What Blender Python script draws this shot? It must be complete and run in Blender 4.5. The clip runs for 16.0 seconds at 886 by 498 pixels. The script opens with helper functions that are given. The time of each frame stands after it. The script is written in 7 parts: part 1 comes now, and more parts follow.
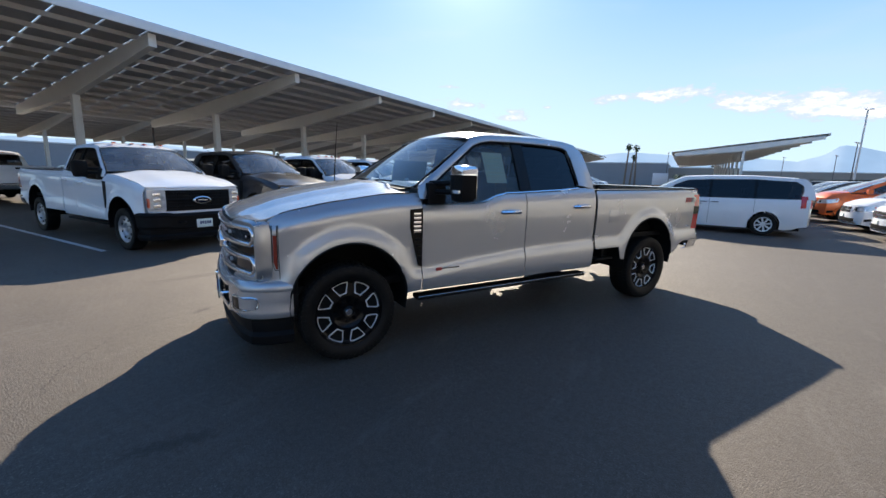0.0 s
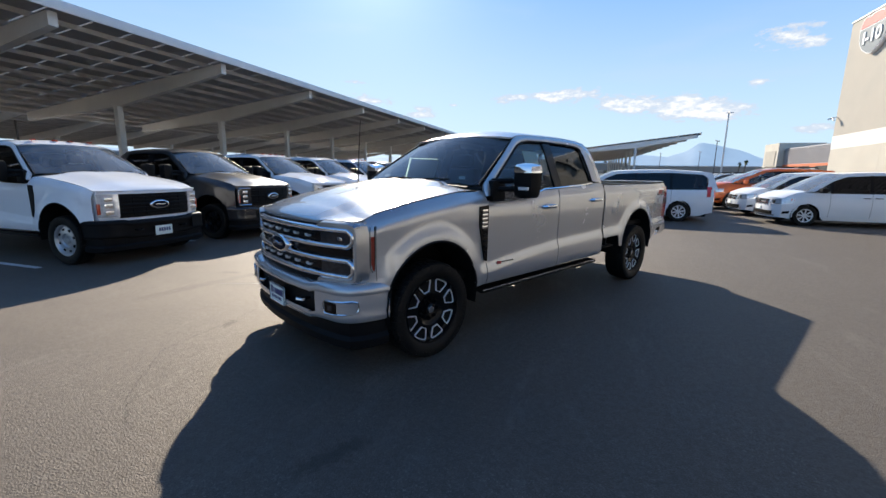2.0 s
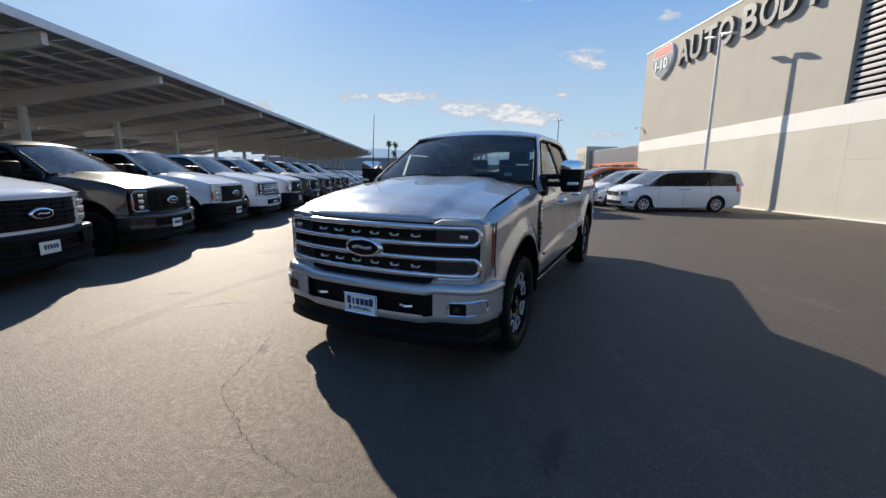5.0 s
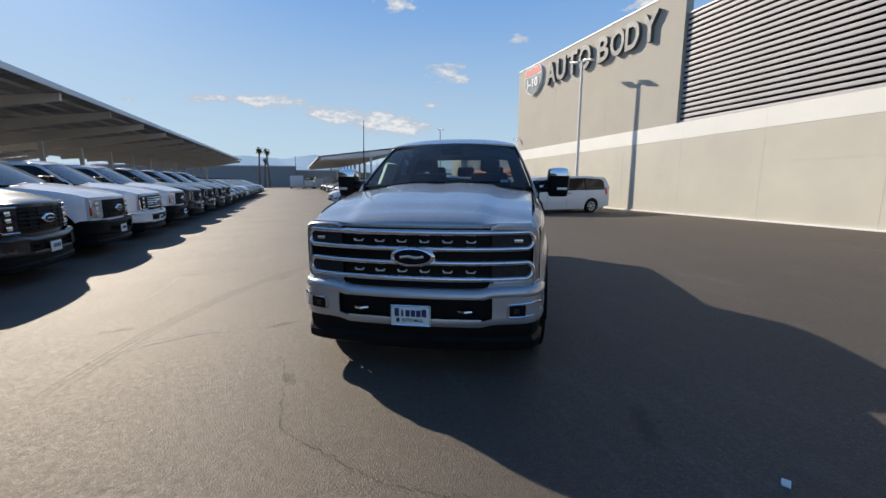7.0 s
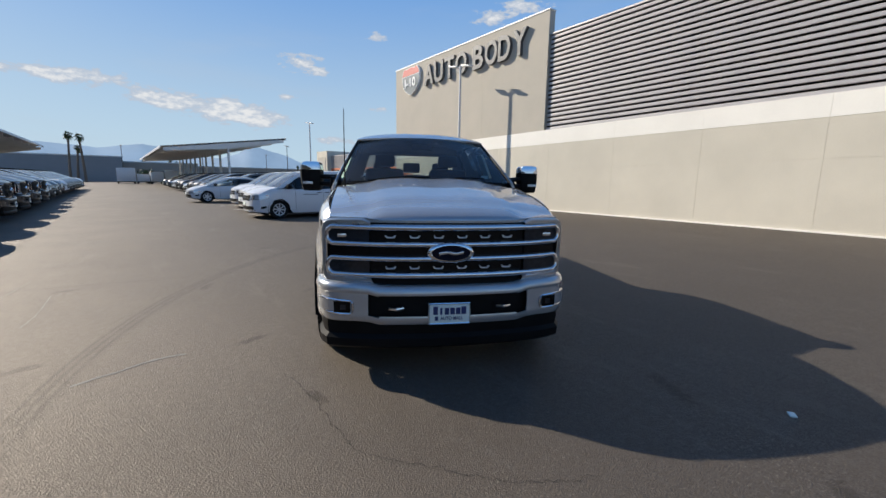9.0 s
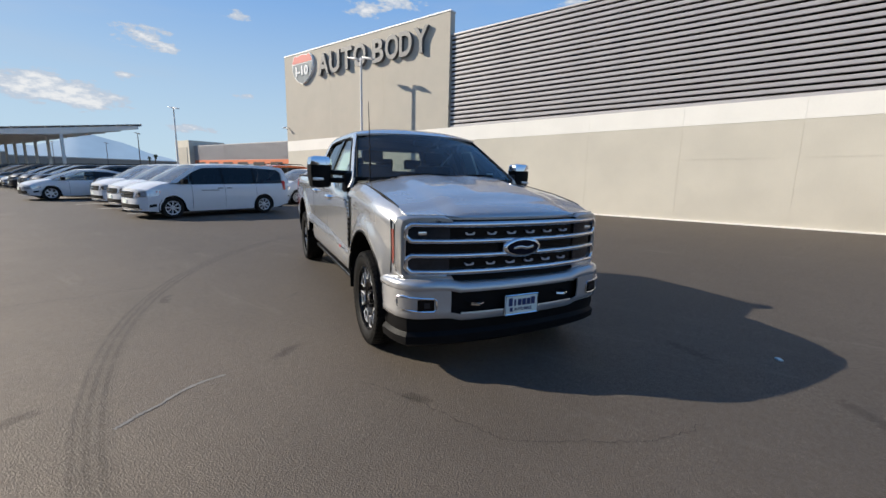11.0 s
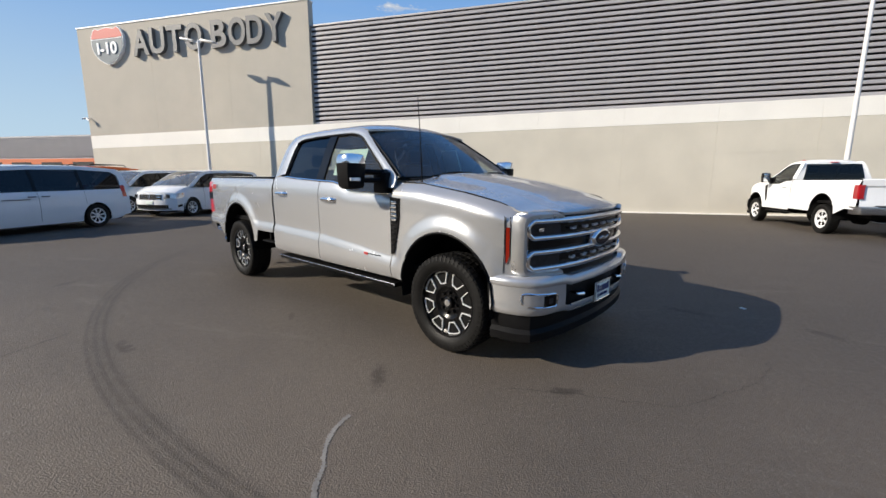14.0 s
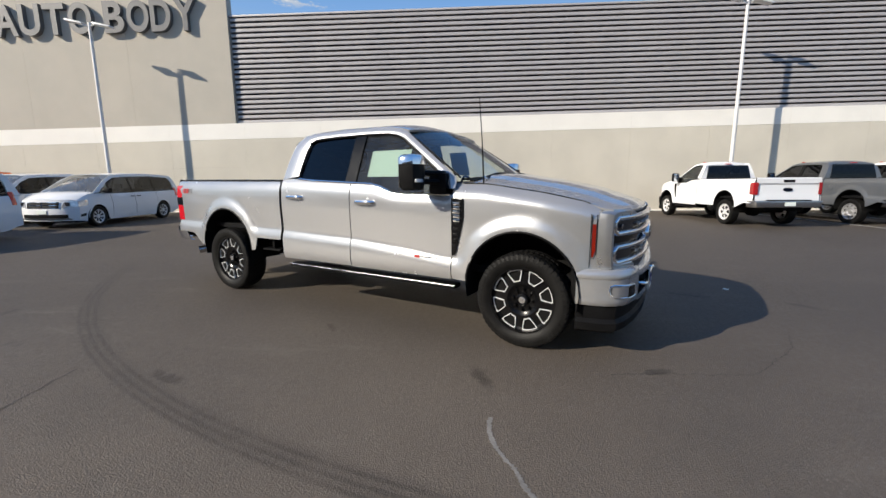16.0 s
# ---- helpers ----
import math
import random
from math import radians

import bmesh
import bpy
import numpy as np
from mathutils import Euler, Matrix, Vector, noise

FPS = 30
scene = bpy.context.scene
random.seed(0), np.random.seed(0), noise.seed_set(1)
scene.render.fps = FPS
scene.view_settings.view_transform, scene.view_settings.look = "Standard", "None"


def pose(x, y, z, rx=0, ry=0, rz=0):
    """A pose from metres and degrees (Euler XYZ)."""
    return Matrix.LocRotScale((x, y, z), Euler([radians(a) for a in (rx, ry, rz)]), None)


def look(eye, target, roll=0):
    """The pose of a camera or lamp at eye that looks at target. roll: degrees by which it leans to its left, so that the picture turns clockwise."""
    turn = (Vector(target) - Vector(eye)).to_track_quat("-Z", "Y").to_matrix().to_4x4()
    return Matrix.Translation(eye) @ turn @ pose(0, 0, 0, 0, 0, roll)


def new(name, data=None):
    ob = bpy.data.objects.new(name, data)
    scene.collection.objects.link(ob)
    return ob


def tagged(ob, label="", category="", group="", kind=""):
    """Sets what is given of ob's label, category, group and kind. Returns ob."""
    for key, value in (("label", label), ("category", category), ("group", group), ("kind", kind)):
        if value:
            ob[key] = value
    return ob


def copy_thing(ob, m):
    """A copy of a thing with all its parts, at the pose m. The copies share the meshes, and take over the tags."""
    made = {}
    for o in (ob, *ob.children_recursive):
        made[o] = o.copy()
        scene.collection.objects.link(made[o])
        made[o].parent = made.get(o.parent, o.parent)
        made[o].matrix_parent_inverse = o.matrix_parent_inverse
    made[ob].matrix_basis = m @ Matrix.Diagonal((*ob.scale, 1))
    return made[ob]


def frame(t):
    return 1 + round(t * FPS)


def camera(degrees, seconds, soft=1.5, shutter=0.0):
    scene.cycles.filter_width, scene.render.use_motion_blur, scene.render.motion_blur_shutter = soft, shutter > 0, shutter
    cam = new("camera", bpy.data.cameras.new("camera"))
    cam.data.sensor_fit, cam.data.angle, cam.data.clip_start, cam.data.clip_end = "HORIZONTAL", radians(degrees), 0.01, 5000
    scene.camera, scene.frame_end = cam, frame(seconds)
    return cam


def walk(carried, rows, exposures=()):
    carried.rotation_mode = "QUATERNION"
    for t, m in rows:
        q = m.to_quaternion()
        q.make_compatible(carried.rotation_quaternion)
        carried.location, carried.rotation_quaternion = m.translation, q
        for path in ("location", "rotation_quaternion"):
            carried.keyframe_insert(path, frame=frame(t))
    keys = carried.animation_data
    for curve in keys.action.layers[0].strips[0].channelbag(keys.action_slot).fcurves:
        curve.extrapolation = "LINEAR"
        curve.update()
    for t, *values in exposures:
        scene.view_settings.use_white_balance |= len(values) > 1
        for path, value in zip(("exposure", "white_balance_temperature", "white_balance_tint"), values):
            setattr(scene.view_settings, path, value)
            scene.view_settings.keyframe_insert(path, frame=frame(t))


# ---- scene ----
cam = camera(94.2, 16.0)
PATH = [
    (0, (0.138, -0.197, 1.581), (-0.84, 1.51, 1.22), 1.5),
    (0.5, (-0.16, -0.369, 1.584), (-1.052, 1.384, 1.221), 1.2),
    (1, (-0.442, -0.603, 1.581), (-1.243, 1.193, 1.216), 1.0),
    (1.5, (-0.748, -0.717, 1.575), (-1.451, 1.12, 1.21), 0.9),
    (2, (-1.062, -0.882, 1.567), (-1.663, 0.989, 1.2), 0.8),
    (2.5, (-1.367, -0.971, 1.549), (-1.865, 0.931, 1.181), 0.8),
    (3, (-1.681, -1.058, 1.56), (-2.066, 0.869, 1.188), 0.8),
    (3.5, (-1.998, -1.129, 1.552), (-2.267, 0.818, 1.179), 0.8),
    (4, (-2.315, -1.137, 1.555), (-2.462, 0.823, 1.181), 0.7),
    (4.2, (-2.458, -1.163, 1.547), (-2.558, 0.799, 1.174), 0.7),
    (6.5, (-3.929, -1.025, 1.512), (-3.427, 0.883, 1.181), -0.1),
    (7, (-4.252, -0.937, 1.514), (-3.595, 0.923, 1.189), -0.1),
    (7.5, (-4.513, -0.778, 1.512), (-3.699, 1.021, 1.19), 0.1),
    (8, (-4.825, -0.657, 1.502), (-3.863, 1.066, 1.179), 0.2),
    (8.5, (-5.064, -0.481, 1.491), (-3.967, 1.159, 1.166), 0.6),
    (9, (-5.332, -0.29, 1.478), (-4.114, 1.261, 1.148), 0.9),
    (11.5, (-6.535, 0.958, 1.472), (-4.858, 1.992, 1.129), 1.1),
    (12, (-6.649, 1.263, 1.462), (-4.907, 2.184, 1.121), 0.8),
    (12.5, (-6.83, 1.572, 1.456), (-5.03, 2.376, 1.117), 0.7),
    (13, (-6.935, 1.859, 1.441), (-5.087, 2.547, 1.102), 0.5),
    (13.5, (-7.033, 2.187, 1.438), (-5.146, 2.758, 1.099), 0.3),
    (14, (-7.133, 2.512, 1.44), (-5.214, 2.965, 1.102), 0.2),
    (14.5, (-7.173, 2.829, 1.442), (-5.231, 3.171, 1.107), 0.1),
    (15, (-7.278, 3.158, 1.45), (-5.321, 3.396, 1.117), 0.0),
    (15.5, (-7.28, 3.488, 1.436), (-5.313, 3.627, 1.103), -0.1),
    (16, (-7.316, 3.839, 1.429), (-5.344, 3.88, 1.101), -0.3),
]
walk(cam, [(t, look(eye, target, roll)) for t, eye, target, roll in PATH], [(0, 1.0), (2, 0.86), (4, 0.6), (6.5, 0.43), (9, 0.4), (12, 0.5), (16, 0.43)])

# ---- light ----
SUN_AZ, SUN_EL = -27.0, 28.4
world = bpy.data.worlds.new("desert_sky")
scene.world = world
world.use_nodes = True


class Nodes:
    """Short-hand for building node trees."""

    def __init__(self, tree):
        self.t = tree

    def add(self, kind, ins=()):
        n = self.t.nodes.new(kind)
        for k, v in (ins.items() if isinstance(ins, dict) else enumerate(ins)):
            if v is None:
                continue
            if isinstance(v, bpy.types.NodeSocket):
                self.t.links.new(v, n.inputs[k])
            else:
                n.inputs[k].default_value = v
        return n

    def m(self, op, a, b=None, c=None, clamp=False):
        n = self.add("ShaderNodeMath", [a, b, c])
        n.operation, n.use_clamp = op, clamp
        return n.outputs[0]

    def mix(self, f, a, b):
        n = self.t.nodes.new("ShaderNodeMix")
        n.data_type = "RGBA"
        for i, v in ((0, f), (6, a), (7, b)):
            if isinstance(v, bpy.types.NodeSocket):
                self.t.links.new(v, n.inputs[i])
            else:
                n.inputs[i].default_value = v
        return n.outputs[2]

    def ramp(self, f, lo, hi, a=0.0, b=1.0):
        n = self.add("ShaderNodeMapRange", [f, lo, hi, a, b])
        n.interpolation_type = "SMOOTHSTEP"
        return n.outputs[0]

    def noise(self, vec, scale, detail=4.0, rough=0.55):
        return self.add("ShaderNodeTexNoise", {"Vector": vec, "Scale": scale, "Detail": detail, "Roughness": rough}).outputs[0]


def sky():
    t = world.node_tree
    t.nodes.clear()
    k = Nodes(t)
    air = k.add("ShaderNodeTexSky")
    air.sky_type, air.sun_disc = "NISHITA", False
    air.sun_elevation, air.sun_rotation = radians(SUN_EL), radians(SUN_AZ)
    air.altitude, air.air_density, air.dust_density, air.ozone_density = 100.0, 1.0, 0.35, 3.0
    way = k.add("ShaderNodeTexCoord").outputs["Generated"]
    xyz = k.add("ShaderNodeSeparateXYZ", [way]).outputs
    az = k.m("DEGREES", k.m("ARCTAN2", xyz[0], xyz[1]))
    el = k.m("DEGREES", k.m("ARCSINE", xyz[2]))
    # groups of small fair-weather clouds: azimuth, elevation, half width, half height
    groups = [(-28.0, 9.0, 3.0, 0.7), (-20.8, 7.7, 2.2, 0.85), (-29.5, 11.1, 2.1, 0.28), (-9.2, 9.5, 2.2, 0.6), (-4.2, 9.7, 2.4, 0.8), (-0.4, 9.7, 3.6, 0.8), (4.2, 8.3, 3.2, 0.7), (7.8, 8.2, 3.4, 0.95),
              (12.2, 8.3, 2.8, 0.8), (15.3, 7.0, 2.6, 1.1), (11.2, 6.9, 3.0, 0.7), (20.0, 13.8, 2.6, 1.15), (18.0, 9.8, 1.1, 0.42), (29.4, 17.4, 1.4, 0.5), (48.0, 20.8, 3.2, 0.9), (44.0, 19.7, 2.2, 0.8),
              (13.9, 21.3, 3.2, 0.7), (29.5, 9.0, 1.3, 0.3), (-16.8, 8.7, 0.8, 0.22), (71.0, 20.5, 2.9, 0.5), (23.6, 4.9, 3.0, 0.5), (22.3, 12.9, 0.9, 0.4)]
    cover = None
    for a, e, w, h in groups:
        d = k.m("ADD", k.m("POWER", k.m("DIVIDE", k.m("SUBTRACT", az, a), w), 2.0), k.m("POWER", k.m("DIVIDE", k.m("SUBTRACT", el, e), h), 2.0))
        g = k.m("EXPONENT", k.m("MULTIPLY", d, -0.9))
        cover = g if cover is None else k.m("ADD", cover, g)
    flat = k.add("ShaderNodeCombineXYZ", [k.m("MULTIPLY", az, 0.5), k.m("MULTIPLY", el, 1.15), 3.7]).outputs[0]
    lumps = k.noise(flat, 1.25, 8.0, 0.66)
    fill = k.m("ADD", k.m("MULTIPLY", k.m("MINIMUM", cover, 1.15), 0.6), k.m("MULTIPLY", k.m("SUBTRACT", lumps, 0.5), 1.9))
    dense = k.ramp(fill, 0.24, 0.52)
    dense = k.m("MULTIPLY", dense, k.ramp(cover, 0.05, 0.3))
    # thin high veil
    veil = k.m("MULTIPLY", k.ramp(k.noise(k.add("ShaderNodeCombineXYZ", [k.m("MULTIPLY", az, 0.05), k.m("MULTIPLY", el, 0.22), 9.1]).outputs[0], 1.0, 5.0), 0.5, 0.8), 0.16)
    soft_air = k.add("ShaderNodeGamma", [air.outputs[0], 0.58]).outputs[0]
    even = k.add("ShaderNodeHueSaturation", {"Saturation": 1.62, "Color": soft_air}).outputs[0]
    # clear desert air: pale blue low down, deep blue above
    rise = k.ramp(el, 0.0, 30.0)
    clear_air = k.mix(rise, (3.0, 4.0, 4.8, 1), (0.75, 2.0, 4.5, 1))
    clear_air = k.mix(k.ramp(el, 24.0, 75.0), clear_air, (0.18, 0.55, 1.6, 1))
    even = k.mix(0.93, even, clear_air)
    base = k.mix(veil, even, (3.0, 3.3, 3.7, 1))
    # bright hazy air round the sun
    near = k.add("ShaderNodeVectorMath", [way, (math.sin(radians(SUN_AZ)) * math.cos(radians(SUN_EL)), math.cos(radians(SUN_AZ)) * math.cos(radians(SUN_EL)), math.sin(radians(SUN_EL)))])
    near.operation = "DOT_PRODUCT"
    off = k.m("DEGREES", k.m("ARCCOSINE", k.m("MINIMUM", near.outputs["Value"], 1.0)))
    halo = k.m("ADD", k.m("MULTIPLY", k.m("EXPONENT", k.m("MULTIPLY", off, -1 / 4.0)), 5.0), k.m("MULTIPLY", k.m("EXPONENT", k.m("MULTIPLY", off, -1 / 13.0)), 1.3))
    lit_air = k.add("ShaderNodeVectorMath", [(1.0, 0.99, 0.95), None, None])
    lit_air.operation = "SCALE"
    t.links.new(halo, lit_air.inputs["Scale"])
    both = k.add("ShaderNodeVectorMath", [base, lit_air.outputs[0]])
    both.operation = "ADD"
    base = both.outputs[0]
    shade = k.mix(k.ramp(fill, 0.45, 0.9), (3.0, 3.4, 4.0, 1), (5.0, 5.0, 5.0, 1))
    col = k.mix(k.m("MULTIPLY", dense, 0.92), base, shade)
    bg = k.add("ShaderNodeBackground", [col, 0.125])
    k.add("ShaderNodeOutputWorld", [bg.outputs[0]])


sky()
sun_dir = Vector((math.sin(radians(SUN_AZ)) * math.cos(radians(SUN_EL)), math.cos(radians(SUN_AZ)) * math.cos(radians(SUN_EL)), math.sin(radians(SUN_EL))))
sun_data = bpy.data.lights.new("sun", "SUN")
sun_data.energy, sun_data.angle, sun_data.color = 5.0, radians(0.55), (1.0, 0.91, 0.77)
sun = new("sun", sun_data)
sun.matrix_world = look(sun_dir * 60, (0, 0, 0))


# ---- materials ----
def surface(name, color, rough=0.5, metal=0.0, vary=0.12, scale=3.0, fine=60.0, bump=0.0, coat=0.0, spec=0.5, rough_vary=0.1):
    """A surface with variation at two scales."""
    m = bpy.data.materials.new(name)
    m.use_nodes = True
    t = m.node_tree
    t.nodes.clear()
    k = Nodes(t)
    co = k.add("ShaderNodeTexCoord").outputs["Object"]
    big = k.noise(co, scale, 4.0)
    small = k.noise(co, fine, 3.0)
    f = k.m("ADD", k.m("MULTIPLY", big, 0.65), k.m("MULTIPLY", small, 0.35))
    lo = (*[c * (1 - vary) for c in color], 1)
    hi = (*[min(1, c * (1 + vary)) for c in color], 1)
    col = k.mix(k.ramp(f, 0.3, 0.7), lo, hi)
    r = k.ramp(big, 0.3, 0.7, max(0.02, rough - rough_vary * rough), min(1, rough + rough_vary * rough))
    b = k.add("ShaderNodeBsdfPrincipled", {"Base Color": col, "Roughness": r, "Metallic": metal, "Coat Weight": coat, "Coat Roughness": 0.04, "Specular IOR Level": spec})
    if bump:
        n = k.add("ShaderNodeBump", {"Strength": 0.6, "Distance": bump, "Height": small})
        k.t.links.new(n.outputs[0], b.inputs["Normal"])
    k.add("ShaderNodeOutputMaterial", [b.outputs[0]])
    return m


def car_paint(name, color, metal=0.0, rough=0.35, coat_ior=1.45):
    """Clear-coated paint with fine flakes and a film of dust."""
    m = bpy.data.materials.new(name)
    m.use_nodes = True
    t = m.node_tree
    t.nodes.clear()
    k = Nodes(t)
    co = k.add("ShaderNodeTexCoord").outputs["Object"]
    flake = k.noise(co, 160.0, 2.0)
    dust = k.noise(co, 2.2, 5.0, 0.6)
    col = k.mix(k.ramp(flake, 0.35, 0.65), (*[c * 0.97 for c in color], 1), (*[min(1, c * 1.03) for c in color], 1))
    col = k.mix(k.m("MULTIPLY", k.ramp(dust, 0.45, 0.75), 0.06), col, (0.45, 0.4, 0.33, 1))
    r = k.ramp(dust, 0.3, 0.8, rough * 0.9, rough * 1.15)
    b = k.add("ShaderNodeBsdfPrincipled", {"Base Color": col, "Roughness": r, "Metallic": metal, "Specular IOR Level": 0.4 * metal, "Coat Weight": 0.85, "Coat Roughness": k.ramp(dust, 0.3, 0.8, 0.02, 0.07), "Coat IOR": coat_ior})
    k.add("ShaderNodeOutputMaterial", [b.outputs[0]])
    return m


def pane(name, tint, ior=1.62, rough=0.0, dust=0.0):
    """A thin tinted pane: clear body, mirror-like surface by Fresnel."""
    m = bpy.data.materials.new(name)
    m.use_nodes = True
    t = m.node_tree
    t.nodes.clear()
    k = Nodes(t)
    clear = k.add("ShaderNodeBsdfTransparent", [(*tint, 1)])
    shine = k.add("ShaderNodeBsdfGlossy", {"Color": (0.95, 0.97, 1, 1), "Roughness": rough})
    f = k.add("ShaderNodeFresnel", {"IOR": ior})
    mx = k.add("ShaderNodeMixShader", [f.outputs[0], clear.outputs[0], shine.outputs[0]])
    if dust:  # a film of dust in uneven patches
        co = k.add("ShaderNodeTexCoord").outputs["Object"]
        film = k.add("ShaderNodeBsdfDiffuse", {"Color": (0.62, 0.62, 0.6, 1)})
        part_ = k.ramp(k.noise(co, 3.0, 5.0, 0.6), 0.3, 0.7, dust * 0.6, dust * 1.4)
        mx = k.add("ShaderNodeMixShader", [part_, mx.outputs[0], film.outputs[0]])
    k.add("ShaderNodeOutputMaterial", [mx.outputs[0]])
    return m


def lamp_lens(name, color, glow=0.0):
    m = surface(name, color, 0.12, 0.0, 0.1, 8.0, 90.0, coat=1.0)
    return m


def asphalt():
    """Weathered parking-lot asphalt with stones, patches, oil and a turning tyre's mark."""
    m = bpy.data.materials.new("asphalt")
    m.use_nodes = True
    t = m.node_tree
    t.nodes.clear()
    k = Nodes(t)
    co = k.add("ShaderNodeTexCoord").outputs["Object"]
    xyz = k.add("ShaderNodeSeparateXYZ", [co]).outputs
    broad = k.noise(co, 0.16, 5.0, 0.6)
    mid = k.noise(co, 1.3, 5.0, 0.6)
    grit = k.noise(co, 95.0, 4.0, 0.75)
    stone = k.add("ShaderNodeTexVoronoi", {"Vector": co, "Scale": 115.0}).outputs["Distance"]
    cell = k.add("ShaderNodeTexVoronoi", {"Vector": co, "Scale": 82.0})
    tone = k.add("ShaderNodeSeparateXYZ", [cell.outputs["Color"]]).outputs[0]
    col = k.mix(k.ramp(broad, 0.35, 0.7), (0.035, 0.031, 0.028, 1), (0.05, 0.0437, 0.039, 1))
    col = k.mix(k.m("MULTIPLY", k.ramp(mid, 0.48, 0.75), 0.5), col, (0.029, 0.0262, 0.0245, 1))
    col = k.mix(k.m("MULTIPLY", k.ramp(grit, 0.46, 0.62), 0.4), col, (0.11, 0.094, 0.079, 1))
    # stones of the mix: most dark, a few pale
    col = k.mix(k.m("MULTIPLY", k.ramp(tone, 0.55, 0.95), 0.16), col, (0.13, 0.115, 0.1, 1))
    col = k.mix(k.m("MULTIPLY", k.ramp(tone, 0.4, 0.05), 0.2), col, (0.02, 0.0185, 0.0175, 1))
    # driving lane on the canopy side: dust, plus warm sun glare painted in as tan
    lane = k.m("MULTIPLY", k.ramp(xyz[0], -2.5, -6.0), k.ramp(k.noise(co, 0.5, 6.0, 0.65), 0.3, 0.65, 0.35, 1.0))
    col = k.mix(k.m("MULTIPLY", lane, 0.36), col, (0.175, 0.141, 0.11, 1))
    # pale scuffed streaks along the lane
    stretch = k.add("ShaderNodeCombineXYZ", [k.m("MULTIPLY", xyz[0], 2.2), k.m("MULTIPLY", xyz[1], 0.5), 1.7]).outputs[0]
    streak = k.m("MULTIPLY", k.ramp(k.noise(stretch, 1.4, 6.0, 0.7), 0.55, 0.72), 0.3)
    col = k.mix(streak, col, (0.15, 0.135, 0.12, 1))
    # pale worn stones showing in drifts
    worn = k.m("MULTIPLY", k.ramp(k.noise(co, 48.0, 3.0, 0.7), 0.56, 0.66), k.ramp(k.noise(co, 0.9, 5.0, 0.65), 0.42, 0.62))
    col = k.mix(k.m("MULTIPLY", worn, 0.55), col, (0.19, 0.168, 0.145, 1))
    # pitted dark crumbs
    crumb = k.m("MULTIPLY", k.ramp(k.noise(co, 9.0, 5.0, 0.75), 0.64, 0.72), k.ramp(k.noise(co, 0.8, 3.0), 0.5, 0.65))
    col = k.mix(k.m("MULTIPLY", crumb, 0.5), col, (0.028, 0.026, 0.025, 1))
    # dark crumbled smudges: place, half length, half width, turn
    torn = k.noise(co, 11.0, 5.0, 0.75)
    for x, y, a, b, turn in ((-4.53, 5.9, 0.2, 0.1, 60), (-4.48, 3.62, 0.26, 0.09, 20), (-6.08, 4.0, 0.25, 0.1, 10), (-3.44, 5.03, 0.2, 0.06, 30), (-2.71, -0.15, 0.34, 0.1, 35), (2.78, -1.65, 0.3, 0.08, 30), (-5.97, 6.7, 0.24, 0.09, 15),
                             (-4.45, 6.05, 0.16, 0.06, 40), (-4.38, 2.3, 0.2, 0.08, 100), (-2.26, 0.89, 0.4, 0.1, 60), (1.64, -3.34, 0.25, 0.08, 10), (-3.0, 8.8, 0.3, 0.1, 10)):
        c, sn = math.cos(radians(turn)), math.sin(radians(turn))
        px, py = k.m("SUBTRACT", xyz[0], x), k.m("SUBTRACT", xyz[1], y)
        u = k.m("DIVIDE", k.m("ADD", k.m("MULTIPLY", px, c), k.m("MULTIPLY", py, sn)), a)
        v = k.m("DIVIDE", k.m("SUBTRACT", k.m("MULTIPLY", py, c), k.m("MULTIPLY", px, sn)), b)
        g = k.m("EXPONENT", k.m("MULTIPLY", k.m("ADD", k.m("MULTIPLY", u, u), k.m("MULTIPLY", v, v)), -1.0))
        patch = k.ramp(k.m("ADD", k.m("MULTIPLY", g, 0.5), k.m("MULTIPLY", torn, 0.7)), 0.62, 0.78)
        col = k.mix(k.m("MULTIPLY", k.m("MULTIPLY", patch, g), 0.8), col, (0.016, 0.015, 0.0148, 1))
    # oil spots
    spots = k.ramp(k.noise(co, 1.1, 4.0, 0.7), 0.66, 0.74)
    col = k.mix(k.m("MULTIPLY", spots, 0.55), col, (0.022, 0.021, 0.022, 1))
    # tyre scuff on a wide arc
    dx, dy = k.m("SUBTRACT", xyz[0], 2.59), k.m("SUBTRACT", xyz[1], 1.17)
    rad = k.m("SQRT", k.m("ADD", k.m("MULTIPLY", dx, dx), k.m("MULTIPLY", dy, dy)))
    off = k.m("SUBTRACT", rad, 8.72)
    band = k.m("SUBTRACT", 1.0, k.ramp(k.m("ABSOLUTE", off), 0.07, 0.12))
    rib = k.ramp(k.m("SINE", k.m("MULTIPLY", off, 95.0)), -0.4, 0.6, 0.45, 1.0)
    arc = k.m("MULTIPLY", k.ramp(dx, -1.5, -4.5), k.ramp(xyz[1], 2.2, 3.2))
    arc = k.m("MULTIPLY", arc, k.ramp(k.noise(co, 2.5, 3.0), 0.25, 0.55, 0.5, 1.0))
    col = k.mix(k.m("MULTIPLY", k.m("MULTIPLY", k.m("MULTIPLY", band, rib), arc), 0.7), col, (0.019, 0.018, 0.018, 1))
    rough = k.ramp(k.noise(co, 22.0, 5.0, 0.7), 0.3, 0.7, 0.63, 0.79)
    h = k.m("ADD", k.m("ADD", k.m("MULTIPLY", grit, 0.6), k.m("MULTIPLY", stone, 0.6)), k.m("MULTIPLY", tone, 0.12))
    bump = k.add("ShaderNodeBump", {"Strength": 0.75, "Distance": 0.006, "Height": h})
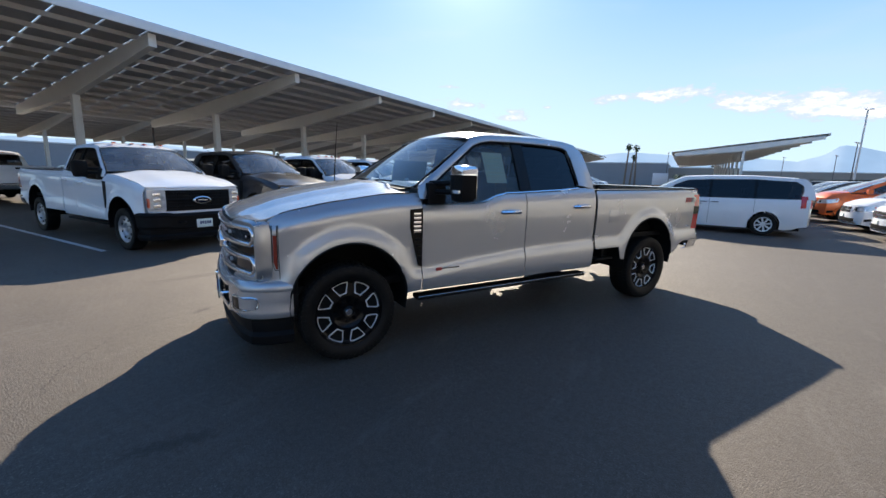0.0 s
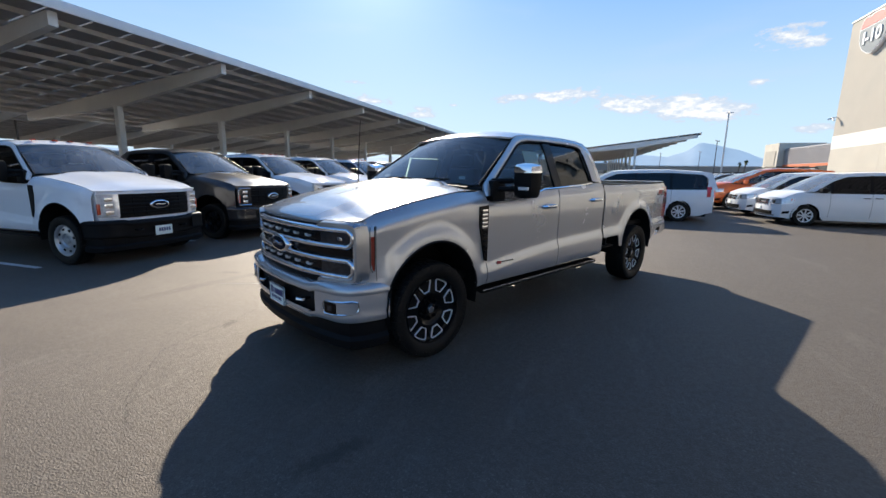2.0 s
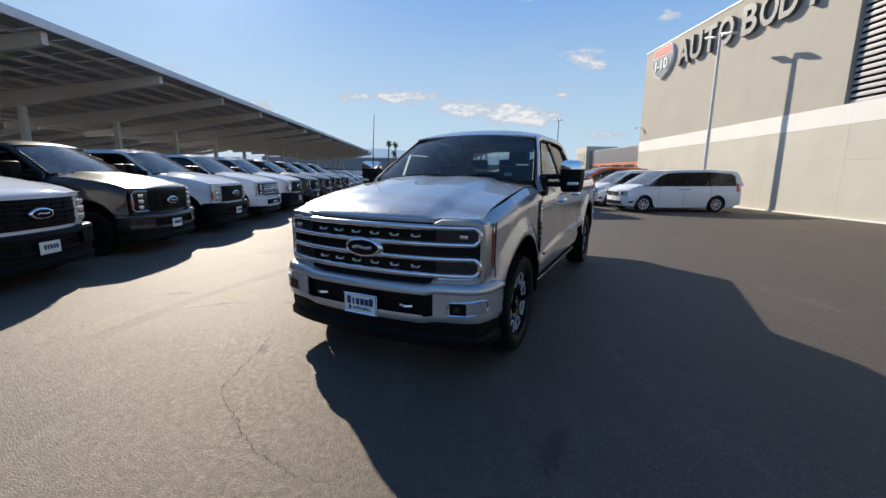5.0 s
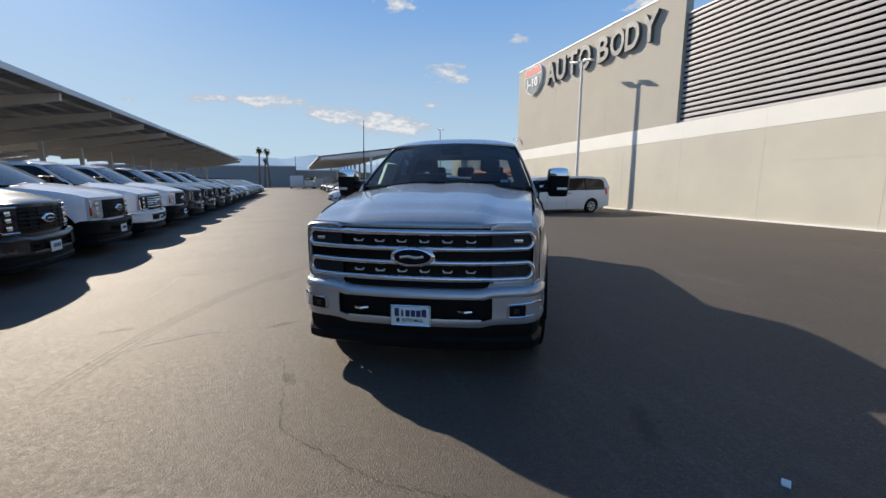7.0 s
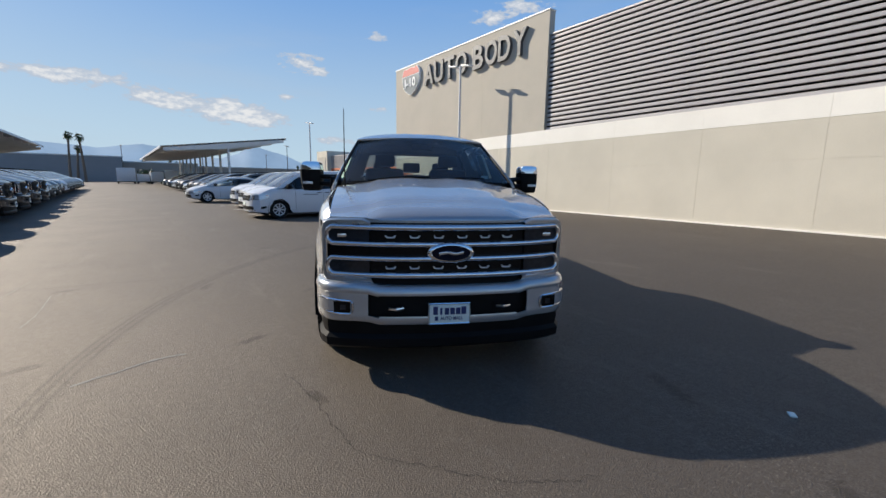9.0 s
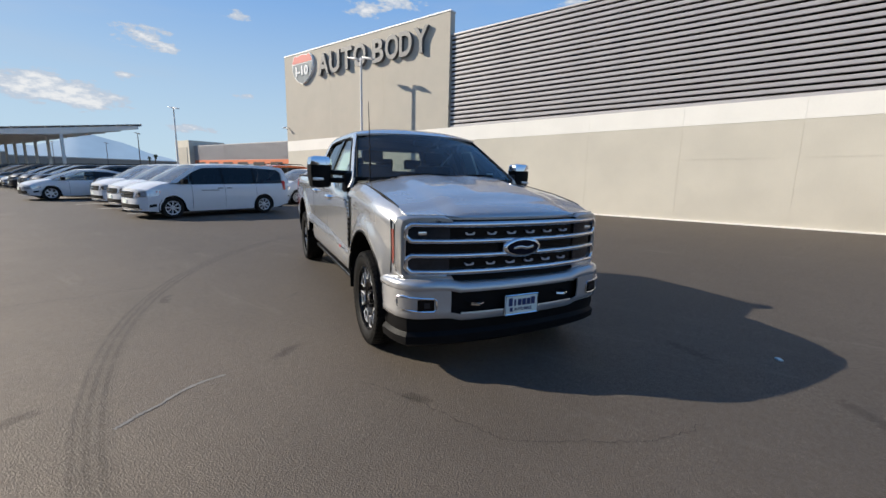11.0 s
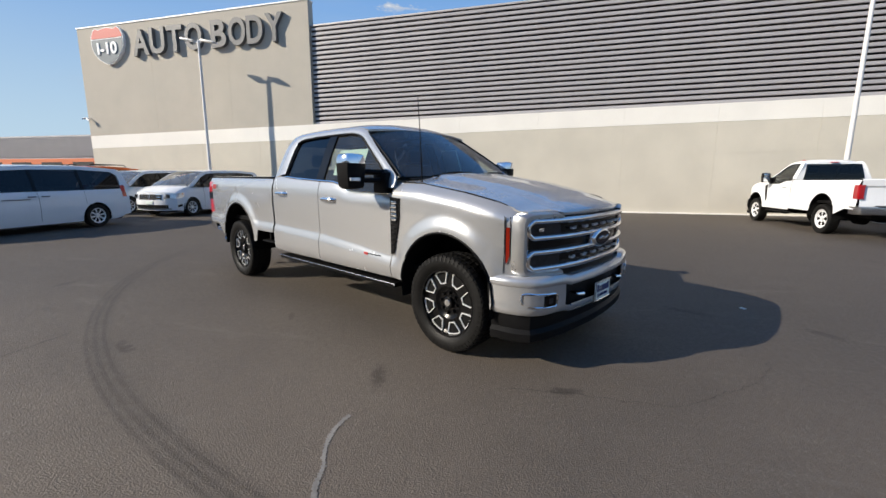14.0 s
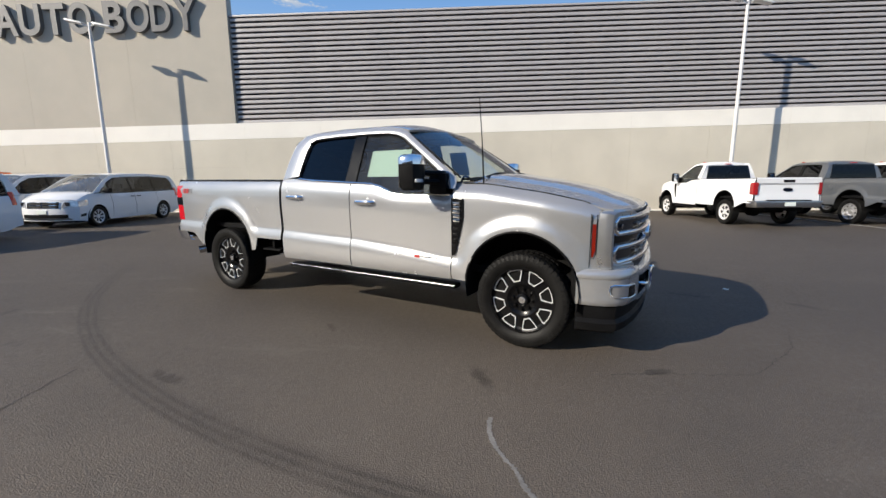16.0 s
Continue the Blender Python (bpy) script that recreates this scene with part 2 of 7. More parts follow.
    b = k.add("ShaderNodeBsdfPrincipled", {"Base Color": col, "Roughness": rough, "Normal": bump.outputs[0], "Specular IOR Level": 0.9, "Specular Tint": (1.0, 0.83, 0.66, 1)})
    k.add("ShaderNodeOutputMaterial", [b.outputs[0]])
    return m


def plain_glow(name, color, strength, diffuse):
    """Far things: a dull surface with the haze of distance painted on as emission."""
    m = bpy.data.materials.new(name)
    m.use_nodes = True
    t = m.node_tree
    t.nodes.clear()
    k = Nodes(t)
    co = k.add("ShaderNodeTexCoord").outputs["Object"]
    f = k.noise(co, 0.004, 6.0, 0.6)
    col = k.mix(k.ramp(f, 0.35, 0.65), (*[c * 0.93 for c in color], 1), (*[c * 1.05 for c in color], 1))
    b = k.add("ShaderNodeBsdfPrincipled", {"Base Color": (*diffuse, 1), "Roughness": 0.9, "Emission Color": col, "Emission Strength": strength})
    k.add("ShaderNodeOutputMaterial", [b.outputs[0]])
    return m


M = dict(
    silver=car_paint("silver_paint", (0.47, 0.475, 0.482), 0.6, 0.25, 1.5),
    white=car_paint("white_paint", (0.74, 0.75, 0.765), 0.0, 0.4),
    grey=car_paint("grey_paint", (0.16, 0.17, 0.185), 0.6, 0.35),
    charcoal=car_paint("charcoal_paint", (0.05, 0.048, 0.05), 0.5, 0.35),
    dark=car_paint("dark_paint", (0.028, 0.026, 0.027), 0.3, 0.35),
    orange=car_paint("orange_paint", (0.62, 0.12, 0.025), 0.2, 0.35),
    chrome=surface("chrome", (0.82, 0.83, 0.85), 0.08, 1.0, 0.04, 6.0, 120.0),
    dark_chrome=surface("dark_chrome", (0.72, 0.72, 0.74), 0.18, 1.0, 0.05, 6.0, 120.0),
    satin=surface("satin_metal", (0.55, 0.56, 0.58), 0.24, 1.0, 0.06, 6.0, 120.0),
    lamp_silver=surface("satin_lamp_silver", (0.42, 0.425, 0.435), 0.3, 0.8, 0.05, 8.0, 120.0, coat=0.6),
    cover=surface("silver_wheel_cover", (0.68, 0.68, 0.69), 0.4, 0.2, 0.05, 8.0, 120.0),
    machined=surface("machined_aluminium", (0.72, 0.72, 0.73), 0.4, 0.25, 0.06, 8.0, 140.0),
    steel=surface("painted_steel_wheel", (0.5, 0.5, 0.51), 0.35, 0.7, 0.08, 8.0, 120.0),
    black=surface("black_plastic", (0.0065, 0.0065, 0.007), 0.5, 0.0, 0.25, 6.0, 160.0, bump=0.0006, spec=0.1),
    gloss=surface("gloss_black", (0.004, 0.004, 0.0045), 0.22, 0.0, 0.2, 6.0, 120.0, spec=0.2),
    under=surface("underbody_black", (0.005, 0.005, 0.005), 0.85, 0.0, 0.3, 5.0, 80.0, spec=0.15),
    rubber=surface("tyre_rubber", (0.0075, 0.0073, 0.0072), 0.5, 0.0, 0.3, 9.0, 140.0, bump=0.0015, spec=0.16),
    cloth=surface("dark_seat_leather", (0.035, 0.034, 0.035), 0.6, 0.0, 0.2, 6.0, 120.0),
    paper=surface("white_paper", (0.74, 0.8, 0.75), 0.7, 0.0, 0.04),
    sticker=surface("pale_green_paper", (0.36, 0.44, 0.39), 0.7, 0.0, 0.05),
    ink=surface("pale_ink", (0.35, 0.5, 0.46), 0.7, 0.0, 0.05),
    navy=surface("navy_print", (0.02, 0.03, 0.12), 0.5, 0.0, 0.1),
    oval=surface("dark_blue_enamel", (0.003, 0.005, 0.014), 0.25, 0.0, 0.1, spec=0.15),
    red_lens=lamp_lens("red_lens", (0.5, 0.008, 0.014)),
    dark_red_lens=lamp_lens("dark_red_lens", (0.3, 0.006, 0.01)),
    smoke_lens=surface("smoked_lens", (0.022, 0.022, 0.025), 0.1, 0.0, 0.3, 14.0, 70.0, spec=0.4),
    clear_lens=surface("clear_lamp", (0.62, 0.63, 0.65), 0.14, 0.5, 0.35, 14.0, 60.0, coat=1.0),
    amber=lamp_lens("amber_lens", (0.5, 0.055, 0.015)),
    red_amber=lamp_lens("red_amber_lens", (0.2, 0.014, 0.006)),
    red_decal=surface("red_decal", (0.33, 0.02, 0.02), 0.4, 0.0, 0.05),
    grey_decal=surface("grey_decal", (0.16, 0.16, 0.17), 0.4, 0.0, 0.05),
    glass=pane("windscreen_glass", (0.8, 0.86, 0.84), 1.5, 0.0, 0.028),
    screen=pane("bright_windscreen_glass", (0.82, 0.88, 0.87), 1.9, 0.0, 0.14),
    rear_glass=pane("rear_glass", (0.5, 0.56, 0.56)),
    tinted=pane("tinted_glass", (0.06, 0.064, 0.07), 1.42),
    asphalt=asphalt(),
    crack=surface("crack_fill", (0.02, 0.018, 0.0175), 0.9, 0.0, 0.2, 6.0, 60.0),
    scar=surface("scraped_asphalt", (0.19, 0.178, 0.163), 0.7, 0.0, 0.35, 4.0, 50.0),
    line=surface("road_paint", (0.62, 0.61, 0.58), 0.7, 0.0, 0.18, 3.0, 30.0, bump=0.002),
    stucco=surface("tan_stucco", (0.59, 0.542, 0.45), 0.88, 0.0, 0.08, 0.5, 45.0, bump=0.004),
    stucco_dark=surface("taupe_stucco", (0.46, 0.417, 0.349), 0.88, 0.0, 0.08, 0.5, 45.0, bump=0.004),
    band=surface("cream_band", (0.84, 0.8, 0.725), 0.85, 0.0, 0.05, 0.5, 45.0, bump=0.004),
    slat=surface("grey_metal_siding", (0.4, 0.375, 0.375), 0.5, 0.1, 0.06, 0.8, 40.0),
    cap=surface("white_metal_cap", (0.7, 0.7, 0.7), 0.5, 0.2, 0.05),
    letter=surface("grey_sign_face", (0.12, 0.118, 0.118), 0.5, 0.1, 0.06),
    slate=surface("slate_sign_face", (0.10, 0.13, 0.15), 0.5, 0.0, 0.05),
    sign_red=surface("red_sign_face", (0.5, 0.07, 0.05), 0.5, 0.0, 0.05),
    sign_white=surface("white_sign_face", (0.78, 0.78, 0.78), 0.5, 0.0, 0.04),
    pole=surface("pale_painted_pole", (0.62, 0.61, 0.6), 0.5, 0.1, 0.05),
    pole_dark=surface("bronze_pole", (0.12, 0.1, 0.09), 0.5, 0.3, 0.08),
    concrete=surface("concrete", (0.42, 0.4, 0.37), 0.85, 0.0, 0.12, 2.0, 40.0, bump=0.004),
    beam=surface("cream_steel_beam", (0.74, 0.71, 0.66), 0.55, 0.0, 0.06, 1.0, 30.0),
    solar=surface("solar_backsheet", (0.36, 0.34, 0.32), 0.5, 0.0, 0.12, 0.7, 20.0),
    purlin=surface("galvanised_purlin", (0.5, 0.485, 0.465), 0.5, 0.2, 0.1, 1.0, 20.0),
    bark=surface("palm_bark", (0.16, 0.12, 0.09), 0.9, 0.0, 0.25, 4.0, 20.0, bump=0.02),
    frond=surface("palm_frond", (0.06, 0.085, 0.03), 0.6, 0.0, 0.3, 2.0, 20.0),
    leaf=surface("shrub_leaf", (0.05, 0.085, 0.03), 0.6, 0.0, 0.3, 2.0, 20.0),
    wall_far=surface("far_grey_wall", (0.27, 0.27, 0.28), 0.9, 0.0, 0.06, 0.05, 1.0),
    wall_tan=surface("far_tan_wall", (0.34, 0.29, 0.245), 0.9, 0.0, 0.06, 0.05, 1.0),
    orange_band=surface("orange_band", (0.6, 0.16, 0.06), 0.7, 0.0, 0.05),
    # near-black that paints in shade: gaps of the siding, insides of the bays
    painted_shade=surface("near_black_shade", (0.02, 0.02, 0.022), 0.8, 0.0, 0.2),
    tent=surface("beige_tent", (0.55, 0.47, 0.36), 0.8, 0.0, 0.05),
    # pale blue emission paints the air haze onto the mountains
    mountain_far=plain_glow("mountain_with_haze_glow", (0.185, 0.275, 0.40), 1.0, (0.03, 0.04, 0.05)),
)


# ---- mesh tools ----
def mesh_of(name, bm, material, sharp=35.0, smooth=True):
    bmesh.ops.remove_doubles(bm, verts=bm.verts, dist=0.0002)
    bmesh.ops.recalc_face_normals(bm, faces=bm.faces)
    me = bpy.data.meshes.new(name)
    bm.to_mesh(me)
    bm.free()
    me.materials.append(material)
    if smooth:
        me.shade_smooth()
        me.set_sharp_from_angle(angle=radians(sharp))
    return me


def thicken(bm, t):
    """Gives an open shell its thickness, on the side of the thing's middle."""
    bmesh.ops.remove_doubles(bm, verts=bm.verts, dist=0.0002)
    bmesh.ops.recalc_face_normals(bm, faces=bm.faces)
    bm.normal_update()
    mid = sum((f.calc_center_median() for f in bm.faces), Vector()) / max(1, len(bm.faces))
    core = Vector((min(max(mid.x, 0.3), 3.3), 0, 0.85))
    if sum(f.normal.dot(f.calc_center_median() - core) for f in bm.faces) < 0:
        bmesh.ops.reverse_faces(bm, faces=bm.faces)
        bm.normal_update()
    bm.verts.ensure_lookup_table()
    outer = list(bm.verts)
    bm.verts.index_update()
    inner = [bm.verts.new(v.co - v.normal * t) for v in outer]
    for e in [e for e in bm.edges if e.is_boundary]:
        a, b = e.link_loops[0].vert.index, e.link_loops[0].link_loop_next.vert.index
        bm.faces.new((outer[b], outer[a], inner[a], inner[b]))
    for f in [f for f in bm.faces if all(v.index >= 0 and v.index < len(outer) for v in f.verts) and f.normal.length > 0.5]:
        bm.faces.new([inner[v.index] for v in reversed(f.verts)])


def part(name, bm, material, parent, label="", sharp=35.0, thick=0.0):
    """One mesh object under a thing or a part."""
    if thick:
        thicken(bm, thick)
    me = mesh_of(name, bm, material, sharp)
    if name in ("windscreen", "rear_window") or name.endswith("side_window"):
        # a pane faces outwards
        lean = sum((p.normal for p in me.polygons), Vector())
        y_mid = sum(v.co.y for v in me.vertices)
        out = lean.x if name == "windscreen" else -lean.x if name == "rear_window" else lean.y * y_mid
        if out < 0:
            me.flip_normals()
    ob = new(name, me)
    ob.parent = parent
    if label:
        tagged(ob, label)
    return ob


def flat(name, bm, material, parent, label=""):
    """A plain-faced part: walls, panels, slabs."""
    ob = new(name, mesh_of(name, bm, material, smooth=False))
    ob.parent = parent
    return tagged(ob, label)


def put(name, me, parent, m=None, label=""):
    """A part that shares its mesh with others."""
    ob = new(name, me)
    ob.parent = parent
    if m is not None:
        ob.matrix_basis = m
    if label:
        tagged(ob, label)
    return ob


def thing(name, label, category, group="", m=None, kind=""):
    ob = new(name)
    ob.empty_display_size = 0.2
    if m is not None:
        ob.matrix_basis = m
    return tagged(ob, label, category, group, kind)


def solo(name, bm, material, label, category="", kind="", group="", sharp=35.0):
    return tagged(new(name, mesh_of(name, bm, material, sharp)), label, category, group, kind)


def box(bm, x0, x1, y0, y1, z0, z1, bevel=0.0):
    vs = [bm.verts.new((x, y, z)) for x in (x0, x1) for y in (y0, y1) for z in (z0, z1)]
    fs = [bm.faces.new([vs[i] for i in f]) for f in ((0, 1, 3, 2), (4, 6, 7, 5), (0, 4, 5, 1), (2, 3, 7, 6), (0, 2, 6, 4), (1, 5, 7, 3))]
    if bevel:
        es = list({e for f in fs for e in f.edges})
        bmesh.ops.bevel(bm, geom=es, offset=bevel, segments=2, affect="EDGES", profile=0.6)
    return bm


def boxed(x0, x1, y0, y1, z0, z1, bevel=0.0):
    return box(bmesh.new(), x0, x1, y0, y1, z0, z1, bevel)


def sheet(bm, rows, loop=False, skip=None):
    """Quads through rows of points; degenerate ones are left out."""
    vv = [[bm.verts.new(p) for p in r] for r in rows]
    for i in range(len(vv) - 1):
        n = len(vv[i])
        for j in range(n if loop else n - 1):
            a, b, c, d = vv[i][j], vv[i][(j + 1) % n], vv[i + 1][(j + 1) % n], vv[i + 1][j]
            if skip and skip((a.co + b.co + c.co + d.co) / 4):
                continue
            q = []
            for v in (a, b, c, d):
                if all((v.co - w.co).length > 0.0003 for w in q):
                    q.append(v)
            if len(q) > 2:
                bm.faces.new(q)
    loose = [v for v in bm.verts if not v.link_faces]
    for v in loose:
        bm.verts.remove(v)
    return bm


def tube(bm, pts, r, n=8, closed=False, flat=1.0):
    """A round bar along points; flat squeezes it sideways."""
    pts = [Vector(p) for p in pts]
    rows = []
    c = len(pts)
    for i, p in enumerate(pts):
        a = pts[(i - 1) % c] if closed or i else p
        b = pts[(i + 1) % c] if closed or i < c - 1 else p
        d = (b - a).normalized()
        up = Vector((0, 0, 1)) if abs(d.z) < 0.9 else Vector((1, 0, 0))
        u = d.cross(up).normalized()
        v = u.cross(d)
        rad = r[i] if isinstance(r, (list, tuple)) else r
        rows.append([p + u * math.cos(t) * rad * flat + v * math.sin(t) * rad for t in [2 * math.pi * k / n for k in range(n)]])
    if closed:
        rows.append(rows[0])
    sheet(bm, rows, loop=True)
    if not closed:
        for r2 in (rows[0], rows[-1]):
            bm.faces.new([bm.verts.new(p) for p in r2])
    return bm


def lathe(bm, profile, n=48, axis="y"):
    """Turns (radius, along) about an axis through the origin."""
    rows = []
    for r, a in profile:
        row = []
        for k in range(n):
            t = 2 * math.pi * k / n
            c, s = r * math.cos(t), r * math.sin(t)
            row.append((c, a, s) if axis == "y" else (c, s, a) if axis == "z" else (a, c, s))
        rows.append(row)
    return sheet(bm, rows, loop=True)


def prism(bm, poly, place, d0, d1):
    """A flat shape with depth: place(u, v, d) puts it in space."""
    a = [bm.verts.new(place(u, v, d0)) for u, v in poly]
    b = [bm.verts.new(place(u, v, d1)) for u, v in poly]
    n = len(poly)
    bm.faces.new(a)
    bm.faces.new(b[::-1])
    for i in range(n):
        bm.faces.new((a[i], a[(i + 1) % n], b[(i + 1) % n], b[i]))
    return bm


def smooth01(x):
    x = min(1.0, max(0.0, x))
    return x * x * (3 - 2 * x)


def lerp(a, b, t):
    return a + (b - a) * t


def spline(pts, n):
    """A smooth curve through points."""
    pts = [Vector(p) for p in pts]
    out = []
    for i in range(len(pts) - 1):
        p0, p1, p2, p3 = pts[max(0, i - 1)], pts[i], pts[i + 1], pts[min(len(pts) - 1, i + 2)]
        for k in range(n):
            t = k / n
            out.append(0.5 * ((2 * p1) + (p2 - p0) * t + (2 * p0 - 5 * p1 + 4 * p2 - p3) * t * t + (3 * p1 - p0 - 3 * p2 + p3) * t ** 3))
    out.append(pts[-1])
    return out


def lettering(text, height, depth, thicken=0.0, width=None):
    """The built-in font as a mesh, lower left at the origin, in x and y."""
    cu = bpy.data.curves.new("text", "FONT")
    cu.body, cu.size, cu.extrude, cu.offset = text, 1.0, 0.5, thicken
    ob = bpy.data.objects.new("text", cu)
    scene.collection.objects.link(ob)
    dg = bpy.context.evaluated_depsgraph_get()
    me = bpy.data.meshes.new_from_object(ob.evaluated_get(dg))
    bpy.data.objects.remove(ob)
    bm = bmesh.new()
    bm.from_mesh(me)
    bpy.data.meshes.remove(me)
    xs = [v.co.x for v in bm.verts]
    ys = [v.co.y for v in bm.verts]
    x0, x1, y0, y1 = min(xs), max(xs), min(ys), max(ys)
    k = height / (y1 - y0)
    kx = width / (x1 - x0) if width else k
    for v in bm.verts:
        v.co = ((v.co.x - x0) * kx, (v.co.y - y0) * k, v.co.z * depth)
    return bm


# ---- wheels ----
TYRE_R, TYRE_W = 0.415, 0.28
wheel_kits = {}


def tyre_mesh(r, w, rim_r, blocks, name="tyre"):
    bm = bmesh.new()
    h = w / 2
    prof = [(rim_r - 0.005, -h * 0.78), (rim_r + 0.01, -h * 0.86), (lerp(rim_r, r, 0.3), -h * 0.97), (lerp(rim_r, r, 0.55), -h), (lerp(rim_r, r, 0.82), -h * 0.97), (r - 0.022, -h * 0.9), (r - 0.009, -h * 0.8), (r - 0.006, 0)]
    prof = prof + [(a, -b) for a, b in prof[-2::-1]]
    lathe(bm, prof, 56)
    # tread blocks and shoulder lugs
    for k in range(blocks):
        for row, (a0, a1) in enumerate(((-0.93, -0.58), (-0.5, -0.08), (0.08, 0.5), (0.58, 0.93))):
            t0 = 2 * math.pi * (k + (0.5 if row in (1, 2) else 0.0) + 0.1 * row) / blocks
            t1 = t0 + 2 * math.pi / blocks * 0.66
            vs = []
            for rr in (r - 0.012, r):
                for t in (t0, t1):
                    for a in (a0, a1):
                        q = rr - (0.012 if abs(a) > 0.9 else 0)
                        sk = 0.05 * a
                        vs.append(bm.verts.new((q * math.cos(t + sk), a * h, q * math.sin(t + sk))))
            for f in ((0, 2, 3, 1), (4, 5, 7, 6), (0, 1, 5, 4), (2, 6, 7, 3), (0, 4, 6, 2), (1, 3, 7, 5)):
                bm.faces.new([vs[i] for i in f])
        if blocks > 40:  # sidewall lugs
            t0 = 2 * math.pi * k / blocks
            for s in (-1, 1):
                vs = []
                for rr, a in ((r - 0.055, 0.985), (r - 0.02, 0.93)):
                    for t in (t0, t0 + 0.05):
                        for d in (0.0, 0.006):
                            vs.append(bm.verts.new((rr * math.cos(t), s * (a * h + d), rr * math.sin(t))))
                for f in ((0, 2, 3, 1), (4, 5, 7, 6), (0, 1, 5, 4), (2, 6, 7, 3), (0, 4, 6, 2), (1, 3, 7, 5)):
                    bm.faces.new([vs[i] for i in f])
    return mesh_of(name, bm, M["rubber"], 30)


def polar(r, deg, a):
    return (r * math.sin(radians(deg)), a, r * math.cos(radians(deg)))


def wedge(r0, r1, w0, w1, n=4):
    """Outline of a wheel window, as (radius, degrees)."""
    out = [(r0, lerp(-w0, w0, i / n)) for i in range(n + 1)]
    out += [(lerp(r0, r1, 0.75), w1 * 0.98), (r1 - 0.006, w1)]
    out += [(r1, lerp(w1 * 0.85, -w1 * 0.85, i / n)) for i in range(n + 1)]
    out += [(r1 - 0.006, -w1), (lerp(r0, r1, 0.75), -w1 * 0.98)]
    return out


def wheel_kit(style):
    """Meshes of one wheel: name, mesh, pose, label. The outer face looks to +y."""
    if style in wheel_kits:
        return wheel_kits[style]
    kit = []
    h = TYRE_W / 2
    if style == "black":
        rr = 0.283
        kit.append(("tyre", tyre_mesh(TYRE_R, TYRE_W, rr, 54), None, "black all-terrain tyre with chunky shoulder lugs"))
        bm = bmesh.new()
        lathe(bm, [(rr - 0.02, -h * 0.8), (rr - 0.03, 0.0), (rr, h * 0.78), (rr + 0.004, h * 0.86), (rr - 0.01, h * 0.84), (rr - 0.016, h * 0.62), (rr - 0.035, h * 0.55), (0.14, h * 0.62), (0.115, h * 0.5), (0.1, h * 0.46), (0.0001, h * 0.46)], 64)
        kit.append(("rim", mesh_of("rim", bm, M["gloss"], 30), None, "gloss black alloy rim"))
        # raised bright-edged windows
        bm = bmesh.new()
        o, i = wedge(0.164, 0.266, 9.8, 15.2), wedge(0.1705, 0.2595, 7.8, 13.8)
        hi, lo = h * 0.68, h * 0.57
        n = len(o)
        A = [bm.verts.new(polar(r, d, lo)) for r, d in o]
        B = [bm.verts.new(polar(r, d, hi)) for r, d in o]
        C = [bm.verts.new(polar(r, d, hi)) for r, d in i]
        D = [bm.verts.new(polar(r, d, lo)) for r, d in i]
        for p, q in ((A, B), (B, C), (C, D)):
            for k in range(n):
                bm.faces.new((p[k], p[(k + 1) % n], q[(k + 1) % n], q[k]))
        edge = mesh_of("spoke_edge", bm, M["machined"], 30)
        bm = bmesh.new()
        bm.faces.new([bm.verts.new(polar(r, d, lo + 0.004)) for r, d in i])
        dark = mesh_of("spoke_pocket", bm, M["under"], 30)
        for k in range(8):
            kit.append(("spoke_edge", edge, pose(0, 0, 0, 0, 45 * k, 0), "machined bright edge"))
            kit.append(("spoke_pocket", dark, pose(0, 0, 0, 0, 45 * k, 0), ""))
        bm = bmesh.new()
        lathe(bm, [(0.014, 0), (0.014, 0.018), (0.01, 0.026), (0.0001, 0.027)], 8)
        nut = mesh_of("lug_nut", bm, M["gloss"], 30)
        for k in range(8):
            kit.append(("lug_nut", nut, Matrix.Translation(polar(0.084, 45 * k + 22.5, h * 0.46)), ""))
        bm = bmesh.new()
        lathe(bm, [(0.052, h * 0.44), (0.052, h * 0.66), (0.044, h * 0.7), (0.038, h * 0.68), (0.0001, h * 0.68)], 24)
        kit.append(("centre_cap", mesh_of("centre_cap", bm, M["gloss"], 30), None, "gloss black centre cap"))
        bm = bmesh.new()
        lathe(bm, [(0.03, h * 0.685), (0.028, h * 0.7), (0.0001, h * 0.7)], 20)
        kit.append(("cap_emblem", mesh_of("cap_emblem", bm, M["satin"], 30), None, ""))
    else:
        big = style in ("steel", "alloy", "dark_alloy")
        rr = 0.25 if big else 0.215
        r, w = (0.4, 0.25) if big else (0.335, 0.215)
        h = w / 2
        kit.append(("tyre", tyre_mesh(r, w, rr, 36), None, ""))
        body = {"steel": M["steel"], "alloy": M["cover"], "dark_alloy": M["gloss"], "cover": M["cover"], "sedan": M["cover"]}[style]
        bm = bmesh.new()
        lathe(bm, [(rr - 0.02, -h * 0.7), (rr - 0.03, 0.0), (rr, h * 0.78), (rr + 0.004, h * 0.86), (rr - 0.014, h * 0.8), (rr - 0.03, h * 0.55), (0.12, h * 0.66), (0.1, h * 0.45), (0.055, h * 0.45), (0.05, h * 0.75), (0.0001, h * 0.78)], 40)
        kit.append(("rim", mesh_of("rim", bm, body, 30), None, ""))
        n = 8 if style in ("steel", "cover") else 6
        if style == "steel":
            shape = [(0.165, -7), (0.165, 7), (0.195, 6), (0.195, -6)]
        elif style == "cover":
            shape = [(0.075, -5), (0.075, 5), (0.186, 14), (0.192, 0), (0.186, -14)]
        else:
            shape = [(0.1, -12), (0.1, 12), (0.185, 17), (0.19, 0), (0.185, -17)]
        bm = bmesh.new()
